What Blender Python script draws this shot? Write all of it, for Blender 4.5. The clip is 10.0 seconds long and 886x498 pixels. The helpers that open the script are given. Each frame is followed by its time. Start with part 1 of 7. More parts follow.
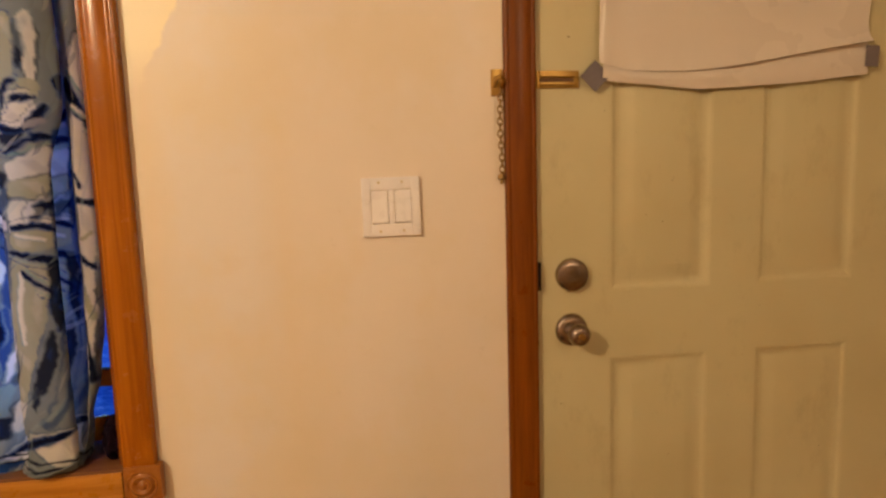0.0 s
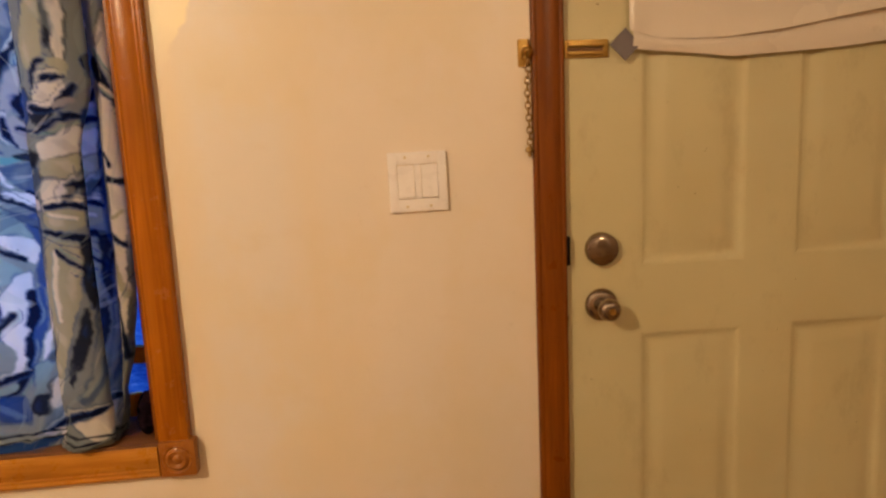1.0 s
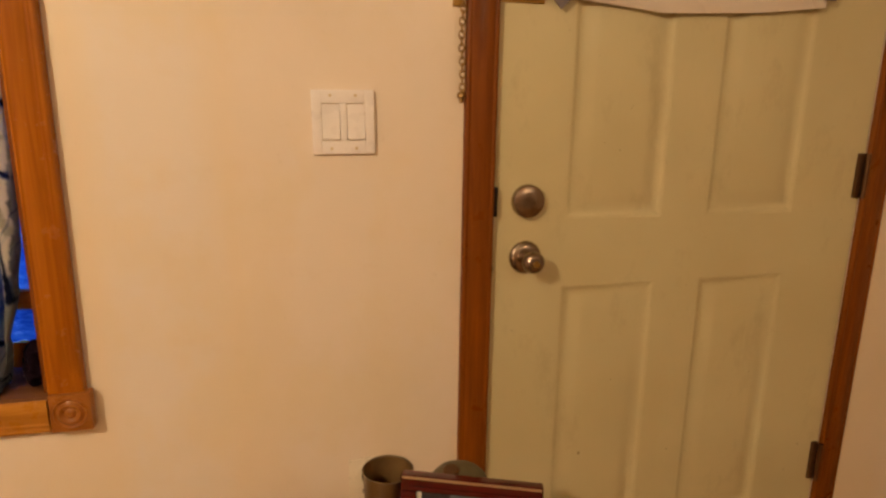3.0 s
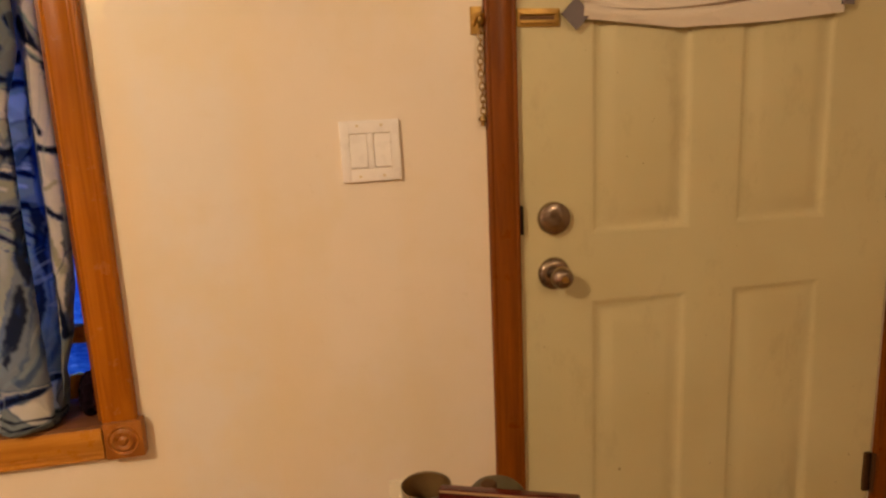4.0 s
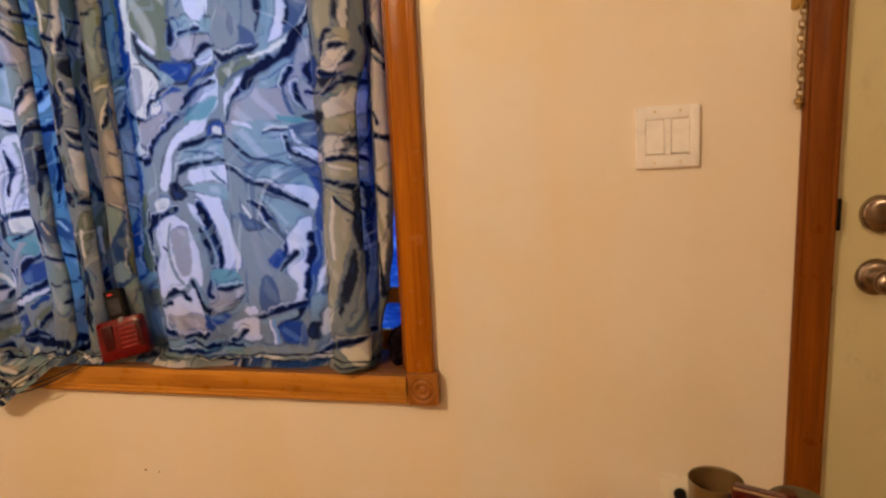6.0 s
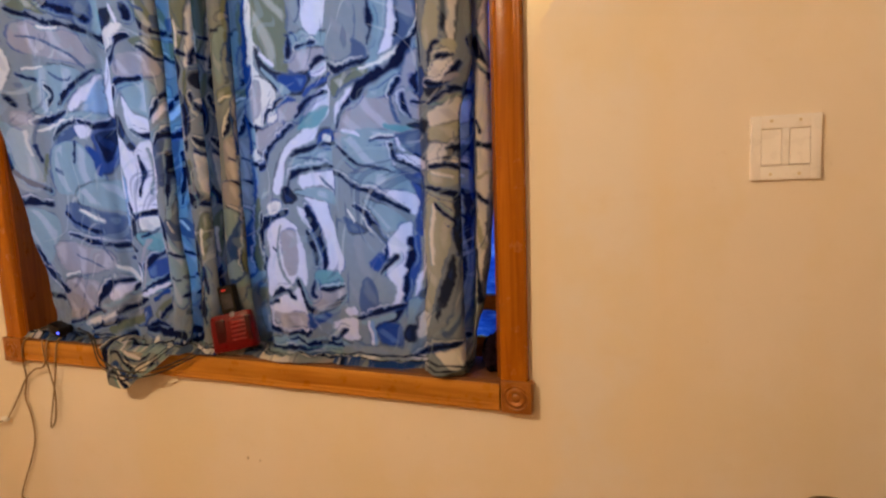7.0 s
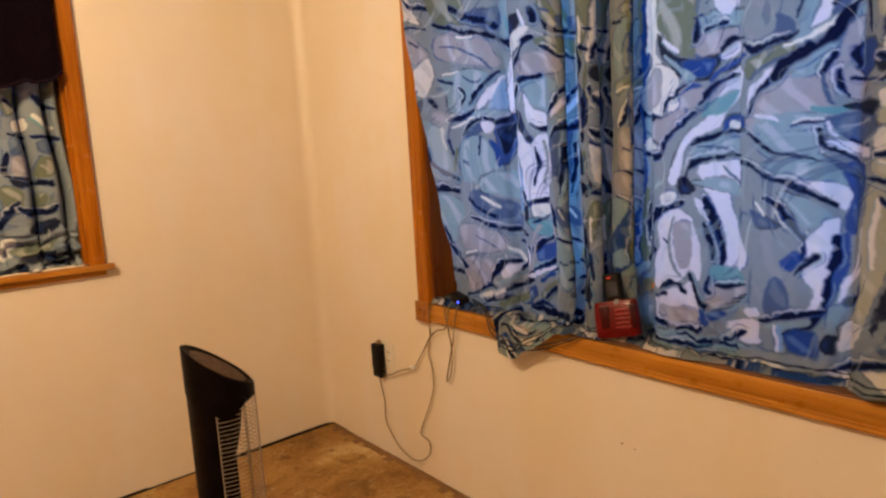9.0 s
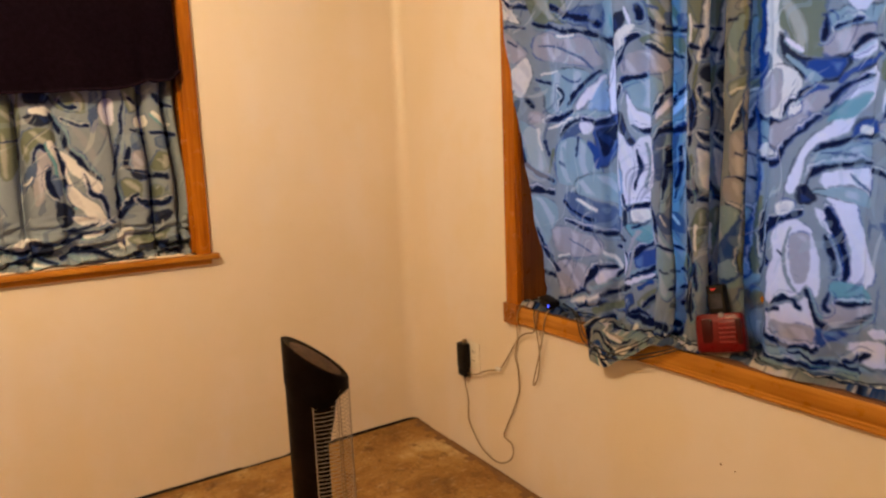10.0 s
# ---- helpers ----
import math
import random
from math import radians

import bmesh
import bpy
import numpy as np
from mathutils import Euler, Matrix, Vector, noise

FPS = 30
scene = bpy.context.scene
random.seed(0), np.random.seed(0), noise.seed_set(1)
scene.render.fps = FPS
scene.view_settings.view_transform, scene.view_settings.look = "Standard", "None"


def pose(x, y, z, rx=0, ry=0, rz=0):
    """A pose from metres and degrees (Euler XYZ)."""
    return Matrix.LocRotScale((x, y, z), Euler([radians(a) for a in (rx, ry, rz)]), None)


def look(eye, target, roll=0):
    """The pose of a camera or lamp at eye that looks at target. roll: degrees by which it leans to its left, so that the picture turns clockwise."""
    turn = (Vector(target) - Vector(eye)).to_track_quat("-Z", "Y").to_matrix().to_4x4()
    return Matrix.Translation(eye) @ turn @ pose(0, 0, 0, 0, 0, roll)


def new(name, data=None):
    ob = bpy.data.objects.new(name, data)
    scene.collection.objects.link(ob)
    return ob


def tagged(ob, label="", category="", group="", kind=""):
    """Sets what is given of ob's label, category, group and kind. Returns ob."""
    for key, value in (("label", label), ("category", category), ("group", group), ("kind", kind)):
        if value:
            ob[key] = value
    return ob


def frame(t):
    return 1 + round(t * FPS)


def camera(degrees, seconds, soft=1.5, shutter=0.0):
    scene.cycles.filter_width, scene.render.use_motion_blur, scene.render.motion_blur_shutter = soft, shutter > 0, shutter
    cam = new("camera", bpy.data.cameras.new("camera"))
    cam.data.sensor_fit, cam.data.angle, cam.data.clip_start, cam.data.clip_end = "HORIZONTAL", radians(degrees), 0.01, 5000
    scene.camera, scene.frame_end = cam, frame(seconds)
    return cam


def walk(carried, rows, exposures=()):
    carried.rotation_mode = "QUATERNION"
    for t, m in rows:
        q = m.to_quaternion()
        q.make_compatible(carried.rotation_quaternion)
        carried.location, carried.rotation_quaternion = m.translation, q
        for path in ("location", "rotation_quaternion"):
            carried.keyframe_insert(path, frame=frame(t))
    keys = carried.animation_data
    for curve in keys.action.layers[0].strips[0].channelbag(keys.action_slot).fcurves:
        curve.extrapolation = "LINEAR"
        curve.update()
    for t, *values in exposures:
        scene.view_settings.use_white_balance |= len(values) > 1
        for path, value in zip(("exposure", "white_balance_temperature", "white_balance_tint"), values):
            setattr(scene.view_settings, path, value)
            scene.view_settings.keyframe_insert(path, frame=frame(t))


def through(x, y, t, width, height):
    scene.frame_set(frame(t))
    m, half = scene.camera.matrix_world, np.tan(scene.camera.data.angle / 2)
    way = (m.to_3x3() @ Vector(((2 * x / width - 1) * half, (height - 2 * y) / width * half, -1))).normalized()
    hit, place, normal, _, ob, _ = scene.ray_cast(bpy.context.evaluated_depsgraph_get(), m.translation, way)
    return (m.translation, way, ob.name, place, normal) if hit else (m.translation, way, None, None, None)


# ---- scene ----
cam = camera(71.7, 10.0, soft=2.4)
PATH = [
    (0, (-0.011, 0.067, 1.271), (0.261, 2.034, 1.026), -1.7),
    (0.5, (-0.036, 0.073, 1.271), (0.133, 2.048, 1.006), -1.5),
    (1, (-0.021, 0.077, 1.253), (0.176, 2.045, 0.958), -2.6),
    (1.5, (-0.025, 0.081, 1.253), (0.222, 2.042, 0.947), -2.4),
    (2, (-0.029, 0.08, 1.252), (0.215, 2.039, 0.931), -2.4),
    (2.5, (-0.041, 0.104, 1.227), (0.385, 2.01, 0.797), 0.6),
    (2.7, (-0.045, 0.119, 1.237), (0.445, 2.002, 0.775), 1.2),
    (3.8, (-0.031, 0.093, 1.227), (0.339, 2.025, 0.865), -1.8),
    (4, (-0.036, 0.083, 1.229), (0.327, 2.016, 0.869), -2.5),
    (4.5, (-0.039, 0.072, 1.238), (0.2, 2.021, 0.86), -3.0),
    (5, (-0.064, 0.061, 1.253), (0.037, 2.026, 0.897), -3.0),
    (5.5, (-0.096, 0.046, 1.223), (-0.256, 2.012, 0.889), -3.2),
    (6, (-0.12, 0.036, 1.215), (-0.539, 1.963, 0.878), -2.8),
    (6.2, (-0.102, 0.031, 1.203), (-0.625, 1.935, 0.887), -2.3),
    (7.3, (-0.176, -0.007, 1.203), (-0.919, 1.829, 0.924), -1.9),
    (7.5, (-0.197, -0.026, 1.212), (-1.017, 1.772, 0.917), -1.7),
    (8, (-0.240, -0.056, 1.219), (-1.348, 1.579, 0.906), -2.2),
    (8.5, (-0.270, -0.072, 1.234), (-1.612, 1.376, 0.914), -3.0),
    (9, (-0.288, -0.087, 1.229), (-1.797, 1.193, 0.942), -3.2),
    (9.5, (-0.308, -0.098, 1.226), (-1.922, 1.049, 0.944), -2.3),
    (10, (-0.319, -0.108, 1.241), (-1.985, 0.962, 0.957), -2.2),
]
walk(cam, [(t, look(eye, target, roll)) for t, eye, target, roll in PATH], [(0, 0.07), (5, 0.04), (7.3, 0.0), (10, -0.05)])

# ---------------------------------------------------------------- light
world = bpy.data.worlds.new("dusk")
scene.world = world
world.use_nodes = True
wn = world.node_tree
wbg = wn.nodes["Background"]
sky = wn.nodes.new("ShaderNodeTexSky")
sky.sky_type = 'NISHITA'
sky.sun_disc = False
sky.sun_elevation = radians(3.0)
sky.sun_rotation = radians(200)
wn.links.new(sky.outputs[0], wbg.inputs[0])
wbg.inputs[1].default_value = 0.12


def lamp(name, kind, place, energy, colour, size=0.1, target=None, size_y=None):
    data = bpy.data.lights.new(name, kind)
    data.energy, data.color = energy, colour
    if kind == 'AREA':
        data.shape, data.size, data.size_y = 'RECTANGLE', size, size_y or size
    else:
        data.shadow_soft_size = size
    ob = new(name, data)
    ob.matrix_world = look(place, target) if target else pose(*place)
    return ob


WARM = (1.0, 0.728, 0.430)
lamp("ceiling_bulb", 'POINT', (-1.43, -0.52, 2.20), 104, WARM, 0.045)
# added fill with no visible source, brightens the door side
lamp("door_side_fill", 'POINT', (1.0, -1.1, 2.12), 22, WARM, 0.09)
lamp("window_daylight", 'AREA', (-1.24, 1.62, 1.66), 21.5, (0.155, 0.51, 1.0), 1.6, (-1.24, 0.0, 1.35), 1.5)


# ---------------------------------------------------------------- materials
class Mat:
    """A node material with a few short-hands."""

    def __init__(self, name, rough=0.6, metal=0.0, spec=0.5):
        self.m = bpy.data.materials.new(name)
        self.m.use_nodes = True
        self.t = self.m.node_tree
        self.b = self.t.nodes["Principled BSDF"]
        self.b.inputs["Roughness"].default_value = rough
        self.b.inputs["Metallic"].default_value = metal
        self.b.inputs["Specular IOR Level"].default_value = spec
        self.coord = self.t.nodes.new("ShaderNodeTexCoord")

    def put(self, value, socket):
        if isinstance(value, bpy.types.NodeSocket):
            self.t.links.new(value, socket)
        else:
            socket.default_value = (*value, 1) if isinstance(value, tuple) and len(value) == 3 and socket.type == 'RGBA' else value

    def vec(self, scale=(1, 1, 1), which="Object", move=(0, 0, 0)):
        n = self.t.nodes.new("ShaderNodeMapping")
        self.t.links.new(self.coord.outputs[which], n.inputs[0])
        n.inputs["Scale"].default_value = scale
        n.inputs["Location"].default_value = move
        return n.outputs[0]

    def noise(self, scale, detail=3, vec=None, distort=0.0, rough=0.5, out=0):
        n = self.t.nodes.new("ShaderNodeTexNoise")
        self.put(vec or self.vec(), n.inputs["Vector"])
        n.inputs["Scale"].default_value = scale
        n.inputs["Detail"].default_value = detail
        n.inputs["Roughness"].default_value = rough
        n.inputs["Distortion"].default_value = distort
        return n.outputs[out]

    def ramp(self, fac, stops, mode='LINEAR'):
        n = self.t.nodes.new("ShaderNodeValToRGB")
        self.put(fac, n.inputs[0])
        r = n.color_ramp
        r.interpolation = mode
        while len(r.elements) < len(stops):
            r.elements.new(0.5)
        for e, (p, c) in zip(r.elements, stops):
            e.position = p
            e.color = (*c, 1) if isinstance(c, tuple) else (c, c, c, 1)
        return n.outputs[0]

    def mix(self, fac, a, b, mode='MIX'):
        n = self.t.nodes.new("ShaderNodeMix")
        n.data_type, n.blend_type = 'RGBA', mode
        self.put(fac, n.inputs[0])
        self.put(a, n.inputs[6])
        self.put(b, n.inputs[7])
        return n.outputs[2]

    def math(self, op, a, b=0.0):
        n = self.t.nodes.new("ShaderNodeMath")
        n.operation = op
        self.put(a, n.inputs[0])
        self.put(b, n.inputs[1])
        return n.outputs[0]

    def colour(self, value):
        self.put(value, self.b.inputs["Base Color"])
        return self

    def rough(self, value):
        self.put(value, self.b.inputs["Roughness"])
        return self

    def bump(self, height, strength=0.3, distance=0.002):
        n = self.t.nodes.new("ShaderNodeBump")
        n.inputs["Strength"].default_value = strength
        n.inputs["Distance"].default_value = distance
        self.put(height, n.inputs["Height"])
        self.t.links.new(n.outputs[0], self.b.inputs["Normal"])
        return self


def wall_paint():
    k = Mat("cream_wall_paint", 0.42, spec=0.45)
    bands = k.noise(2.2, 2, k.vec((1.6, 1.6, 0.22)), rough=0.4)
    patch = k.noise(1.7, 3, k.vec((1, 1, 0.6), move=(3, 1, 2)))
    base = k.mix(k.ramp(bands, [(0.44, 0.0), (0.56, 1.0)]), (0.82, 0.715, 0.60), (0.83, 0.745, 0.675))
    base = k.mix(k.ramp(patch, [(0.45, 0.0), (0.7, 0.45)]), base, (0.77, 0.645, 0.465))
    dirt = k.noise(28, 4, rough=0.7)
    base = k.mix(k.ramp(dirt, [(0.66, 0.0), (0.80, 0.22)]), base, (0.50, 0.41, 0.29))
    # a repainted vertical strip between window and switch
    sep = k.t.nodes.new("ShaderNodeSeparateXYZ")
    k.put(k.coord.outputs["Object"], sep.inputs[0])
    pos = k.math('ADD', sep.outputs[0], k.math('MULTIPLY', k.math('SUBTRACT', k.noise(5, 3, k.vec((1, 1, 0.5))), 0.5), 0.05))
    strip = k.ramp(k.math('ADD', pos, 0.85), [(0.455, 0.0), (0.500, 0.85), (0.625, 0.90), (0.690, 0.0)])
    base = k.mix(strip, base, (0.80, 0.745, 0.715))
    cloud = k.noise(4.5, 4, k.vec((1, 1, 0.8), move=(9, 4, 6)), rough=0.6)
    base = k.mix(k.ramp(cloud, [(0.47, 0.0), (0.64, 0.6)]), base, (0.80, 0.69, 0.53))
    # a brighter, yellower patch with a ragged edge beside the window head
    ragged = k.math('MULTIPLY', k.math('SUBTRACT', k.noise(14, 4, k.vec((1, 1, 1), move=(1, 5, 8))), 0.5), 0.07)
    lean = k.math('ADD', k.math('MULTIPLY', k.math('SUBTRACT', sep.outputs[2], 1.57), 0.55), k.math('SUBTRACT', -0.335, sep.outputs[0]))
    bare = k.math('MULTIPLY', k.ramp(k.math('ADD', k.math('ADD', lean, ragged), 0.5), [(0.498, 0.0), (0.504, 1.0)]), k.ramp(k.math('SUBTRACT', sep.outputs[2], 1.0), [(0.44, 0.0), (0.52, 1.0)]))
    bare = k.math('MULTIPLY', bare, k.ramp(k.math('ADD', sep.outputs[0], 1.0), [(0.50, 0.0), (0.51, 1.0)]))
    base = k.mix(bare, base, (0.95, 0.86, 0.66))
    scuff = k.noise(6, 5, k.vec((1, 1, 1.6), move=(7, 2, 1)), rough=0.7)
    base = k.mix(k.ramp(scuff, [(0.60, 0.0), (0.74, 0.16)]), base, (0.70, 0.58, 0.43))
    fine = k.noise(160, 3)
    k.colour(base).rough(k.ramp(patch, [(0.3, 0.30), (0.7, 0.46)]))
    return k.bump(k.math('ADD', k.math('MULTIPLY', k.noise(7, 2), 2.0), k.math('MULTIPLY', fine, 0.3)), 0.35, 0.0025).m


def wood(name, light, dark, grain=(60, 60, 3.2), rough=0.28):
    k = Mat(name, rough, spec=0.30)
    n = k.noise(1.0, 5, k.vec(grain), distort=0.8, rough=0.6)
    big = k.noise(4, 2, k.vec((1, 1, 0.5)))
    c = k.mix(k.ramp(n, [(0.33, 0.0), (0.68, 1.0)]), dark, light)
    c = k.mix(k.ramp(big, [(0.35, 0.0), (0.75, 0.45)]), c, tuple(v * 0.62 for v in dark))
    scr = k.noise(22, 5, k.vec((1, 1, 1), move=(5, 3, 1)), rough=0.75)
    c = k.mix(k.ramp(scr, [(0.66, 0.0), (0.74, 0.16)]), c, tuple(min(1, v * 1.5) for v in light))
    k.colour(c).rough(k.ramp(scr, [(0.3, rough - 0.06), (0.8, rough + 0.18)]))
    return k.bump(n, 0.25, 0.0008).m


def plain(name, colour, rough=0.5, metal=0.0, vary=0.15, scale=14, bump=0.0, spec=0.5):
    k = Mat(name, rough, metal, spec)
    n = k.noise(scale, 4, rough=0.65)
    lo = tuple(v * (1 - vary) for v in colour)
    hi = tuple(min(1.0, v * (1 + vary)) for v in colour)
    k.colour(k.mix(k.ramp(n, [(0.3, 0.0), (0.7, 1.0)]), lo, hi))
    spread = 0.02 if metal > 0.5 else 0.09
    k.rough(k.ramp(k.noise(scale * 3, 3), [(0.3, max(0.03, rough - spread)), (0.75, min(1, rough + spread))]))
    if bump:
        k.bump(k.noise(scale * 8, 3), bump, 0.001)
    return k.m


def door_paint():
    k = Mat("aged_cream_door_paint", 0.45, spec=0.4)
    big = k.noise(3.0, 3)
    c = k.mix(k.ramp(big, [(0.35, 0.0), (0.7, 1.0)]), (0.585, 0.52, 0.315), (0.63, 0.575, 0.37))
    smear = k.noise(9, 5, k.vec((1, 1, 0.55)), rough=0.7)
    c = k.mix(k.ramp(smear, [(0.56, 0.0), (0.78, 0.42)]), c, (0.38, 0.32, 0.18))
    spot = k.noise(55, 2, k.vec(move=(2, 7, 4)))
    c = k.mix(k.ramp(spot, [(0.775, 0.0), (0.79, 0.6)]), c, (0.20, 0.14, 0.07))
    k.colour(c)
    return k.bump(k.noise(110, 3, k.vec((1, 1, 0.25))), 0.18, 0.001).m


def marbled_cloth(name, tone=1.0, through=0.45, move=(0, 0, 0), drawn=False, turn=24, tint=(1, 1, 1)):
    """Poured-paint print: swirls of grey, lavender, teal and white between navy veins."""
    k = Mat(name, 0.78, spec=0.12)
    uv = k.vec((1, 1, 1), "UV", move)

    def warp(p, scale, amount, detail=1.5):
        w = k.t.nodes.new("ShaderNodeVectorMath")
        w.operation = 'MULTIPLY_ADD'
        k.put(k.noise(scale, detail, p, out=1), w.inputs[0])
        w.inputs[1].default_value = (amount, amount, 0)
        k.put(p, w.inputs[2])
        return w.outputs[0]

    def stretch(p, angle, scale):
        m = k.t.nodes.new("ShaderNodeMapping")
        k.put(p, m.inputs[0])
        m.inputs["Rotation"].default_value = (0, 0, radians(angle))
        m2 = k.t.nodes.new("ShaderNodeMapping")
        k.put(m.outputs[0], m2.inputs[0])
        m2.inputs["Scale"].default_value = scale
        return m2.outputs[0]

    p = warp(warp(uv, 3.1, 0.50), 8.5, 0.13)
    q = stretch(p, turn, (1.0, 0.45, 1))
    n = k.noise(8.6, 1.8, q, distort=0.35, rough=0.5)
    rag = k.noise(60, 4, stretch(p, 24, (1.0, 0.35, 1)), rough=0.65)
    n = k.math('ADD', n, k.math('MULTIPLY', k.math('SUBTRACT', rag, 0.5), 0.070))
    grey, mauve, ice = (0.34, 0.36, 0.36), (0.47, 0.42, 0.43), (0.36, 0.45, 0.48)
    white, teal, slate = (0.84, 0.80, 0.74), (0.20, 0.36, 0.36), (0.13, 0.17, 0.25)
    navy, blue, green = (0.007, 0.013, 0.040), (0.040, 0.085, 0.24), (0.30, 0.36, 0.29)
    big = k.noise(3.6, 1, p)
    one = k.ramp(n, [(0.0, navy), (0.315, blue), (0.335, teal), (0.348, white), (0.368, ice), (0.388, navy), (0.400, slate), (0.415, grey), (0.462, white),
                     (0.476, teal), (0.486, navy), (0.503, mauve), (0.548, grey), (0.566, white), (0.580, teal), (0.590, navy), (0.608, ice), (0.640, mauve), (0.655, white),
                     (0.672, navy), (0.690, blue), (0.71, grey)], 'CONSTANT')
    two = k.ramp(n, [(0.0, blue), (0.318, navy), (0.350, slate), (0.360, grey), (0.398, ice), (0.424, blue), (0.434, white), (0.452, green), (0.462, navy), (0.476, mauve), (0.505, grey),
                     (0.532, slate), (0.542, navy), (0.562, teal), (0.574, white), (0.596, ice), (0.640, grey), (0.655, navy), (0.675, teal), (0.69, white)], 'CONSTANT')
    c = k.mix(k.ramp(big, [(0.485, 0.0), (0.515, 1.0)]), one, two)
    soft = k.noise(5.5, 3, p, rough=0.6)
    c = k.mix(k.ramp(soft, [(0.40, 0.0), (0.75, 0.55)]), c, k.mix(0.5, c, ice))
    n2 = k.noise(10.5, 2.0, stretch(p, -24, (1.0, 0.45, 1)), distort=0.6, rough=0.5)
    n2 = k.math('ADD', n2, k.math('MULTIPLY', k.math('SUBTRACT', rag, 0.5), 0.06))
    c = k.mix(k.ramp(n2, [(0.0, 1.0), (0.315, 0.0), (0.622, 0.95), (0.648, 0.0)], 'CONSTANT'), c, navy)
    c = k.mix(k.ramp(n2, [(0.0, 0.0), (0.315, 0.8), (0.338, 0.0), (0.648, 0.85), (0.685, 0.0)], 'CONSTANT'), c, white)
    if drawn:
        ink = k.t.nodes.new("ShaderNodeAttribute")
        ink.attribute_name = "print"
        curl = warp(warp(uv, 2.6, 0.55, 1.0), 7.0, 0.13, 1.0)
        side = 1 if turn < 40 else -1

        def streaks(scale, angle, thin, level, strength, move):
            q2 = stretch(curl, angle * side, (1.0, thin, 1))
            add = k.t.nodes.new("ShaderNodeVectorMath")
            k.put(q2, add.inputs[0])
            add.inputs[1].default_value = (move, move * 1.7, 0)
            f = k.math('ADD', k.noise(scale, 1.2, add.outputs[0], distort=0.15, rough=0.5), k.math('MULTIPLY', k.math('SUBTRACT', rag, 0.5), 0.045))
            return k.ramp(f, [(level, 0.0), (level + 0.03, strength)])

        dye = k.mix(streaks(26, 25, 0.22, 0.61, 0.25, 3.0), ink.outputs["Color"], ice)
        dye = k.mix(streaks(30, 40, 0.20, 0.64, 0.22, 11.0), dye, white)
        dye = k.mix(streaks(30, 20, 0.20, 0.655, 0.40, 17.0), dye, (0.030, 0.055, 0.15))
        c = k.mix(ink.outputs["Alpha"], c, dye)
    c = k.mix(1.0, c, (tone * tint[0], tone * tint[1], tone * tint[2]), 'MULTIPLY')
    k.colour(c)
    weave = k.noise(420, 2, k.vec((1, 1, 1), "UV"))
    k.bump(k.math('ADD', weave, k.math('MULTIPLY', k.noise(16, 3, uv), 3.0)), 0.22, 0.002)
    tr = k.t.nodes.new("ShaderNodeBsdfTranslucent")
    k.put(c, tr.inputs[0])
    mx = k.t.nodes.new("ShaderNodeMixShader")
    mx.inputs[0].default_value = through
    k.t.links.new(k.b.outputs[0], mx.inputs[1])
    k.t.links.new(tr.outputs[0], mx.inputs[2])
    k.t.links.new(mx.outputs[0], k.t.nodes["Material Output"].inputs[0])
    return k.m


def subfloor():
    k = Mat("stained_plywood_subfloor", 0.72, spec=0.25)
    big = k.noise(3.5, 5, distort=0.5, rough=0.65)
    c = k.ramp(big, [(0.3, (0.15, 0.075, 0.022)), (0.45, (0.29, 0.150, 0.042)), (0.58, (0.39, 0.230, 0.074)), (0.72, (0.58, 0.44, 0.23))])
    st = k.noise(11, 5, k.vec(move=(4, 2, 0)), rough=0.7)
    c = k.mix(k.ramp(st, [(0.54, 0.0), (0.64, 0.8)]), c, (0.13, 0.062, 0.022))
    crumb = k.noise(75, 4, rough=0.7)
    c = k.mix(k.ramp(crumb, [(0.57, 0.0), (0.66, 0.8)]), c, (0.10, 0.055, 0.02))
    c = k.mix(k.ramp(crumb, [(0.30, 0.6), (0.38, 0.0)]), c, (0.66, 0.54, 0.34))
    chip = k.noise(45, 3, k.vec((1, 0.35, 1)), rough=0.6)
    c = k.mix(k.ramp(chip, [(0.58, 0.0), (0.72, 0.5)]), c, (0.55, 0.40, 0.22))
    k.colour(c)
    return k.bump(k.math('ADD', chip, big), 0.5, 0.004).m


def glass(name):
    k = Mat(name, 0.02)
    k.b.inputs["Transmission Weight"].default_value = 1.0
    k.b.inputs["IOR"].default_value = 1.45
    k.colour((0.9, 0.95, 1.0))
    return k.m


def glow(name, colour, strength):
    k = Mat(name, 0.9)
    k.colour((0, 0, 0))
    k.b.inputs["Emission Color"].default_value = (*colour, 1)
    k.b.inputs["Emission Strength"].default_value = strength
    return k.m


WALL = wall_paint()
TAN = plain("dim_unseen_wall_tan", (0.42, 0.33, 0.23), 0.6, bump=0.15)
CEIL = plain("ceiling_paint", (0.58, 0.53, 0.45), 0.8, bump=0.2)
OAK = wood("honey_oak_vertical", (0.50, 0.165, 0.008), (0.30, 0.082, 0.003), rough=0.19)
OAK_X = wood("honey_oak_lengthwise_x", (0.58, 0.255, 0.036), (0.38, 0.138, 0.013), (3.2, 60, 60))
OAK_Y = wood("honey_oak_lengthwise_y", (0.58, 0.255, 0.036), (0.38, 0.138, 0.013), (60, 3.2, 60))
OAK_END = wood("honey_oak_block", (0.40, 0.15, 0.026), (0.27, 0.085, 0.012), (30, 30, 9))
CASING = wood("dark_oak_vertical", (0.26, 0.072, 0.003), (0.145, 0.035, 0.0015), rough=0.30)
SILL = wood("worn_brown_sill", (0.22, 0.095, 0.04), (0.13, 0.05, 0.02), (4, 40, 40), 0.4)
DOOR = door_paint()
SWITCH = plain("white_switch_plastic", (0.88, 0.855, 0.90), 0.32, vary=0.03)
GAP = plain("dark_gap", (0.010, 0.006, 0.005), 0.95)
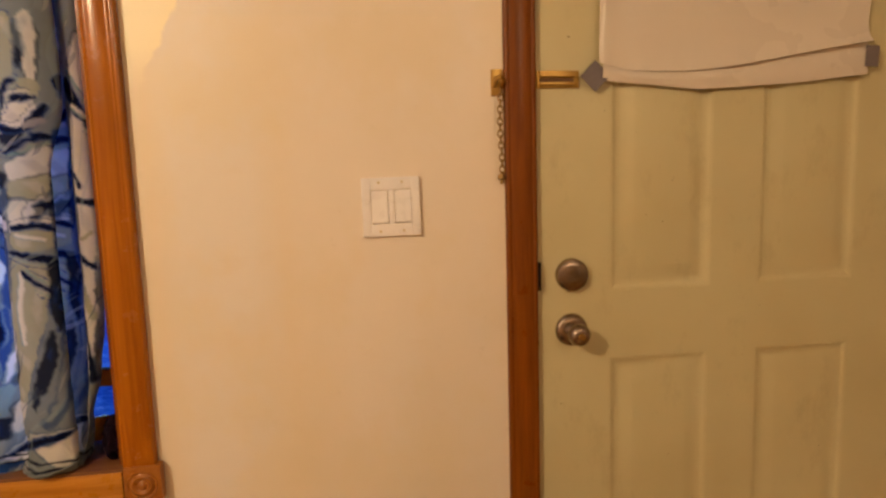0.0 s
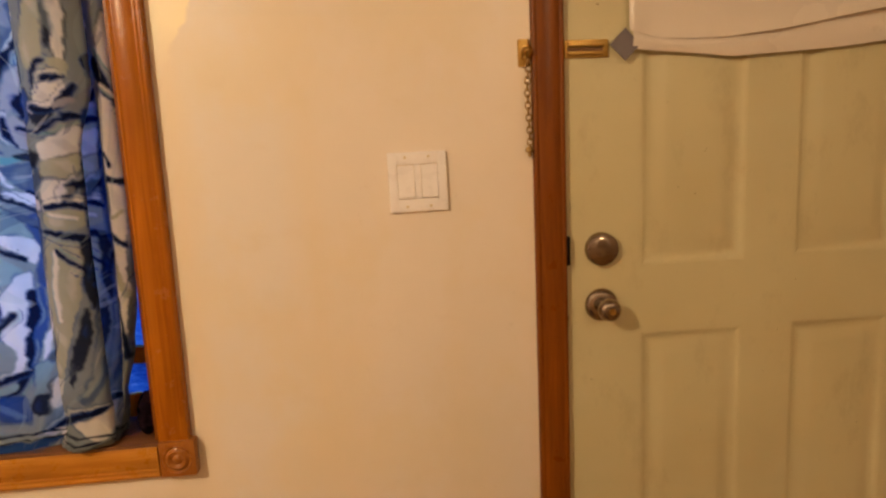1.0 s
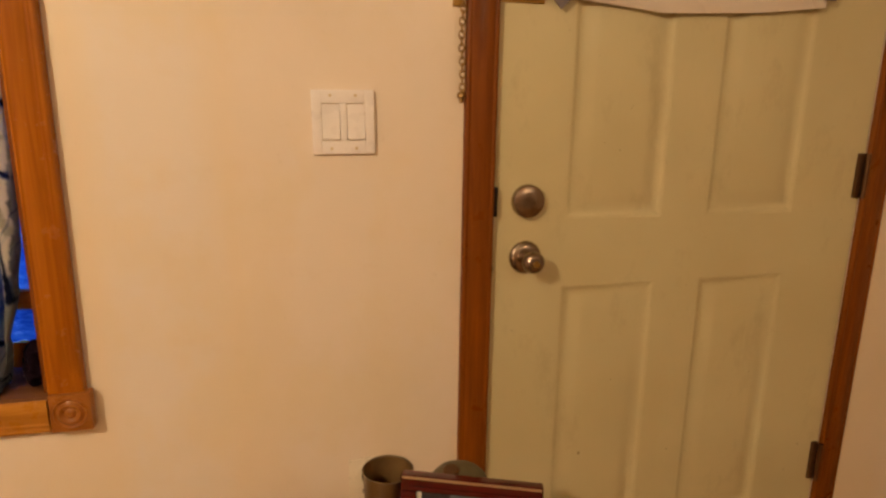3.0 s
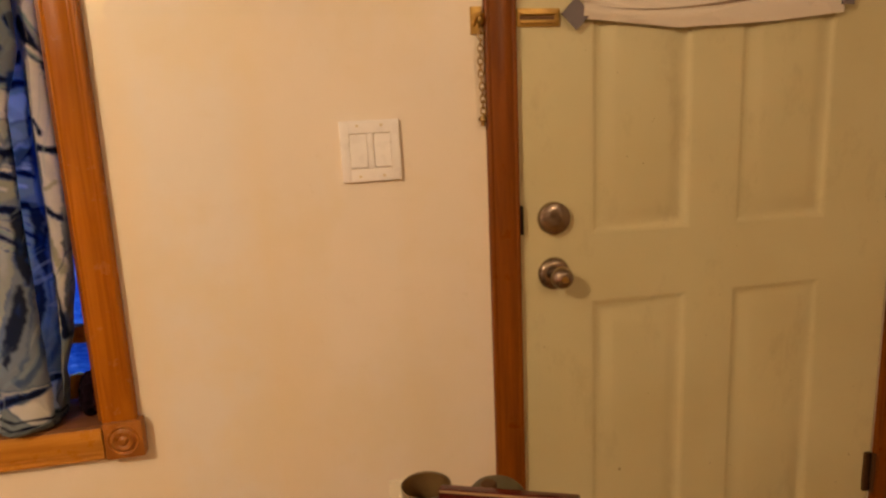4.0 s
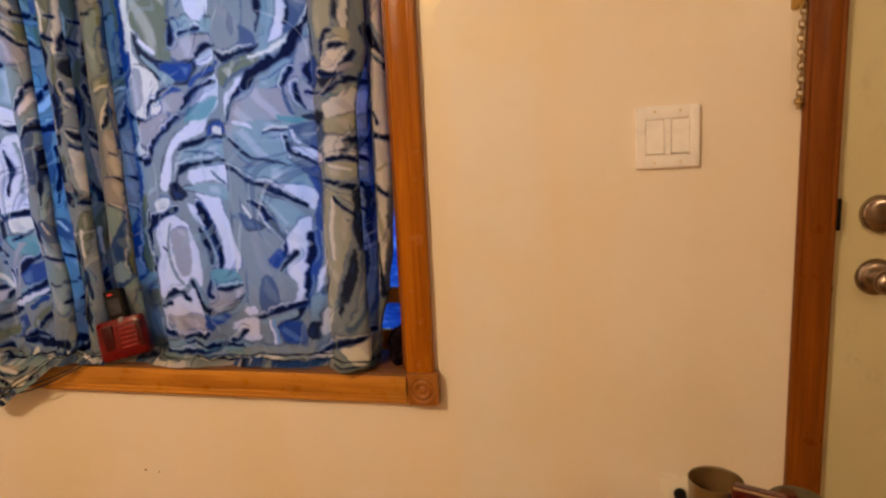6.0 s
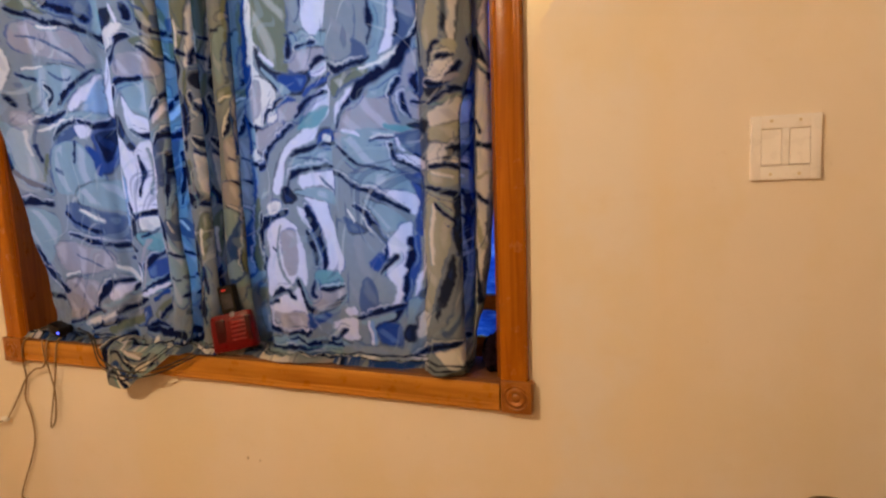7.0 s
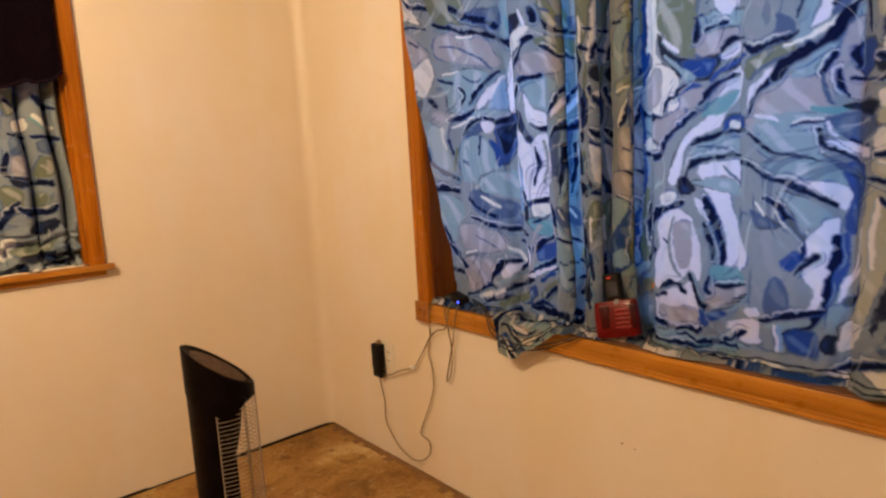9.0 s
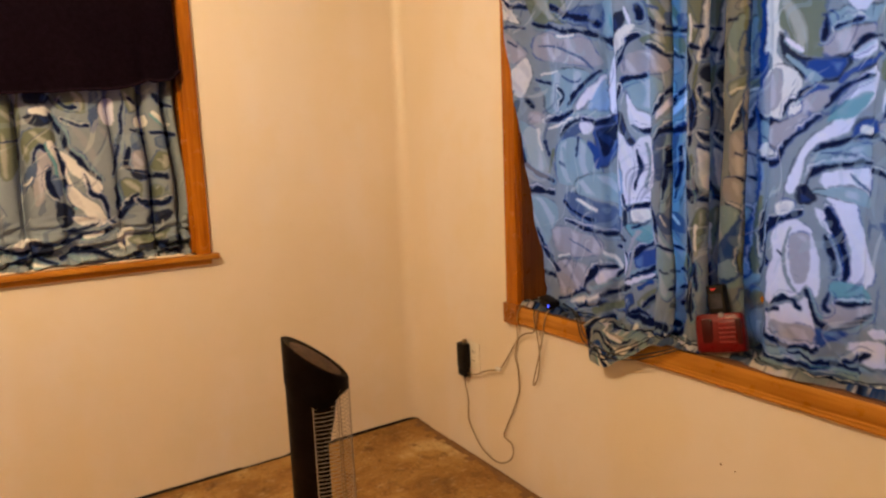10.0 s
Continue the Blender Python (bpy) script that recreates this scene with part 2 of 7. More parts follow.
TURNED = Mat("turned_nickel", 0.22, 1.0)
TURNED.colour(TURNED.mix(TURNED.ramp(TURNED.noise(60, 4), [(0.3, 0.0), (0.7, 1.0)]), (0.29, 0.225, 0.185), (0.36, 0.285, 0.24)))
turning = TURNED.t.nodes.new("ShaderNodeTangent")
turning.direction_type, turning.axis = 'RADIAL', 'Y'
TURNED.t.links.new(turning.outputs[0], TURNED.b.inputs["Tangent"])
TURNED.b.inputs["Anisotropic"].default_value = 0.85
TURNED = TURNED.m
BRASS = plain("polished_brass", (0.52, 0.33, 0.10), 0.38, 1.0, 0.12, 40)
DULLBRASS = plain("tarnished_brass", (0.33, 0.21, 0.085), 0.45, 1.0, 0.25, 60)
SHADED_RED = plain("shaded_red_plastic", (0.035, 0.001, 0.0015), 0.4, 0.0, 0.2, 30, 0.0, 0.2)
REDLED = glow("red_led", (1.0, 0.05, 0.03), 0.6)
BRONZE = plain("dark_bronze", (0.13, 0.065, 0.03), 0.45, 0.7, 0.2)
TAPE = plain("grey_duct_tape", (0.17, 0.145, 0.165), 0.6, 0.0, 0.10, 30, 0.2)
SHEET = plain("white_plastic_sheeting", (0.74, 0.665, 0.60), 0.27, 0.0, 0.015, 3, 0.05)
CLOTH = marbled_cloth("marbled_curtain_cloth", 1.0, 0.44, (0, 0, 0), True)
CLOTH_SIDE = marbled_cloth("marbled_side_curtain_cloth", 1.0, 0.10, (3.3, 1.7, 0), True, 62, (0.97, 1.02, 1.10))
SHIRT = plain("black_knit_cloth", (0.011, 0.0055, 0.011), 0.95, 0.0, 0.3, 60, 0.5, 0.02)
FLOOR = subfloor()
BLACK = plain("black_plastic", (0.006, 0.0045, 0.0045), 0.42, 0.0, 0.3, 20, 0.0, 0.14)
FANBODY = plain("dusty_black_plastic", (0.0035, 0.002, 0.002), 0.5, 0.0, 0.7, 25, 0.1, 0.05)
FANTOP = plain("dusty_brown_plastic", (0.085, 0.042, 0.026), 0.55, 0.0, 0.8, 55)
WIRE = plain("pale_wire", (0.40, 0.33, 0.27), 0.38, 0.3, 0.1, 40)
RED = plain("translucent_red_plastic", (0.105, 0.0012, 0.0025), 0.34, 0.0, 0.25, 30, 0.0, 0.25)
REDLINE = plain("worn_red_ridge", (0.24, 0.010, 0.008), 0.35, 0.0, 0.2, 30)
CABLE = plain("tan_cable", (0.26, 0.17, 0.085), 0.5)
DARKCABLE = plain("black_cable", (0.015, 0.013, 0.013), 0.5)
PLASTIC = plain("ivory_outlet_plastic", (0.80, 0.74, 0.64), 0.35, vary=0.04)
STEEL = plain("stainless_steel", (0.36, 0.30, 0.22), 0.33, 1.0, 0.08, 40)
STEELIN = plain("brown_steel_inside", (0.25, 0.15, 0.06), 0.5, 0.6, 0.15, 30)
YELLOW = plain("yellow_print", (0.60, 0.36, 0.05), 0.45)
OLIVE = plain("olive_grey_lid", (0.085, 0.072, 0.036), 0.5, 0.0, 0.2)
MAHOGANY = plain("glossy_mahogany", (0.065, 0.004, 0.005), 0.12, 0.0, 0.25, 40)
PALE_EDGE = plain("pale_frame_edge", (0.45, 0.33, 0.20), 0.3, 0.6, 0.1)
PHOTO = plain("dark_photo_print", (0.03, 0.03, 0.04), 0.15, 0.0, 0.6, 20)
MAT_WHITE = plain("white_photo_mount", (0.80, 0.78, 0.76), 0.4, 0, 0.03)
GREYBLUE = plain("blue_grey_photo_shape", (0.10, 0.12, 0.155), 0.2)
TABLE = wood("dark_table_wood", (0.16, 0.07, 0.03), (0.09, 0.035, 0.015), (6, 40, 40))
GLASS = glass("window_glass")
OUTSIDE = glow("evening_sky_backdrop", (0.030, 0.085, 0.62), 0.95)
LED = glow("blue_led", (0.05, 0.08, 1.0), 6.0)
PAPER = plain("scrap_paper", (0.68, 0.58, 0.44), 0.8)
PINK = plain("pink_scrap", (0.52, 0.16, 0.10), 0.7)
SPECK = plain("dark_speck", (0.20, 0.10, 0.038), 0.8)


# ---------------------------------------------------------------- mesh helpers
def mesh_of(bm, name, material, smooth=None):
    me = bpy.data.meshes.new(name)
    bmesh.ops.recalc_face_normals(bm, faces=bm.faces)
    bm.to_mesh(me)
    bm.free()
    for m in (material if isinstance(material, (list, tuple)) else [material]):
        me.materials.append(m)
    if smooth is not None:
        for p in me.polygons:
            p.use_smooth = True
        me.set_sharp_from_angle(angle=radians(smooth))
    return me


def part(name, bm, material, parent, label="", smooth=35):
    ob = new(name, mesh_of(bm, name, material, smooth))
    ob.parent = parent
    m = parent.matrix_world.copy()
    if parent.parent:
        m = Matrix.Identity(4) if parent.type == 'MESH' else m
    ob.matrix_parent_inverse = Matrix.Identity(4) if parent.type == 'MESH' else Matrix.Translation(-parent.location)
    return tagged(ob, label)


def thing(name, base, label, category, group="", kind=""):
    ob = new(name)
    ob.location = base
    ob.empty_display_size = 0.05
    return tagged(ob, label, category, group, kind)


def solid(name, bm, material, label="", category="", kind="", smooth=35, group=""):
    return tagged(new(name, mesh_of(bm, name, material, smooth)), label, category, group, kind)


def box(x0, x1, y0, y1, z0, z1, bevel=0.0, bm=None, segs=2):
    bm2 = bmesh.new()
    bmesh.ops.create_cube(bm2, size=1)
    for v in bm2.verts:
        v.co = ((x0 + x1) / 2 + v.co.x * (x1 - x0), (y0 + y1) / 2 + v.co.y * (y1 - y0), (z0 + z1) / 2 + v.co.z * (z1 - z0))
    if bevel:
        bmesh.ops.bevel(bm2, geom=bm2.edges[:], offset=bevel, segments=segs, profile=0.6, affect='EDGES')
    return merge(bm, bm2)


def merge(bm, bm2):
    if bm is None:
        return bm2
    me = bpy.data.meshes.new("tmp")
    bm2.to_mesh(me)
    bm2.free()
    bm.from_mesh(me)
    bpy.data.meshes.remove(me)
    return bm


def moved(bm, m):
    bmesh.ops.transform(bm, matrix=m, verts=bm.verts)
    return bm


def lathe(profile, segs=32, bm=None, m=None):
    """Turns (radius, height) pairs round z."""
    b = bmesh.new()
    rings = []
    for r, z in profile:
        if r < 1e-6:
            rings.append([b.verts.new((0, 0, z))])
        else:
            rings.append([b.verts.new((r * math.cos(2 * math.pi * i / segs), r * math.sin(2 * math.pi * i / segs), z)) for i in range(segs)])
    for a, c in zip(rings, rings[1:]):
        for i in range(segs):
            j = (i + 1) % segs
            if len(a) == 1 and len(c) > 1:
                b.faces.new((a[0], c[i], c[j]))
            elif len(c) == 1 and len(a) > 1:
                b.faces.new((a[i], a[j], c[0]))
            elif len(a) > 1:
                b.faces.new((a[i], a[j], c[j], c[i]))
    if m is not None:
        moved(b, m)
    return merge(bm, b)


def spline(points, per=8, closed=False):
    pts = [Vector(p) for p in points]
    out = []
    n = len(pts)
    for i in range(n if closed else n - 1):
        if closed:
            p0, p1, p2, p3 = pts[i - 1], pts[i], pts[(i + 1) % n], pts[(i + 2) % n]
        else:
            p0, p1, p2, p3 = pts[max(i - 1, 0)], pts[i], pts[i + 1], pts[min(i + 2, n - 1)]
        for k in range(per):
            t = k / per
            out.append(0.5 * ((2 * p1) + (p2 - p0) * t + (2 * p0 - 5 * p1 + 4 * p2 - p3) * t * t + (3 * p1 - p0 - 3 * p2 + p3) * t ** 3))
    if not closed:
        out.append(pts[-1])
    return out


def tube(points, radius, sides=8, closed=False, bm=None):
    b = bmesh.new()
    pts = [Vector(p) for p in points]
    rings = []
    up = Vector((0.3, 0.2, 0.93))
    n = len(pts)
    for i, p in enumerate(pts):
        d = (pts[(i + 1) % n] - pts[i - 1]) if closed else (pts[min(i + 1, n - 1)] - pts[max(i - 1, 0)])
        d.normalize()
        a = d.cross(up)
        if a.length < 1e-3:
            a = d.cross(Vector((1, 0, 0)))
        a.normalize()
        up = a.cross(d)
        rings.append([b.verts.new(p + radius * (a * math.cos(2 * math.pi * k / sides) + up * math.sin(2 * math.pi * k / sides))) for k in range(sides)])
    for i in range(n if closed else n - 1):
        r, q = rings[i], rings[(i + 1) % n]
        for k in range(sides):
            b.faces.new((r[k], r[(k + 1) % sides], q[(k + 1) % sides], q[k]))
    if not closed:
        b.faces.new(rings[0]), b.faces.new(rings[-1])
    return merge(bm, b)


def profile_bar(profile, a, b, axis, bm=None):
    """Sweeps a closed profile of (across, out) pairs from a to b along an axis: 'z' (across = x) or 'x' (across = z); out goes to -y."""
    m = bmesh.new()
    ends = []
    for t in (a, b):
        ends.append([m.verts.new((u, -o, t) if axis == 'z' else (t, -o, u)) for u, o in profile])
    n = len(profile)
    for i in range(n):
        j = (i + 1) % n
        m.faces.new((ends[0][i], ends[0][j], ends[1][j], ends[1][i]))
    m.faces.new(ends[0]), m.faces.new(ends[1])
    return merge(bm, m)


def casing_profile(u0, u1, thick, grooves=()):
    """Outline of a moulded casing board: rounded outer corners, shallow flutes."""
    w = u1 - u0
    pts = [(u0, 0.0), (u0, thick - 0.006), (u0 + 0.002, thick - 0.002), (u0 + 0.006, thick)]
    for g, half, deep in grooves:
        c = u0 + g * w
        pts += [(c - half, thick), (c - half * 0.5, thick - deep * 0.8), (c, thick - deep), (c + half * 0.5, thick - deep * 0.8), (c + half, thick)]
    pts += [(u1 - 0.006, thick), (u1 - 0.002, thick - 0.002), (u1, thick - 0.006), (u1, 0.0)]
    return pts


# ---------------------------------------------------------------- plan
N = 1.30                      # face of the window and door wall
W = -2.815                    # face of the side wall
E, S, TOP = 2.35, -2.3, 2.36
WX0, WX1, WZ0, WZ1 = -1.998, -0.486, 0.705, 2.02      # window opening
DX0, DX1, DZ1 = 0.352, 1.288, 2.05                    # door opening
SY0, SY1, SZ0, SZ1 = -0.95, 0.358, 0.925, 2.02        # side window opening


def shell():
    t = 0.17
    bm = box(W - t, WX0, N, N + t, 0, TOP)
    box(WX0, WX1, N, N + t, 0, WZ0, bm=bm)
    box(WX0, WX1, N, N + t, WZ1, TOP, bm=bm)
    box(WX1, DX0, N, N + t, 0, TOP, bm=bm)
    box(DX0, DX1, N, N + t, DZ1, TOP, bm=bm)
    box(DX1, E + t, N, N + t, 0, TOP, bm=bm)
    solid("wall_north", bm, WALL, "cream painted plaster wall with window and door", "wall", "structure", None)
    bm = box(W - t, W, SY1, N, 0, TOP)
    box(W - t, W, SY0, SY1, 0, SZ0, bm=bm)
    box(W - t, W, SY0, SY1, SZ1, TOP, bm=bm)
    box(W - t, W, S, SY0, 0, TOP, bm=bm)
    solid("wall_west", bm, WALL, "cream painted plaster wall with side window", "wall", "structure", None)
    # south and east walls are out of view; their dark tan dims reflections
    solid("wall_south", box(W - t, E + t, S - t, S, 0, TOP), TAN, "unseen wall in a tan darkened to dim reflections", "wall", "structure", None)
    solid("wall_east", box(E, E + t, S, N, 0, TOP), TAN, "unseen wall in a tan darkened to dim reflections", "wall", "structure", None)
    solid("ceiling", box(W - t, E + t, S - t, N + t, TOP, TOP + 0.1), CEIL, "off-white plain ceiling", "ceiling", "structure", None)
    solid("floor", box(W - t, E + t, S - t, N + t, -0.1, 0), FLOOR, "stained bare plywood subfloor", "floor", "structure", None)
    # rounded fillet added so the corner catches a bright band of light
    b = bmesh.new()
    arc = []
    r = 0.05
    for k in range(11):
        a = math.pi / 2 * k / 10
        arc.append((W + 0.0005 + r - r * math.cos(a), N - 0.0005 - r + r * math.sin(a)))
    rows_ = [[b.verts.new((x, y, z)) for x, y in arc] for z in (0.012, TOP - 0.001)]
    for k in range(10):
        b.faces.new((rows_[0][k], rows_[0][k + 1], rows_[1][k + 1], rows_[1][k]))
    back = [b.verts.new((W + 0.0005, N - 0.0005, z)) for z in (0.012, TOP - 0.001)]
    b.faces.new((rows_[0][0], rows_[1][0], back[1], back[0]))
    b.faces.new((rows_[0][-1], back[0], back[1], rows_[1][-1]))
    solid("corner_fillet", b, WALL, "added cream fillet catching a bright band in the wall corner", "plaster", "structure", 40)
    # shadow gap where the wall board stops short of the floor
    b = bmesh.new()
    y = S
    while y < N - 0.02:
        l = random.uniform(0.10, 0.30)
        h = random.uniform(0.006, 0.014)
        box(W, W + 0.003, y, min(y + l, N), 0.001, h, bm=b)
        y += l
    solid("baseboard_gap_west", b, GAP, "dark gap between wall board and floor", "gap", "structure", None)
    b = bmesh.new()
    x = W + 0.004
    while x < DX0 - 0.1:
        l = random.uniform(0.08, 0.25)
        h = random.uniform(0.003, 0.007)
        box(x, min(x + l, DX0 - 0.1), N - 0.003, N, 0.001, h, bm=b)
        x += l
    solid("baseboard_gap_north", b, SPECK, "dark gap between wall board and floor", "gap", "structure", None)
    # brown glue line left by the removed baseboard
    b = bmesh.new()
    random.seed(8)
    for x in np.arange(W + 0.03, DX0 - 0.12, 0.035):
        d = random.uniform(0.012, 0.045)
        box(x, x + 0.036, N - 0.004 - d, N - 0.004, 0.0006, 0.0022, bm=b)
    solid("floor_edge_stain", b, SPECK, "brown glue residue along the floor edge", "residue", "structure", None)


def corner_block(name, x0, x1, z0, z1, parent):
    """Square rosette block with turned rings."""
    y = N - 0.027
    bm = box(x0, x1, y, N, z0, z1, 0.004)
    cx, cz = (x0 + x1) / 2, (z0 + z1) / 2
    rings = [(0.0, 0.004), (0.004, 0.005), (0.007, 0.003), (0.010, 0.0015), (0.014, 0.005), (0.018, 0.006), (0.021, 0.003), (0.024, 0.001), (0.028, 0.003), (0.030, 0.0)]
    lathe([(r, h) for r, h in rings], 40, bm, Matrix.Translation((cx, y + 0.001, cz)) @ pose(0, 0, 0, 90))
    return part(name, bm, OAK_END, parent, "carved oak rosette block")


def window_main():
    w = thing("window_1", (-1.24, N, WZ0), "honey oak framed window with rosette corner blocks", "window", kind="structure")
    fl = ((0.16, 0.004, 0.0008), (0.74, 0.004, 0.0008), (0.86, 0.004, 0.0008))
    for n, a, b in (("casing", WX1 - 0.002, WX1 + 0.0600), ("casing", WX0 - 0.066, WX0 + 0.001)):
        part(n, moved(profile_bar(casing_profile(a, b, 0.02, fl), 0.716, 2.03, 'z'), Matrix.Translation((0, N, 0))), OAK, w)
    part("bottom_casing", moved(profile_bar(casing_profile(0.644, 0.712, 0.02, ((0.18, 0.004, 0.0015), (0.30, 0.004, 0.0015))), WX0 + 0.004, WX1 - 0.004, 'x'), Matrix.Translation((0, N, 0))), OAK_X, w)
    part("top_casing", moved(profile_bar(casing_profile(2.03, 2.096, 0.02, fl), WX0 - 0.066, WX1 + 0.064, 'x'), Matrix.Translation((0, N, 0))), OAK_X, w)
    corner_block("corner_block", WX1 + 0.0005, WX1 + 0.0705, 0.6465, 0.7205, w)
    corner_block("corner_block", WX0 - 0.075, WX0 + 0.003, 0.640, 0.716, w)
    # deep lined recess
    part("window_sill", box(WX0, WX1, N - 0.018, N + 0.168, WZ0 - 0.001, 0.717, 0.003), SILL, w, "worn reddish-brown sill board")
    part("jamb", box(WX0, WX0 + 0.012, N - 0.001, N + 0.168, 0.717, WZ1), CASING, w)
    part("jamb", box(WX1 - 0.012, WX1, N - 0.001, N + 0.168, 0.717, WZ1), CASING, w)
    part("head_jamb", box(WX0, WX1, N - 0.001, N + 0.168, WZ1 - 0.012, WZ1), OAK_X, w)
    # sashes
    y0, y1 = N + 0.118, N + 0.150
    xs = (WX0 + 0.012, -1.242, WX1 - 0.012)
    for a, b in zip(xs, xs[1:]):
        bm = box(a, a + 0.038, y0, y1, 0.722, 2.0, 0.003)
        box(b - 0.018, b, y0, y1, 0.722, 2.0, 0.003, bm)
        box(a, b, y0, y1, 0.722, 0.775, 0.003, bm)
        box(a, b, y0, y1, 1.96, 2.0, 0.003, bm)
        sash = part("window_frame", bm, OAK, w)
        g = part("pane", box(a + 0.036, b - 0.016, y0 + 0.012, y0 + 0.016, 0.77, 1.965), GLASS, sash, "cold blue evening glass")
        g.visible_shadow = False
        part("check_rail", box(a + 0.036, b - 0.016, y0 - 0.012, y0 + 0.010, 0.845, 0.882, 0.003), OAK_X, sash)
    # crinkled film taped over the lower corner of the glass
    bm = bmesh.new()
    random.seed(5)
    grid = []
    for i in range(26):
        row = []
        for j in range(8):
            x, z = -0.66 + 0.160 * j / 7, 0.776 + 1.18 * i / 25
            row.append(bm.verts.new((x, y0 + 0.004 + random.uniform(-0.005, 0.004), z + random.uniform(-0.006, 0.006))))
        grid.append(row)
    for i in range(25):
        for j in range(7):
            bm.faces.new((grid[i][j], grid[i][j + 1], grid[i + 1][j + 1], grid[i + 1][j]))
    k = part("window_film", bm, FILM, w, "crinkled blue-lit plastic film on the glass", None)


FILM_MAT = Mat("blue_translucent_film", 0.18)
FILM_MAT.colour((0.03, 0.07, 0.30))
film_glow = FILM_MAT.t.nodes.new("ShaderNodeBsdfTranslucent")
FILM_MAT.put(FILM_MAT.ramp(FILM_MAT.noise(16, 5, FILM_MAT.vec((1, 1, 3)), rough=0.7), [(0.32, (0.02, 0.045, 0.24)), (0.47, (0.06, 0.13, 0.47)), (0.57, (0.13, 0.24, 0.64)), (0.66, (0.42, 0.54, 0.88))]), film_glow.inputs[0])
film_mix = FILM_MAT.t.nodes.new("ShaderNodeMixShader")
film_mix.inputs[0].default_value = 0.75
FILM_MAT.t.links.new(FILM_MAT.b.outputs[0], film_mix.inputs[1])
FILM_MAT.t.links.new(film_glow.outputs[0], film_mix.inputs[2])
FILM_MAT.t.links.new(film_mix.outputs[0], FILM_MAT.t.nodes["Material Output"].inputs[0])
FILM = FILM_MAT.m


def window_side():
    w = thing("window_2", (W, -0.25, SZ0), "honey oak framed side window with projecting stool", "window", kind="structure")
    turn = Matrix.Translation((W, 0, 0)) @ pose(0, 0, 0, 0, 0, 90)
    fl = ((0.16, 0.004, 0.0008), (0.74, 0.004, 0.0008), (0.86, 0.004, 0.0008))
    part("casing", moved(profile_bar(casing_profile(SY1, SY1 + 0.056, 0.02, fl), 0.92, 2.03, 'z'), turn), OAK, w)
    part("casing", moved(profile_bar(casing_profile(SY0 - 0.056, SY0, 0.02, fl), 0.92, 2.03, 'z'), turn), OAK, w)
    part("window_stool", box(W - 0.10, W + 0.035, SY0 - 0.08, SY1 + 0.082, 0.898, 0.920, 0.006), OAK_Y, w, "projecting oak stool board")
    part("apron", box(W, W + 0.016, SY0 - 0.05, SY1 + 0.055, 0.878, 0.898, 0.004), OAK_Y, w)
    part("jamb", box(W - 0.10, W, SY1 - 0.012, SY1, 0.92, SZ1), OAK, w)
    part("jamb", box(W - 0.10, W, SY0, SY0 + 0.012, 0.92, SZ1), OAK, w)
    bm = box(W - 0.14, W - 0.11, SY1 - 0.06, SY1 - 0.012, 0.925, 2.0, 0.003)
    box(W - 0.14, W - 0.11, SY0 + 0.012, SY0 + 0.06, 0.925, 2.0, 0.003, bm)
    box(W - 0.14, W - 0.11, SY0 + 0.06, SY1 - 0.06, 0.925, 0.98, 0.003, bm)
    sash = part("window_frame", bm, OAK, w)
    g = part("pane", box(W - 0.128, W - 0.124, SY0 + 0.06, SY1 - 0.06, 0.98, 2.0), GLASS, sash)
    g.visible_shadow = False


def backdrops():
    solid("backdrop_north", box(-4.5, 2.5, 4.2, 4.21, -1, 5), OUTSIDE, "deep blue evening sky outside", "sky", "structure", None)
    solid("backdrop_west", box(-5.8, -5.79, -3, 3, -1, 5), OUTSIDE, "deep blue evening sky outside", "sky", "structure", None)


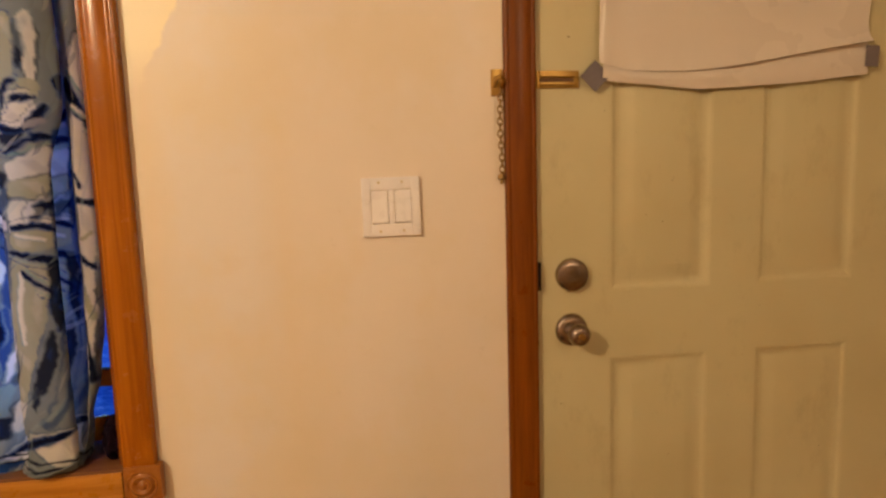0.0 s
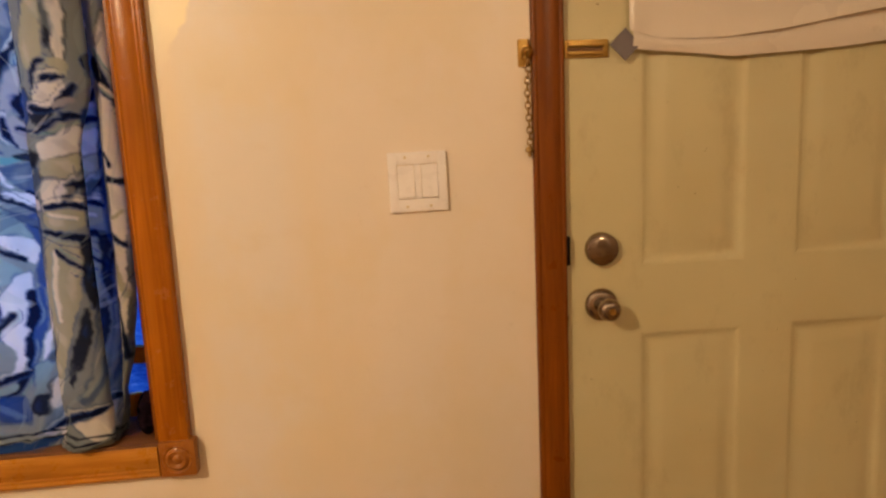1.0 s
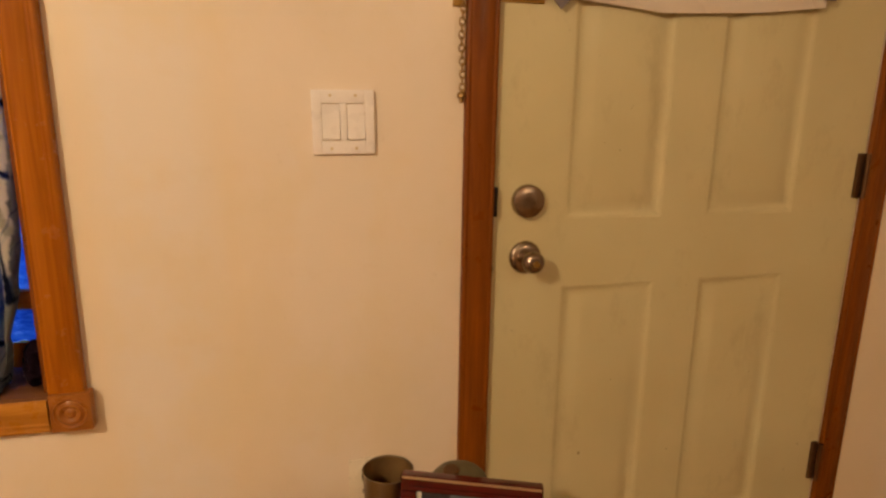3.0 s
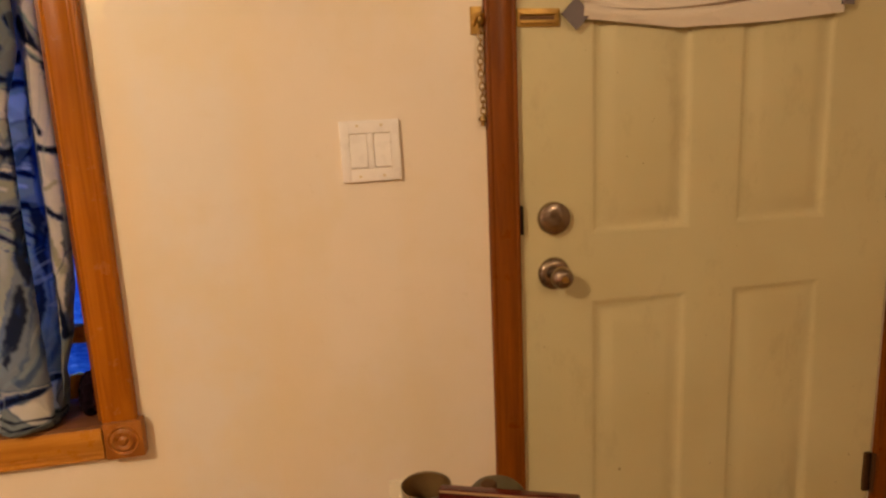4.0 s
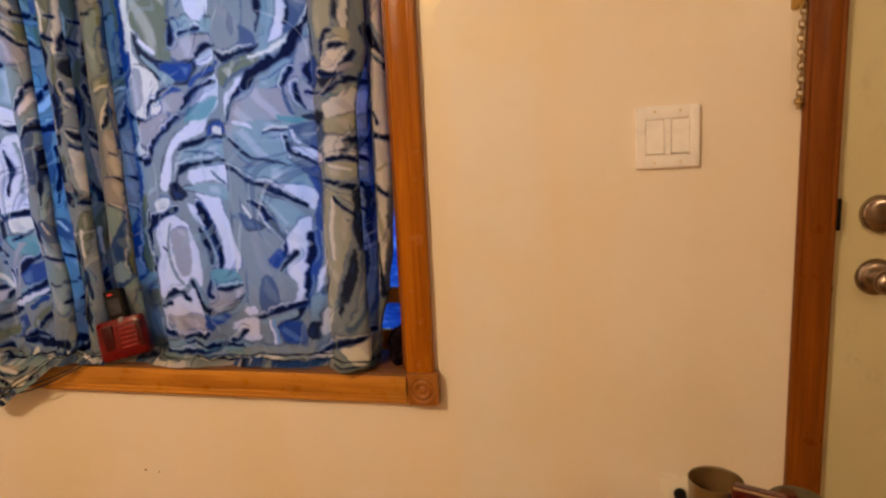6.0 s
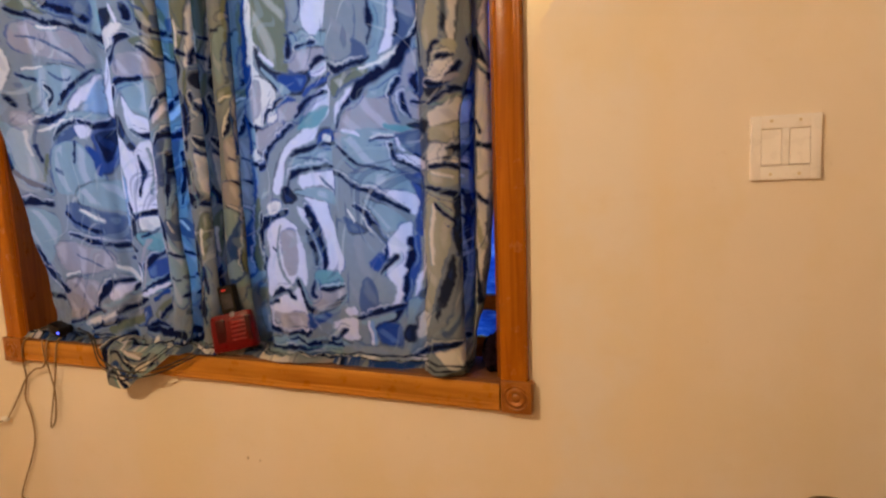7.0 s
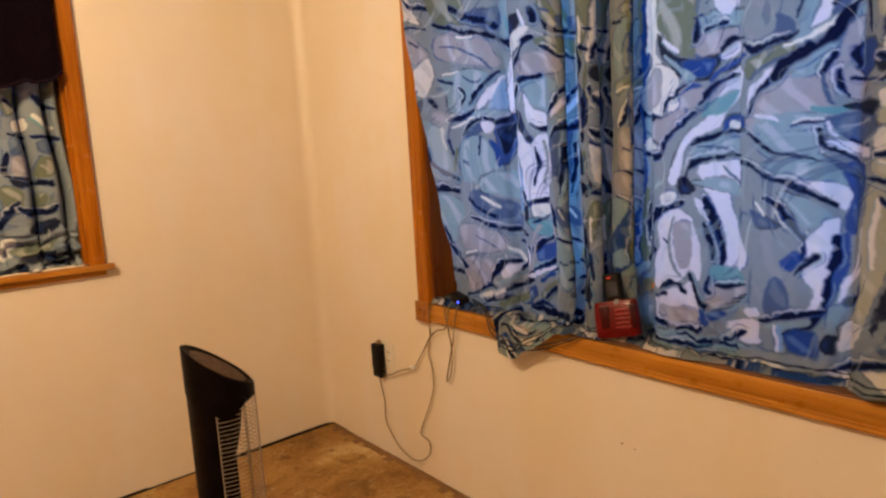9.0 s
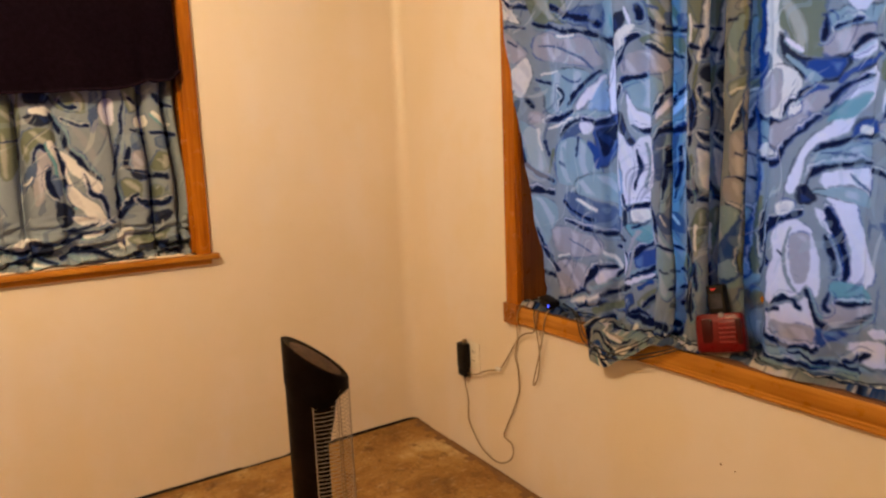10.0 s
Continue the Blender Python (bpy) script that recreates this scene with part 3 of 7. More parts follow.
# ---------------------------------------------------------------- door
def front_door():
    d = thing("door_1", (DX0, N, 0), "cream painted panelled entry door, closed", "door", kind="structure")
    y0 = N + 0.004
    xs = (DX0 + 0.005, 0.520, 0.752, 0.865, 1.098, DX1 - 0.004)
    bm = bmesh.new()
    for a, b in ((xs[0], xs[1]), (xs[2], xs[3]), (xs[4], xs[5])):
        box(a, b, y0, y0 + 0.042, 0.012, 2.03, 0, bm)
    for a, b in ((xs[1], xs[2]), (xs[3], xs[4])):
        for z0, z1 in ((0.012, 0.235), (0.862, 1.008), (1.52, 2.03)):
            box(a, b, y0, y0 + 0.042, z0, z1, 0, bm)
    leaf = part("door_leaf", bm, DOOR, d)

    def panel(x0, x1, z0, z1):
        """Embossed panel: a sunk border round a raised field."""
        b = bmesh.new()
        steps = [(0.0, 0.0), (0.003, -0.0008), (0.009, -0.0040), (0.016, -0.0068), (0.022, -0.0075), (0.027, -0.0068), (0.040, -0.0026), (0.050, 0.0002), (0.056, 0.0008)]
        rings = []
        for o, h in steps:
            rings.append([b.verts.new((x, y0 - h, z)) for x, z in ((x0 + o, z0 + o), (x1 - o, z0 + o), (x1 - o, z1 - o), (x0 + o, z1 - o))])
        for a, c in zip(rings, rings[1:]):
            for i in range(4):
                b.faces.new((a[i], a[(i + 1) % 4], c[(i + 1) % 4], c[i]))
        b.faces.new(rings[-1])
        return part("door_panel", b, DOOR, leaf, smooth=25)

    for x0, x1 in ((0.520, 0.752), (0.865, 1.098)):
        panel(x0, x1, 1.008, 1.52)
        panel(x0, x1, 0.235, 0.862)
    # glazed light behind the sheeting
    part("door_light", box(0.53, 1.09, y0 - 0.006, y0 + 0.002, 1.56, 1.93, 0.003), GLASS, leaf, "small glazed light")

    def rose(z, r, name):
        return lathe([(0.0, 0.013), (r * 0.62, 0.0125), (r * 0.86, 0.009), (r * 0.97, 0.005), (r, 0.0)], 40, None, Matrix.Translation((0.433, y0, z)) @ pose(0, 0, 0, 90))

    part("deadbolt", lathe([(0.0, 0.0172), (0.012, 0.0170), (0.0315, 0.0160), (0.0340, 0.0135), (0.0350, 0.0)], 48, None, Matrix.Translation((0.433, y0, 1.050)) @ pose(0, 0, 0, 90)), TURNED, leaf, "brushed nickel deadbolt rose", 50)
    b = rose(0.930, 0.0355, "knob")
    prof = [(0.0, 0.066), (0.011, 0.0655), (0.0170, 0.0635), (0.0222, 0.056), (0.0236, 0.048), (0.0222, 0.041), (0.0170, 0.034), (0.0120, 0.028), (0.0110, 0.012)]
    lathe(prof, 40, b, Matrix.Translation((0.433, y0, 0.930)) @ pose(0, 0, 0, 90))
    knob = part("door_knob", b, TURNED, leaf, "round brushed nickel knob", 50)
    part("knob_button", lathe([(0.0, 0.0700), (0.006, 0.0695), (0.0075, 0.0655)], 20, None, Matrix.Translation((0.433, y0, 0.930)) @ pose(0, 0, 0, 90)), BRASS, leaf, "", 50)

    # chain-lock slide plate
    b = box(0.361, 0.450, y0 - 0.005, y0 + 0.001, 1.436, 1.471, 0.002)
    box(0.366, 0.440, y0 - 0.011, y0 - 0.004, 1.457, 1.464, 0.002, b)
    box(0.366, 0.440, y0 - 0.011, y0 - 0.004, 1.441, 1.448, 0.002, b)
    plate = part("chain_slide", b, BRASS, leaf, "brass chain-lock slide")
    part("slot", box(0.366, 0.438, y0 - 0.0056, y0 - 0.0046, 1.4485, 1.4562), BRONZE, leaf)

    # casing, stop, strike and hinges
    fl = ((0.16, 0.003, 0.0012), (0.84, 0.003, 0.0012))
    part("casing", moved(profile_bar(casing_profile(0.2915, 0.3575, 0.013, fl), 0, 2.06, 'z'), Matrix.Translation((0, N, 0))), CASING, d)
    part("casing", moved(profile_bar(casing_profile(1.284, 1.351, 0.013, fl), 0, 2.06, 'z'), Matrix.Translation((0, N, 0))), CASING, d)
    part("head_casing", moved(profile_bar(casing_profile(2.06, 2.127, 0.013, fl), 0.2915, 1.351, 'x'), Matrix.Translation((0, N, 0))), OAK_X, d)
    part("strike_plate", box(0.3560, 0.3630, N - 0.012, N + 0.006, 1.021, 1.081, 0.001), BLACK, d)
    part("strike_plate", box(0.3535, 0.3585, N - 0.008, N + 0.010, 0.905, 0.915, 0.001), BLACK, d)
    for z in (0.286, 1.040, 1.78):
        b = tube([(1.279, N - 0.012, z), (1.279, N - 0.012, z + 0.105)], 0.0055, 12)
        box(1.263, 1.280, N - 0.004, N + 0.004, z, z + 0.105, 0.001, b)
        for k in (0.02, 0.043, 0.063, 0.085):
            tube([(1.279, N - 0.012, z + k), (1.279, N - 0.012, z + k + 0.0012)], 0.0060, 12, bm=b)
        part("hinge", b, BRONZE, d, "dark bronze butt hinge")


def door_sheet():
    """Plastic sheeting over the door's light, its lower edge rolled and sagging."""
    y = N - 0.004
    bm = bmesh.new()
    cols, rows = 60, 34
    low = spline([(0.496, 0, 1.449), (0.56, 0, 1.443), (0.64, 0, 1.436), (0.700, 0, 1.430), (0.735, 0, 1.431), (0.82, 0, 1.435), (0.93, 0, 1.441), (1.02, 0, 1.450), (1.098, 0, 1.458)], 12)
    hi = spline([(0.496, 0, 1.486), (0.56, 0, 1.472), (0.64, 0, 1.469), (0.70, 0, 1.471), (0.735, 0, 1.474), (0.82, 0, 1.484), (0.93, 0, 1.503), (1.02, 0, 1.517), (1.098, 0, 1.528)], 12)
    def at(c, u):
        f = u * (len(c) - 1)
        i = min(int(f), len(c) - 2)
        return c[i].lerp(c[i + 1], f - i)
    grid = []
    for i in range(rows):
        r = []
        for j in range(cols):
            u = j / (cols - 1)
            a, b = at(low, u), at(hi, u)
            if i < 9:
                t = i / 8
                x0 = a.x
                z = a.z + (b.z - a.z) * t
                out = 0.006 + 0.004 * math.sin(math.pi * t) - 0.003 * t * u + 0.002 * noise.noise(Vector((x0 * 9 + t, t * 3, 7)))
                x = a.x
            else:
                t = (i - 9) / (rows - 10)
                z = b.z - 0.003 + (1.968 - b.z) * t
                x = a.x - 0.008 * (1 - t) * (1 - u) * (1 if u < 0.2 else 0)
                crease = noise.noise(Vector((x * 5 + z * 3, z * 6 - x * 2, 2.0)))
                out = 0.0035 + 0.004 * abs(noise.noise(Vector((x * 4, z * 3.5, 0)))) + 0.010 * max(0, crease) * (0.25 + u ** 1.5) + 0.007 * math.exp(-((u - 0.03) / 0.035) ** 2) * (0.6 + noise.noise(Vector((1, z * 22, 3))))
            if i >= 9:
                out += (0.004 + 0.012 * u) * math.exp(-t / 0.05) + 0.004 * max(0.0, u - 0.8) * 5 * math.sin(40 * (z - 1.5) + 25 * x) * (1 - t)
            out += 0.0015 * noise.noise(Vector((x * 30, z * 30, 4)))
            r.append(bm.verts.new((x, y - max(out, 0.001), z)))
        grid.append(r)
    for i in range(rows - 1):
        for j in range(cols - 1):
            bm.faces.new((grid[i][j], grid[i][j + 1], grid[i + 1][j + 1], grid[i + 1][j]))
    solid("plastic_sheet", bm, SHEET, "white plastic sheet taped over the door glass", "plastic sheet", "", 60)
    for m, sx, sz in ((Matrix.Translation((0.481, N - 0.010, 1.458)) @ pose(0, 0, 0, 0, 45, 0), 0.0225, 0.0225), (Matrix.Translation((1.103, N - 0.016, 1.495)) @ pose(0, 0, 0, 0, 3, 0), 0.0155, 0.022)):
        b = box(-sx, sx, -0.0012, 0.0012, -sz, sz, 0.0006)
        bmesh.ops.subdivide_edges(b, edges=b.edges[:], cuts=2)
        for v in b.verts:
            v.co.y += 0.0012 * noise.noise(Vector((v.co.x * 60, 0, v.co.z * 60)))
        solid("tape_patch", moved(b, m), TAPE, "square of purplish grey duct tape", "tape", "", None, "tape patches on the door")


def chain_lock():
    c = thing("door_chain", (0.277, N, 1.45), "brass door chain hanging from its wall keeper", "door chain")
    b = box(0.2655, 0.2885, N - 0.005, N, 1.422, 1.474, 0.0015)
    part("keeper_plate", b, BRASS, c)
    b = tube(spline([(0.272, N - 0.004, 1.440), (0.273, N - 0.020, 1.452), (0.280, N - 0.028, 1.455), (0.286, N - 0.020, 1.450), (0.286, N - 0.004, 1.438)], 6), 0.0042, 10)
    part("keeper_loop", b, BRASS, c)
    z = 1.438
    i = 0
    while z > 1.268:
        l = 0.0165
        pts = []
        for k in range(14):
            a = 2 * math.pi * k / 14
            s, h = 0.0052 * math.cos(a), (l / 2) * math.sin(a)
            x = 0.2815 + 0.0015 * math.sin(z * 40)
            pts.append((x + (s if i % 2 else s * 0.35), N - 0.014 + (0 if i % 2 else s), z - l / 2 + h))
        part("link", tube(pts, 0.0016, 6, True), DULLBRASS, c)
        z -= l * 0.72
        i += 1
    part("slide_button", lathe([(0, 0.010), (0.006, 0.009), (0.0085, 0.004), (0.0085, 0.0), (0.004, -0.003), (0.004, -0.010), (0, -0.012)], 16, None, Matrix.Translation((0.282, N - 0.013, 1.257))), DULLBRASS, c)


# ---------------------------------------------------------------- wall fittings
def light_switch():
    s = thing("light_switch", (0.057, N, 1.208), "white double rocker light switch plate", "light switch")
    m = Matrix.Translation((0.057, N, 1.208)) @ pose(0, 0, 0, 0, -0.8, 0)
    b = bmesh.new()
    x1, z1 = 0.0575, 0.0585
    # plate as a frame with two openings
    box(-x1, -0.040, -0.009, 0, -z1, z1, 0.0015, b)
    box(0.040, x1, -0.009, 0, -z1, z1, 0.0015, b)
    box(-0.0405, 0.0405, -0.009, 0, 0.034, z1, 0.0012, b)
    box(-0.0405, 0.0405, -0.009, 0, -z1, -0.034, 0.0012, b)
    box(-0.0062, 0.0062, -0.009, 0, -0.0345, 0.0345, 0.0008, b)
    part("plate", moved(b, m), SWITCH, s)
    for cx in (-0.0232, 0.0232):
        r = bmesh.new()
        pts = [(-0.033, 0.0105), (-0.030, 0.0125), (0.0, 0.0090), (0.030, 0.0060), (0.033, 0.0058)]
        va = [[r.verts.new((cx + s_ * 0.0162, -h, z)) for z, h in pts] + [r.verts.new((cx + s_ * 0.0162, 0.0, z)) for z in (0.033, -0.033)] for s_ in (-1, 1)]
        n = len(va[0])
        for i in range(n):
            j = (i + 1) % n
            r.faces.new((va[0][i], va[0][j], va[1][j], va[1][i]))
        r.faces.new(va[0]), r.faces.new(va[1])
        part("rocker", moved(r, m), SWITCH, s, smooth=20)
        for z in (-0.0485, 0.0485):
            part("screw", lathe([(0, 0.0098), (0.0022, 0.0096), (0.003, 0.0086)], 14, None, m @ Matrix.Translation((cx, 0, z)) @ pose(0, 0, 0, 90)), PAPER, s)
    for cx in (-0.0232, 0.0232):
        part("recess", moved(box(cx - 0.017, cx + 0.017, -0.0050, -0.0002, -0.034, 0.034), m), PLASTIC, s)


def outlet(x, z, name, label):
    o = thing(name, (x, N, z), label, "wall outlet")
    b = box(x - 0.036, x + 0.036, N - 0.005, N, z - 0.0575, z + 0.0575, 0.002)
    part("plate", b, PLASTIC, o)
    for dz in (-0.019, 0.019):
        part("socket", lathe([(0, 0.0075), (0.0150, 0.0075), (0.0165, 0.0055)], 24, None, Matrix.Translation((x, N, z + dz)) @ pose(0, 0, 0, 90)), PLASTIC, o)
        for dx in (-0.006, 0.006):
            part("slot", box(x + dx - 0.001, x + dx + 0.001, N - 0.0085, N - 0.0070, z + dz - 0.003, z + dz + 0.005), GAP, o)
    return o


def chargers():
    c = thing("wall_charger", (-2.335, N, 0.43), "black power adapter plugged into the wall outlet", "charger")
    b = box(-2.375, -2.321, N - 0.040, N - 0.008, 0.387, 0.494, 0.006)
    part("body", b, BLACK, c)
    b = box(-2.380, -2.324, N - 0.034, N - 0.008, 0.352, 0.384, 0.005)
    part("lower_plug", b, BLACK, c)
    part("prong_cap", box(-2.353, -2.338, N - 0.026, N - 0.012, 0.494, 0.509, 0.003), CABLE, c)
    p = thing("black_plug", (0.083, N, 0.467), "small black plug in the outlet near the door", "plug")
    part("body", lathe([(0, 0.030), (0.007, 0.029), (0.0115, 0.023), (0.0125, 0.010), (0.0125, 0.006)], 20, None, Matrix.Translation((0.091, N, 0.466)) @ pose(0, 0, 0, 90)), BLACK, p)
    part("cord", tube(spline([(0.091, N - 0.027, 0.464), (0.092, N - 0.036, 0.43), (0.090, N - 0.03, 0.30), (0.075, N - 0.02, 0.12), (0.10, N - 0.03, 0.006), (0.20, N - 0.05, 0.005)], 8), 0.0028), DARKCABLE, p)


def cords():
    k = N - 0.010
    runs = [
        ("charging_cord", CABLE, 0.0026, [(-2.345, k - 0.016, 0.36), (-2.333, k - 0.016, 0.31), (-2.342, k, 0.24), (-2.345, k, 0.16), (-2.30, k, 0.10), (-2.245, k, 0.060), (-2.15, k - 0.01, 0.052),
          (-2.085, k - 0.012, 0.075), (-2.045, k - 0.010, 0.115), (-2.058, k, 0.155), (-2.105, k, 0.172), (-2.085, k, 0.225), (-2.045, k, 0.30), (-2.010, k, 0.385), (-2.012, k, 0.46), (-2.028, k, 0.52), (-2.012, k, 0.585), (-2.0, k - 0.012, 0.64), (-1.985, k - 0.016, 0.70), (-1.955, N - 0.012, 0.7235), (-1.905, N + 0.03, 0.7225)]),
        ("charging_cord", CABLE, 0.0028, [(-2.318, k - 0.012, 0.372), (-2.27, k - 0.012, 0.378), (-2.20, k - 0.010, 0.412), (-2.125, k - 0.006, 0.437), (-2.092, k - 0.006, 0.468), (-2.055, k, 0.525), (-2.005, k - 0.006, 0.585), (-1.950, k - 0.014, 0.622), (-1.905, k - 0.018, 0.636), (-1.885, k - 0.020, 0.68), (-1.883, N - 0.022, 0.715), (-1.885, N + 0.02, 0.7225)]),
        ("hanging_cord", CABLE, 0.0024, [(-1.905, N + 0.02, 0.7225), (-1.903, N - 0.018, 0.7225), (-1.900, k - 0.018, 0.69), (-1.888, k - 0.014, 0.62), (-1.882, k - 0.010, 0.55), (-1.893, k - 0.008, 0.48), (-1.908, k - 0.008, 0.446), (-1.920, k - 0.008, 0.436), (-1.916, k - 0.008, 0.462), (-1.893, k - 0.010, 0.53), (-1.866, k - 0.014, 0.61), (-1.846, k - 0.018, 0.685), (-1.838, N - 0.020, 0.7225), (-1.842, N + 0.02, 0.7225)]),
        ("charging_cord", DARKCABLE, 0.0022, [(-1.83, N + 0.03, 0.745), (-1.70, N - 0.02, 0.742), (-1.64, N - 0.052, 0.690), (-1.55, N - 0.060, 0.662), (-1.46, N - 0.056, 0.670), (-1.37, N - 0.040, 0.700), (-1.30, N - 0.018, 0.735)]),
        ("charging_cord", DARKCABLE, 0.0022, [(-1.83, N + 0.035, 0.748), (-1.71, N - 0.02, 0.738), (-1.645, N - 0.052, 0.672), (-1.55, N - 0.060, 0.646), (-1.45, N - 0.057, 0.660), (-1.36, N - 0.040, 0.696), (-1.28, N - 0.018, 0.738)]),
    ]
    for name, mat, r, pts in runs:
        solid(name, tube(spline(pts, 7), r, 7), mat, "thin cord looping between sill and wall" if mat is CABLE else "thin black cord across the curtain hem", "cord", "", 60)
    b = box(-2.135, -2.107, k - 0.016, k - 0.002, 0.436, 0.448, 0.003)
    solid("cord_tie", b, MAT_WHITE, "small white plastic plug on the cord", "plug")


# ---------------------------------------------------------------- curtains
class Print:
    """The curtain's marbled print, with some fold light and shade, laid down in veins and pools on (across, along) in
    millimetres.
    """

    def __init__(self, across, along, ground, swell):
        self.a, self.b, self.swell = across * 1000.0, along * 1000.0, swell
        self.count = 0
        self.rgb = np.tile(np.array(ground, dtype=np.float64), (len(across), 1))

    def lay(self, colour, where, mask):
        m = np.clip(mask, 0, 1)[:, None]
        self.rgb[where] = self.rgb[where] * (1 - m) + np.array(colour) * m

    def line(self, colour, width, *pts):
        p = [Vector((pts[i], pts[i + 1], 0)) for i in range(0, len(pts), 2)]
        p = spline(p, 5) if len(p) > 2 else p
        pad = width * 1.6 + 6
        near = np.nonzero((self.a > min(q.x for q in p) - pad) & (self.a < max(q.x for q in p) + pad) & (self.b > min(q.y for q in p) - pad) & (self.b < max(q.y for q in p) + pad))[0]
        if not len(near):
            return
        n = len(p) - 1

        def reach(da, db):
            a, b = self.a[near] + da, self.b[near] + db
            best = np.full(len(near), 1e9)
            for k, (u, v) in enumerate(zip(p, p[1:])):
                d = v - u
                t = np.clip(((a - u.x) * d.x + (b - u.y) * d.y) / max(d.length_squared, 1e-6), 0, 1)
                thin = 0.62 + 0.50 * math.sin(math.pi * (k + 0.5) / n) ** 0.7 if n > 2 else 0.9
                best = np.minimum(best, np.hypot(a - u.x - t * d.x, b - u.y - t * d.y) / thin)
            return best

        best = reach(0, 0)
        self.count += 1
        if colour is Nv:
            width = (width * (1.0 if n > 2 else 0.8) + 1.0) * np.clip(self.swell[near], 0.55, 1.6)
            # a dark vein bleeds blue at its rim and now and then carries a pale thread beside it
            self.lay((Bl, Sl, Bl)[self.count % 3], near, 0.80 * (width * 0.62 + 3.5 - best) / 4.5)
            if n > 2:
                one_side = (reach(2.0, -1.5) > best) if self.count % 2 else (reach(-2.0, 1.5) > best)
                gone = np.clip(self.swell[near] * 1.6 - 0.7, 0, 1) * one_side
                self.lay((L, I, Wh, T)[self.count % 4], near, 0.6 * np.clip((3.4 - np.abs(best - width * 0.5 - 5.5)) / 2.8, 0, 1) * gone)
                self.lay((Sl, Bl)[self.count % 2], near, 0.75 * np.clip((2.4 - np.abs(best - width * 0.5 - 11.0)) / 2.2, 0, 1) * gone)
        elif colour in (L, Wh):
            self.lay((T, I, Sl)[self.count % 3], near, 0.7 * (width * 0.42 + 1.5 - reach(width * 0.45, width * 0.30)) / 3.0)
        self.lay(colour, near, (width / 2 + 1.8 - best) / 3.8)

    def area(self, colour, *pts):
        """A pool of colour with a rounded outline and a soft rim."""
        p = spline([Vector((pts[i], pts[i + 1], 0)) for i in range(0, len(pts), 2)], 4, True)
        x, y = [q.x for q in p], [q.y for q in p]
        near = np.nonzero((self.a > min(x) - 4) & (self.a < max(x) + 4) & (self.b > min(y) - 4) & (self.b < max(y) + 4))[0]
        if not len(near):
            return
        a, b = self.a[near], self.b[near]
        inside = np.zeros(len(near), dtype=bool)
        rim = np.full(len(near), 1e9)
        j = len(x) - 1
        for i in range(len(x)):
            cross = (y[i] > b) != (y[j] > b)
            if y[i] != y[j]:
                inside ^= cross & (a < (x[j] - x[i]) * (b - y[i]) / (y[j] - y[i]) + x[i])
            dx, dy = x[j] - x[i], y[j] - y[i]
            t = np.clip(((a - x[i]) * dx + (b - y[i]) * dy) / max(dx * dx + dy * dy, 1e-6), 0, 1)
            rim = np.minimum(rim, np.hypot(a - x[i] - t * dx, b - y[i] - t * dy))
            j = i
        self.count += 1
        depth = np.where(inside, rim, -rim)
        self.lay(colour, near, 0.94 * np.clip(0.5 + depth / 4.0, 0, 1))
        # the pigment gathers in a dark rim along part of the outline
        edge = np.sin(a * 0.031 - b * 0.024 + self.count * 1.7)
        self.lay((Bl, Nv, Sl)[self.count % 3], near, 0.6 * np.clip((3.4 * self.swell[near] - np.abs(depth + 1.0)) / 2.6, 0, 1) * np.clip(edge * 2 + 0.5, 0, 1))
        # a second tone pooled inside the larger ones
        tone = {G: M, M: L, I: L, L: Wh, Wh: M, E_: Wh, F_: Wh, T: I, Sl: G, Bl: J, Nv: Bl}.get(colour)
        if tone is not None:
            swirl = np.sin(a * 0.075 + b * 0.032 + 2.2 * np.sin(b * 0.021 + self.count) + self.count)
            self.lay(tone, near, 0.34 * np.clip((depth - 5) / 6, 0, 1) * np.clip(swirl * 2.0 - 0.7, 0, 1))


# E_ is an olive darkened to paint shaded folds
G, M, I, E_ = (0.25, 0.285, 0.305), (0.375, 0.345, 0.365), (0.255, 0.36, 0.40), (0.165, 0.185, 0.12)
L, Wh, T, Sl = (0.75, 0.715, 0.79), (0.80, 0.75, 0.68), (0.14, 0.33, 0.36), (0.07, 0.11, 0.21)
# F_ is the lit version of E_, for the right front fold
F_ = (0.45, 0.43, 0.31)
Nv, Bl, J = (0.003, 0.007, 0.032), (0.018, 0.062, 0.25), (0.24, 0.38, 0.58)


def print_hem(line, x0, x1, seed):
    """Broad wavy bands across the crumpled foot of a panel."""
    rnd = random.Random(seed)
    for i in range(int((x1 - x0) / 9)):
        c = (I, Wh, Nv, L, Bl, G, Wh, Nv, M, L, Sl)[i % 11]
        x, v, w, r = rnd.uniform(x0, x1), rnd.uniform(480, 728), rnd.uniform(35, 85), rnd.uniform(-22, 22)
        line(c, rnd.uniform(5, 11) if c is Nv else rnd.uniform(9, 22), x - w, v - r, x - w * 0.3, v + rnd.uniform(-14, 14), x + w * 0.4, v + rnd.uniform(-14, 14), x + w, v + r)


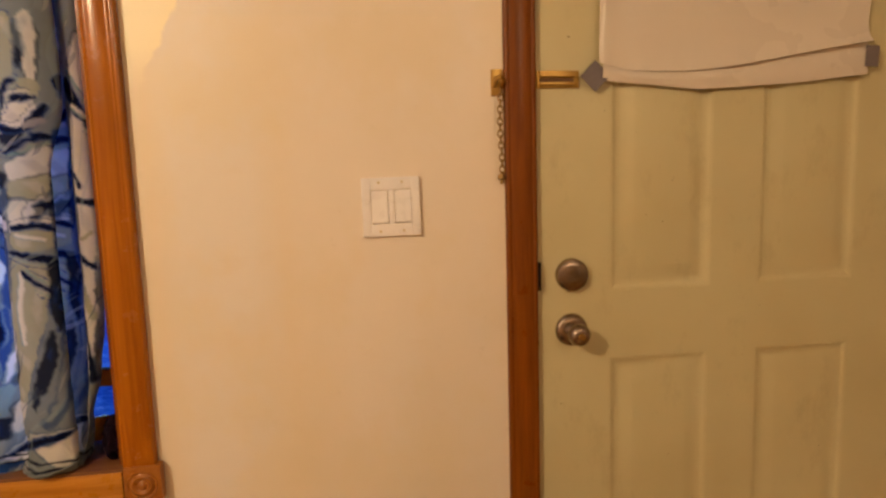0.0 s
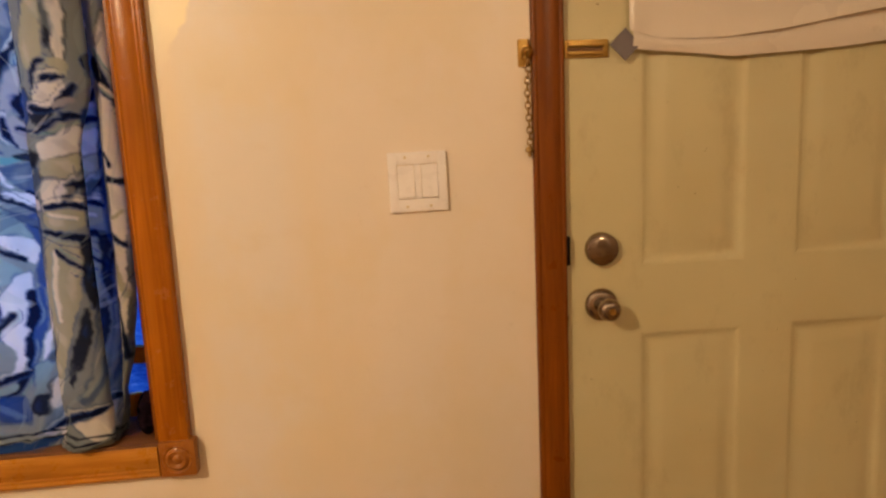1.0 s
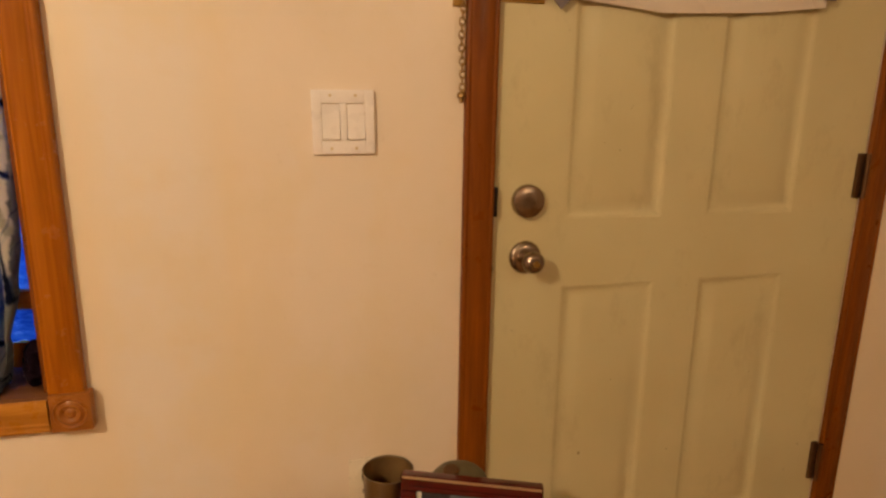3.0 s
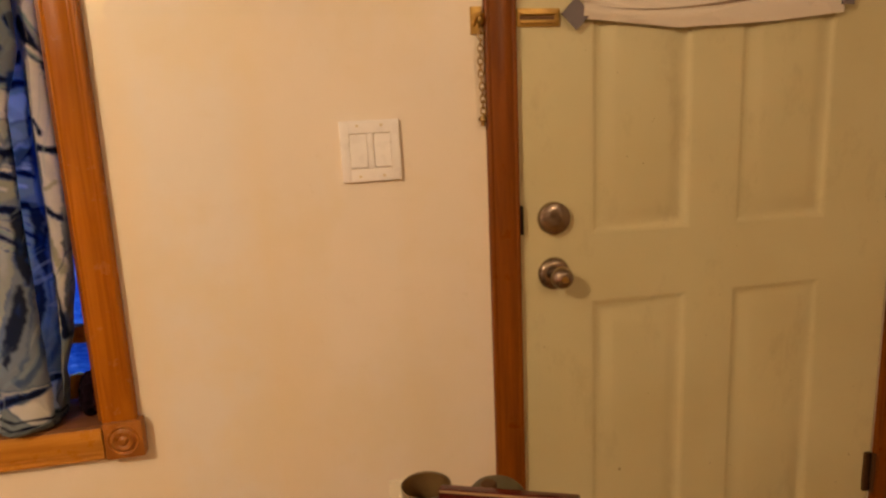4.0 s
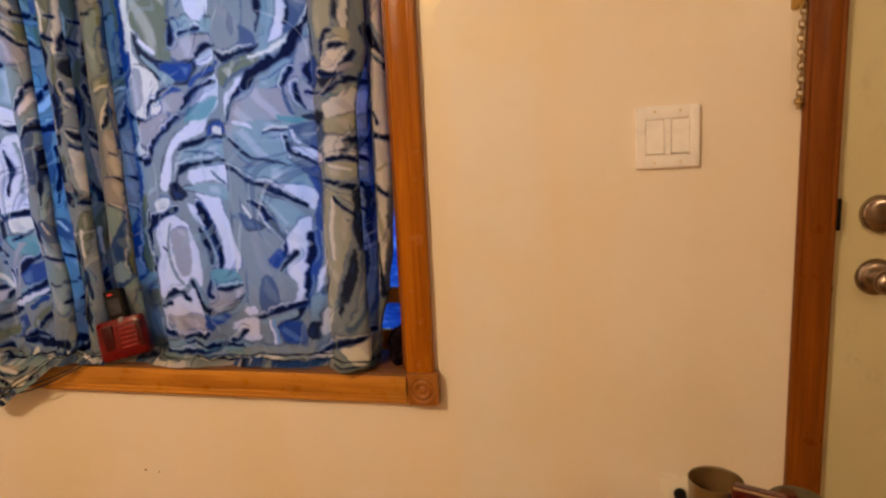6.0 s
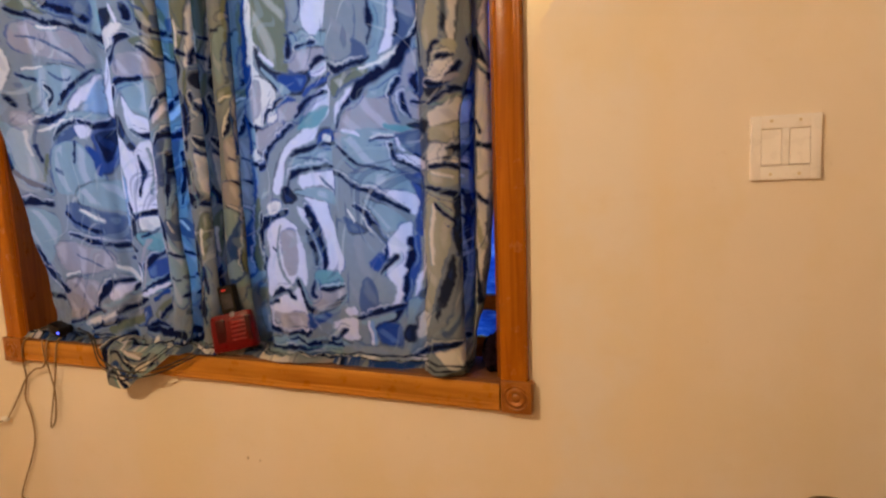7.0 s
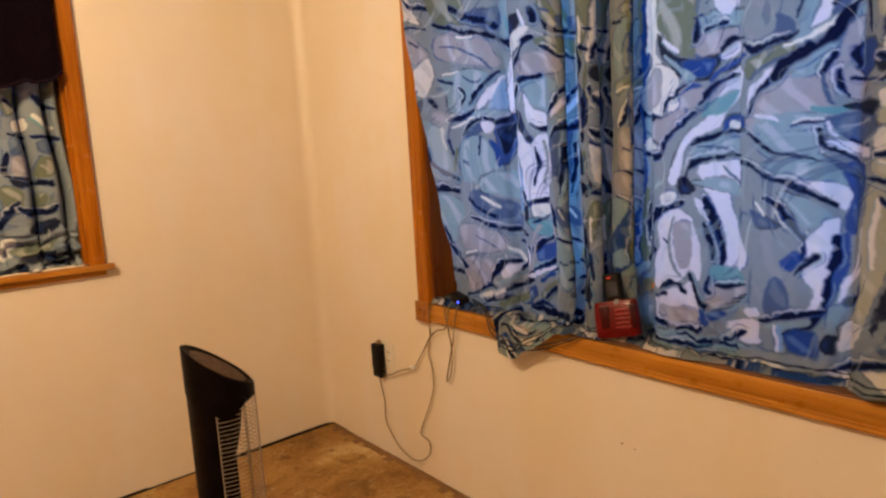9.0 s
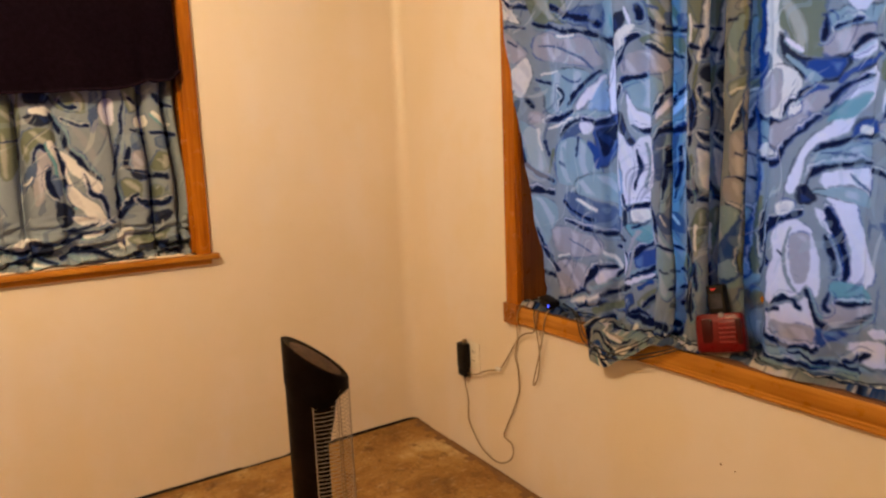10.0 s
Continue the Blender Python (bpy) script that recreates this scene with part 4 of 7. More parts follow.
def print_right(line, area):
    area(I, -1243, 1520, -1196, 1564, -1196, 1484, -1214, 1419, -1242, 1451)
    area(E_, -1197, 1616, -1180, 1616, -1181, 1517, -1196, 1513)
    area(G, -1200, 1511, -1179, 1503, -1182, 1443, -1199, 1444)
    line(Nv, 9, -1244, 1554, -1217, 1554)
    line(Nv, 10, -1200, 1423, -1184, 1443)
    area(E_, -1241, 1395, -1195, 1416, -1183, 1429, -1187, 1396, -1222, 1372)
    line(Wh, 7, -1231, 1380, -1194, 1389)
    area(Wh, -1230, 1310, -1203, 1349, -1191, 1368, -1198, 1328, -1225, 1288)
    line(Nv, 8, -1194, 1348, -1202, 1314, -1220, 1295)
    area(M, -1229, 1274, -1190, 1286, -1185, 1222, -1192, 1174, -1227, 1181)
    line(Nv, 6, -1209, 1231, -1185, 1222)
    line(Nv, 11, -1236, 1174, -1184, 1169)
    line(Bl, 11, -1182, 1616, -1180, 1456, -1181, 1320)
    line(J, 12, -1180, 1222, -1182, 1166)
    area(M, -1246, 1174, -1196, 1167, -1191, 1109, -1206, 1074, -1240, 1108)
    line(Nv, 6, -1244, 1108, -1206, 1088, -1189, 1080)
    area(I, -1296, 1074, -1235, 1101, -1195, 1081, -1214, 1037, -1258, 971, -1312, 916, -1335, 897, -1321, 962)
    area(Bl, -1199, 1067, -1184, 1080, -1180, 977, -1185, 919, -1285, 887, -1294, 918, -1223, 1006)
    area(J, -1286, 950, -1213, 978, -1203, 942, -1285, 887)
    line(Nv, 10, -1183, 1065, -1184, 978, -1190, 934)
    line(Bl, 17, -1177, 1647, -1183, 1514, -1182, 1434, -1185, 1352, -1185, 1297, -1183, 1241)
    area(Wh, -1172, 1649, -1121, 1634, -1115, 1531, -1098, 1506, -1124, 1493, -1125, 1460, -1104, 1432, -1136, 1432, -1173, 1469, -1182, 1471, -1178, 1528)
    area(E_, -1118, 1633, -1024, 1622, -1013, 1521, -1025, 1484, -1006, 1457, -973, 1432, -1045, 1436, -1080, 1469, -1101, 1504, -1116, 1524)
    area(M, -1009, 1489, -935, 1489, -931, 1466, -963, 1432, -1008, 1434, -1015, 1464)
    area(I, -1003, 1521, -908, 1524, -926, 1491, -1007, 1489)
    area(L, -975, 1618, -905, 1609, -932, 1529, -950, 1515, -967, 1525, -976, 1546)
    line(Nv, 4, -976, 1606, -982, 1569, -992, 1547)
    line(Nv, 5, -1018, 1519, -1003, 1521)
    line(Nv, 8, -1014, 1515, -1012, 1496, -1013, 1470)
    line(Nv, 8, -995, 1492, -967, 1496, -951, 1502)
    area(Nv, -1114, 1502, -1092, 1470, -1059, 1441, -1016, 1429, -960, 1432, -965, 1410, -985, 1381, -1021, 1383, -1064, 1399, -1086, 1427, -1111, 1459)
    area(Bl, -1046, 1424, -974, 1423, -984, 1391, -1020, 1391)
    area(I, -1055, 1411, -1030, 1407, -1013, 1387, -1036, 1381)
    line(L, 9, -1100, 1488, -1080, 1470, -1060, 1454)
    line(I, 10, -1098, 1451, -1069, 1423, -1048, 1402)
    area(M, -1062, 1350, -1002, 1360, -1009, 1327, -1045, 1303, -1071, 1277, -1095, 1299, -1083, 1318)
    area(Wh, -1181, 1414, -1137, 1429, -1095, 1427, -1057, 1389, -1070, 1357, -1100, 1326, -1110, 1313, -1183, 1325)
    area(M, -1177, 1407, -1110, 1416, -1118, 1334, -1180, 1327)
    area(Wh, -1085, 1342, -1063, 1341, -1062, 1319, -1087, 1318)
    line(Nv, 5, -1099, 1319, -1093, 1339, -1080, 1344)
    line(Nv, 9, -1185, 1324, -1174, 1308, -1121, 1303, -1085, 1309)
    area(Bl, -1070, 1357, -1044, 1375, -1008, 1367, -1036, 1355, -1062, 1346)
    line(Nv, 6, -1075, 1342, -1056, 1359, -1034, 1371)
    area(I, -1184, 1308, -1163, 1302, -1120, 1266, -1176, 1255, -1184, 1276)
    area(M, -1140, 1294, -1076, 1311, -1037, 1309, -1062, 1283, -1091, 1258, -1121, 1236, -1161, 1268)
    area(Wh, -1176, 1255, -1124, 1243, -1108, 1224, -1175, 1219, -1181, 1234)
    line(Sl, 6, -1183, 1276, -1155, 1257, -1113, 1231)
    line(Nv, 10, -1179, 1212, -1116, 1204, -1095, 1231, -1078, 1264, -1047, 1283, -1018, 1304)
    area(L, -919, 1407, -910, 1373, -927, 1330, -945, 1305, -955, 1275, -990, 1260, -1022, 1241, -1042, 1215, -1051, 1175, -1063, 1140, -1088, 1148, -1070, 1196, -1056, 1229, -1037, 1262, -1010, 1281, -985, 1306, -990, 1326, -974, 1352, -952, 1379)
    area(T, -990, 1326, -949, 1340, -928, 1347, -938, 1317, -952, 1301, -986, 1300, -1004, 1298)
    line(I, 8, -956, 1338, -935, 1347)
    area(Bl, -985, 1381, -942, 1415, -901, 1430, -918, 1413, -958, 1390, -979, 1372)
    line(Nv, 8, -1007, 1321, -996, 1340, -983, 1359, -959, 1371, -924, 1386)
    area(L, -957, 1442, -932, 1456, -917, 1445, -941, 1422, -959, 1422)
    line(Nv, 7, -960, 1435, -938, 1456, -906, 1462)
    area(G, -891, 1595, -832, 1587, -829, 1502, -846, 1449, -873, 1433, -900, 1442, -910, 1475, -904, 1517)
    area(Sl, -838, 1491, -804, 1476, -803, 1446, -836, 1442, -860, 1438, -838, 1461)
    line(Nv, 10, -910, 1447, -885, 1428, -853, 1431, -815, 1438, -797, 1451)
    area(E_, -898, 1410, -854, 1421, -802, 1430, -804, 1396, -841, 1393, -874, 1377, -900, 1366, -907, 1386)
    line(Sl, 5, -897, 1366, -874, 1383, -833, 1395, -804, 1405)
    area(M, -891, 1301, -854, 1341, -821, 1369, -739, 1361, -734, 1261, -751, 1211, -733, 1178, -787, 1193, -835, 1208, -866, 1226, -903, 1263)
    area(I, -877, 1274, -745, 1281, -751, 1211, -733, 1178, -787, 1193, -835, 1208, -866, 1226)
    area(I, -756, 1412, -712, 1416, -738, 1374, -759, 1363, -807, 1365, -777, 1395)
    area(L, -876, 1358, -850, 1381, -826, 1385, -813, 1381, -836, 1361, -862, 1344, -888, 1327, -898, 1308, -899, 1347)
    line(Nv, 8, -812, 1391, -832, 1367, -856, 1350, -879, 1332, -894, 1301)
    line(L, 7, -880, 1291, -852, 1280, -832, 1268)
    line(Nv, 5, -896, 1256, -873, 1231, -843, 1214, -807, 1200, -766, 1192, -734, 1172)
    area(Wh, -802, 1262, -773, 1273, -743, 1272, -761, 1260)
    line(Nv, 3, -802, 1257, -767, 1263, -740, 1268)
    area(Bl, -956, 1265, -933, 1295, -905, 1293, -904, 1259, -950, 1252)
    area(Wh, -934, 1282, -914, 1280, -917, 1265, -936, 1266)
    area(I, -1015, 1232, -951, 1245, -922, 1244, -922, 1210, -975, 1203, -1012, 1194, -1026, 1201)
    line(Nv, 8, -1026, 1228, -1007, 1241, -971, 1249, -943, 1258, -903, 1263)
    line(Sl, 5, -1016, 1224, -966, 1222, -927, 1215)
    area(L, -1006, 1180, -956, 1191, -917, 1190, -909, 1150, -929, 1115, -961, 1137, -995, 1145)
    line(Nv, 10, -1040, 1140, -1032, 1174, -1009, 1194, -968, 1201, -941, 1207, -914, 1204)
    line(Sl, 6, -957, 1178, -938, 1157, -910, 1143)
    area(I, -782, 1582, -742, 1579, -756, 1497, -773, 1450, -801, 1433, -783, 1487)
    line(Nv, 7, -790, 1571, -788, 1511, -795, 1475)
    area(L, -739, 1578, -723, 1578, -730, 1495, -738, 1471, -766, 1455, -775, 1456, -756, 1491)
    area(Sl, -723, 1578, -674, 1571, -695, 1507, -714, 1483, -732, 1471, -727, 1507)
    line(Nv, 7, -723, 1555, -729, 1495)
    area(I, -715, 1459, -675, 1477, -689, 1409, -709, 1385, -724, 1410)
    line(Wh, 10, -667, 1544, -698, 1495, -721, 1469, -746, 1450, -781, 1435, -816, 1422)
    line(Nv, 18, -666, 1509, -702, 1483, -725, 1441, -755, 1418, -790, 1402, -820, 1381, -835, 1367)
    area(M, -705, 1446, -679, 1455, -692, 1409, -706, 1373, -729, 1336, -747, 1343, -733, 1374)
    line(Nv, 6, -668, 1498, -661, 1461, -658, 1425)
    area(Bl, -689, 1409, -650, 1412, -650, 1353, -684, 1340, -692, 1372)
    line(Nv, 10, -689, 1412, -696, 1391, -687, 1366)
    line(Nv, 10, -728, 1392, -738, 1374, -746, 1362)
    area(M, -710, 1361, -692, 1360, -660, 1330, -679, 1302, -707, 1311, -717, 1336)
    line(Nv, 7, -718, 1361, -717, 1336, -707, 1311)
    line(Nv, 7, -696, 1341, -634, 1333)
    line(Sl, 8, -746, 1356, -742, 1324, -732, 1299)
    line(T, 12, -765, 1294, -733, 1286, -709, 1288)
    area(Sl, -739, 1274, -648, 1275, -650, 1220, -700, 1228, -723, 1242)
    area(Nv, -720, 1292, -696, 1298, -642, 1292, -649, 1271, -697, 1281)
    line(L, 6, -740, 1264, -733, 1242, -724, 1235)
    area(L, -747, 1224, -713, 1225, -651, 1214, -654, 1189, -702, 1199, -728, 1207)
    line(Nv, 6, -751, 1249, -743, 1217, -726, 1204, -703, 1190, -661, 1173)
    line(Nv, 6, -700, 1228, -650, 1217)
    area(Bl, -710, 1171, -656, 1170, -675, 1047, -705, 1046, -694, 1105, -706, 1144)
    area(Sl, -733, 1185, -704, 1170, -659, 1145, -717, 1158)
    area(I, -853, 1189, -753, 1185, -717, 1158, -706, 1131, -783, 1147, -855, 1169)
    area(L, -856, 1162, -797, 1150, -756, 1144, -706, 1131, -693, 1111, -703, 1079, -721, 1093, -757, 1127, -811, 1148)
    line(Nv, 9, -908, 1184, -872, 1169, -841, 1152, -798, 1137, -758, 1114, -721, 1090)
    area(G, -902, 1069, -860, 1042, -820, 1042, -781, 1001, -800, 947, -817, 906, -795, 864, -856, 827, -887, 860, -881, 945, -898, 1000)
    area(Sl, -829, 934, -803, 906, -799, 864, -846, 842, -850, 891)
    area(I, -828, 1122, -773, 1108, -734, 1080, -729, 1054, -764, 1041, -790, 1068, -816, 1096)
    line(Nv, 11, -862, 1103, -824, 1082, -798, 1055, -779, 1028, -763, 1012, -778, 988, -798, 968, -806, 958)
    area(Bl, -819, 972, -789, 995, -783, 974, -800, 947)
    area(Sl, -885, 1076, -850, 1062, -820, 1045, -852, 1039, -876, 1049)
    line(Wh, 5, -880, 1093, -862, 1072, -857, 1066)
    area(L, -766, 1015, -743, 1041, -735, 1061, -716, 1066, -712, 1039, -721, 1000, -704, 972, -723, 957, -733, 906, -749, 865, -763, 865, -753, 906, -772, 933, -772, 974)
    line(Nv, 8, -747, 988, -769, 968, -789, 940)
    area(Bl, -715, 1026, -694, 1032, -695, 958, -714, 904, -728, 878, -725, 946)
    line(Nv, 10, -713, 1026, -715, 986, -724, 946, -732, 878)
    line(L, 12, -656, 1050, -658, 992, -694, 931, -706, 890)
    line(Nv, 10, -650, 954, -667, 911, -703, 883, -735, 865, -758, 830, -803, 808)
    line(Nv, 11, -865, 826, -808, 843, -764, 858, -735, 865)
    line(I, 13, -849, 818, -795, 827, -758, 841)
    area(Bl, -803, 808, -759, 823, -738, 816, -741, 767, -785, 759, -806, 773)
    area(I, -722, 877, -697, 883, -706, 835, -725, 822)
    area(Nv, -732, 816, -707, 821, -713, 779, -734, 788)
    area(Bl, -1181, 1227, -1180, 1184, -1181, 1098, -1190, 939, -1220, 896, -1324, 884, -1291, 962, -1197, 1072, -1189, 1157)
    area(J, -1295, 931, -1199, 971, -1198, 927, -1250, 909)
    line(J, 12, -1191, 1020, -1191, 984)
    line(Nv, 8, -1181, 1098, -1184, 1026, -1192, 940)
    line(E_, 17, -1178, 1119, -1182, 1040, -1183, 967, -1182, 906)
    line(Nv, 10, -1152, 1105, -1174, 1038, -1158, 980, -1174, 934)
    area(G, -1125, 1141, -1081, 1141, -1093, 1113, -1124, 1085)
    area(Wh, -1111, 1113, -1083, 1124, -1063, 1113, -1078, 1092, -1109, 1088)
    area(Nv, -1052, 1154, -1034, 1156, -1016, 1125, -1028, 1109, -1058, 1113)
    area(L, -1120, 1042, -1099, 1068, -1068, 1078, -1033, 1063, -1014, 1028, -1000, 985, -1002, 928, -1012, 900, -1032, 928, -1050, 907, -1087, 884, -1120, 868, -1139, 894, -1133, 940, -1115, 985)
    area(M, -1068, 1036, -1031, 1042, -1026, 986, -1031, 943, -1055, 929, -1067, 972)
    line(G, 10, -1070, 1057, -1085, 1000, -1074, 943, -1057, 914)
    line(G, 13, -1020, 1042, -1002, 1000, -996, 943)
    line(Nv, 13, -1132, 969, -1152, 996, -1133, 1049, -1116, 1074, -1088, 1082, -1053, 1092)
    line(Nv, 4, -1102, 999, -1089, 991)
    area(L, -1022, 1098, -999, 1097, -982, 1076, -982, 1048, -996, 1056)
    area(L, -996, 1132, -967, 1144, -942, 1116, -932, 1081, -915, 1040, -899, 986, -898, 944, -939, 912, -953, 942, -946, 998, -956, 1040, -972, 1083, -988, 1111)
    area(I, -1025, 1139, -973, 1154, -912, 1136, -911, 1109, -949, 1116, -988, 1131)
    area(I, -985, 1048, -972, 1013, -965, 970, -980, 957, -987, 999, -1002, 1028)
    line(Nv, 15, -999, 1104, -986, 1083, -975, 1048, -964, 1020, -954, 984, -957, 949)
    line(Nv, 8, -998, 1042, -980, 999, -977, 957)
    area(T, -978, 942, -950, 944, -905, 930, -899, 909, -947, 896, -981, 914)
    area(M, -976, 892, -899, 902, -906, 873, -945, 840, -980, 844, -992, 871)
    line(Nv, 7, -969, 892, -941, 895, -899, 905)
    line(Nv, 8, -985, 914, -991, 885, -981, 874)
    area(Bl, -1003, 834, -960, 834, -940, 826, -977, 798, -1000, 790)
    line(Nv, 11, -1034, 914, -1022, 878, -1002, 849, -974, 834, -945, 840, -918, 863, -898, 881)
    area(L, -1099, 861, -1052, 885, -1035, 900, -1023, 871, -1004, 827, -1000, 790, -1040, 782, -1117, 786, -1141, 819)
    area(M, -1113, 823, -1019, 834, -1010, 795, -1108, 791)
    line(Nv, 11, -1112, 868, -1086, 887, -1059, 892, -1053, 878, -1046, 871)
    line(Nv, 8, -1115, 846, -1090, 857)
    line(Nv, 9, -1146, 802, -1129, 784, -1040, 779, -993, 786)
    area(I, -1174, 750, -1040, 775, -952, 767, -880, 761, -883, 724, -1177, 704)
    line(Nv, 8, -1171, 733, -1044, 738, -968, 746)
    line(Nv, 8, -1057, 767, -953, 753, -881, 749)
    area(L, -942, 804, -890, 825, -865, 819, -858, 770, -895, 774, -936, 789)
    area(L, -902, 845, -870, 857, -862, 839, -890, 829)
    line(Nv, 9, -945, 764, -918, 781, -890, 794)
    line(J, 11, -814, 822, -818, 765)
    line(L, 10, -824, 822, -826, 765)
    area(I, -1197, 882, -1178, 890, -1181, 830, -1195, 851)
    line(I, 17, -1220, 896, -1192, 910, -1180, 921)
    area(G, -897, 759, -757, 753, -751, 736, -817, 730, -901, 722)
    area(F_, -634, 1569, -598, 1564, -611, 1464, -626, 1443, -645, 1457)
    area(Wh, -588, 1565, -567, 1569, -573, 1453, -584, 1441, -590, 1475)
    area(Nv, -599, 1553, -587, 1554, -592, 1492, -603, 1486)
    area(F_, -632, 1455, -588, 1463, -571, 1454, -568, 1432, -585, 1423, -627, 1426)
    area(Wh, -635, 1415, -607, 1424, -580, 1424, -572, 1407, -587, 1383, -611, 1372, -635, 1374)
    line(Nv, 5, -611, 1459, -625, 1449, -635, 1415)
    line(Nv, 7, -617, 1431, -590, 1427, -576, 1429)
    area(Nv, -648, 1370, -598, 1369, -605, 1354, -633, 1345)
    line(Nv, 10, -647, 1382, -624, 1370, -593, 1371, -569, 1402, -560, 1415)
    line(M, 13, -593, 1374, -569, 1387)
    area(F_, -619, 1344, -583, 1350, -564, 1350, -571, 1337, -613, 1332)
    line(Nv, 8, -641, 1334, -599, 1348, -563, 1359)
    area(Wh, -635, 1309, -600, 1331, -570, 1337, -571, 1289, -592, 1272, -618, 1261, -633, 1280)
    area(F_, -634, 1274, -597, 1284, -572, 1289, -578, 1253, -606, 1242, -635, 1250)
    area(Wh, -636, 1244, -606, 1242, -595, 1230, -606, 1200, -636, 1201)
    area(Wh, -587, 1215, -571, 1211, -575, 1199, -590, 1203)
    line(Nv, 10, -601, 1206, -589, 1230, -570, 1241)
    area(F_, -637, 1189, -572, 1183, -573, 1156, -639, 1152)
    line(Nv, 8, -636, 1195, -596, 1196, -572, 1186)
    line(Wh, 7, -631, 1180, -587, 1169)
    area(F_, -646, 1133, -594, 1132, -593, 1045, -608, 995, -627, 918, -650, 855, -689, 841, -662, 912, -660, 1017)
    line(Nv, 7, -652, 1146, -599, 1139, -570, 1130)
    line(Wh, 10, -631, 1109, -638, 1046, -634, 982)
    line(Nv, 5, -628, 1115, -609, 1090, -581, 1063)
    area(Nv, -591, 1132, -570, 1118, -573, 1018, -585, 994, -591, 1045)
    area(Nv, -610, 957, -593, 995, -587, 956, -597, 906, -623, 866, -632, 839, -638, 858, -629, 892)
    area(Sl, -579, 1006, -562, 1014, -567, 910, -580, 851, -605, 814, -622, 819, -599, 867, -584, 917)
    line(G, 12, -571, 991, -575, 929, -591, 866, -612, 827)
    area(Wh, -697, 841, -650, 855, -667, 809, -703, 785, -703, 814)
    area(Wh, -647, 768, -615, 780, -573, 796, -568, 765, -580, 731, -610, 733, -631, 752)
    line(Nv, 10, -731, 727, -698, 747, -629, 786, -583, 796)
    # blue window light in the slit beside the front fold, painted as print
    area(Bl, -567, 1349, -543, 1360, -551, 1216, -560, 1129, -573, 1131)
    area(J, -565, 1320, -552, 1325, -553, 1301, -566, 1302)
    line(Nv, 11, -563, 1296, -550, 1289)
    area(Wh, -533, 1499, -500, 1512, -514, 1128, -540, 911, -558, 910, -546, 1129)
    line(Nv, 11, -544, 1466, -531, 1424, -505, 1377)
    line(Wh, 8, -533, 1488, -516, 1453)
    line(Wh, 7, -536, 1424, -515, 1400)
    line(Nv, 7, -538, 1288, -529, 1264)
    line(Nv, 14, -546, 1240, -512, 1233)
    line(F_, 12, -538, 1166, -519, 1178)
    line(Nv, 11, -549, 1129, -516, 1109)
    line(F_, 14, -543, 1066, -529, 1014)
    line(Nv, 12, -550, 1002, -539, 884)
    print_hem(line, -1330, -480, 5)


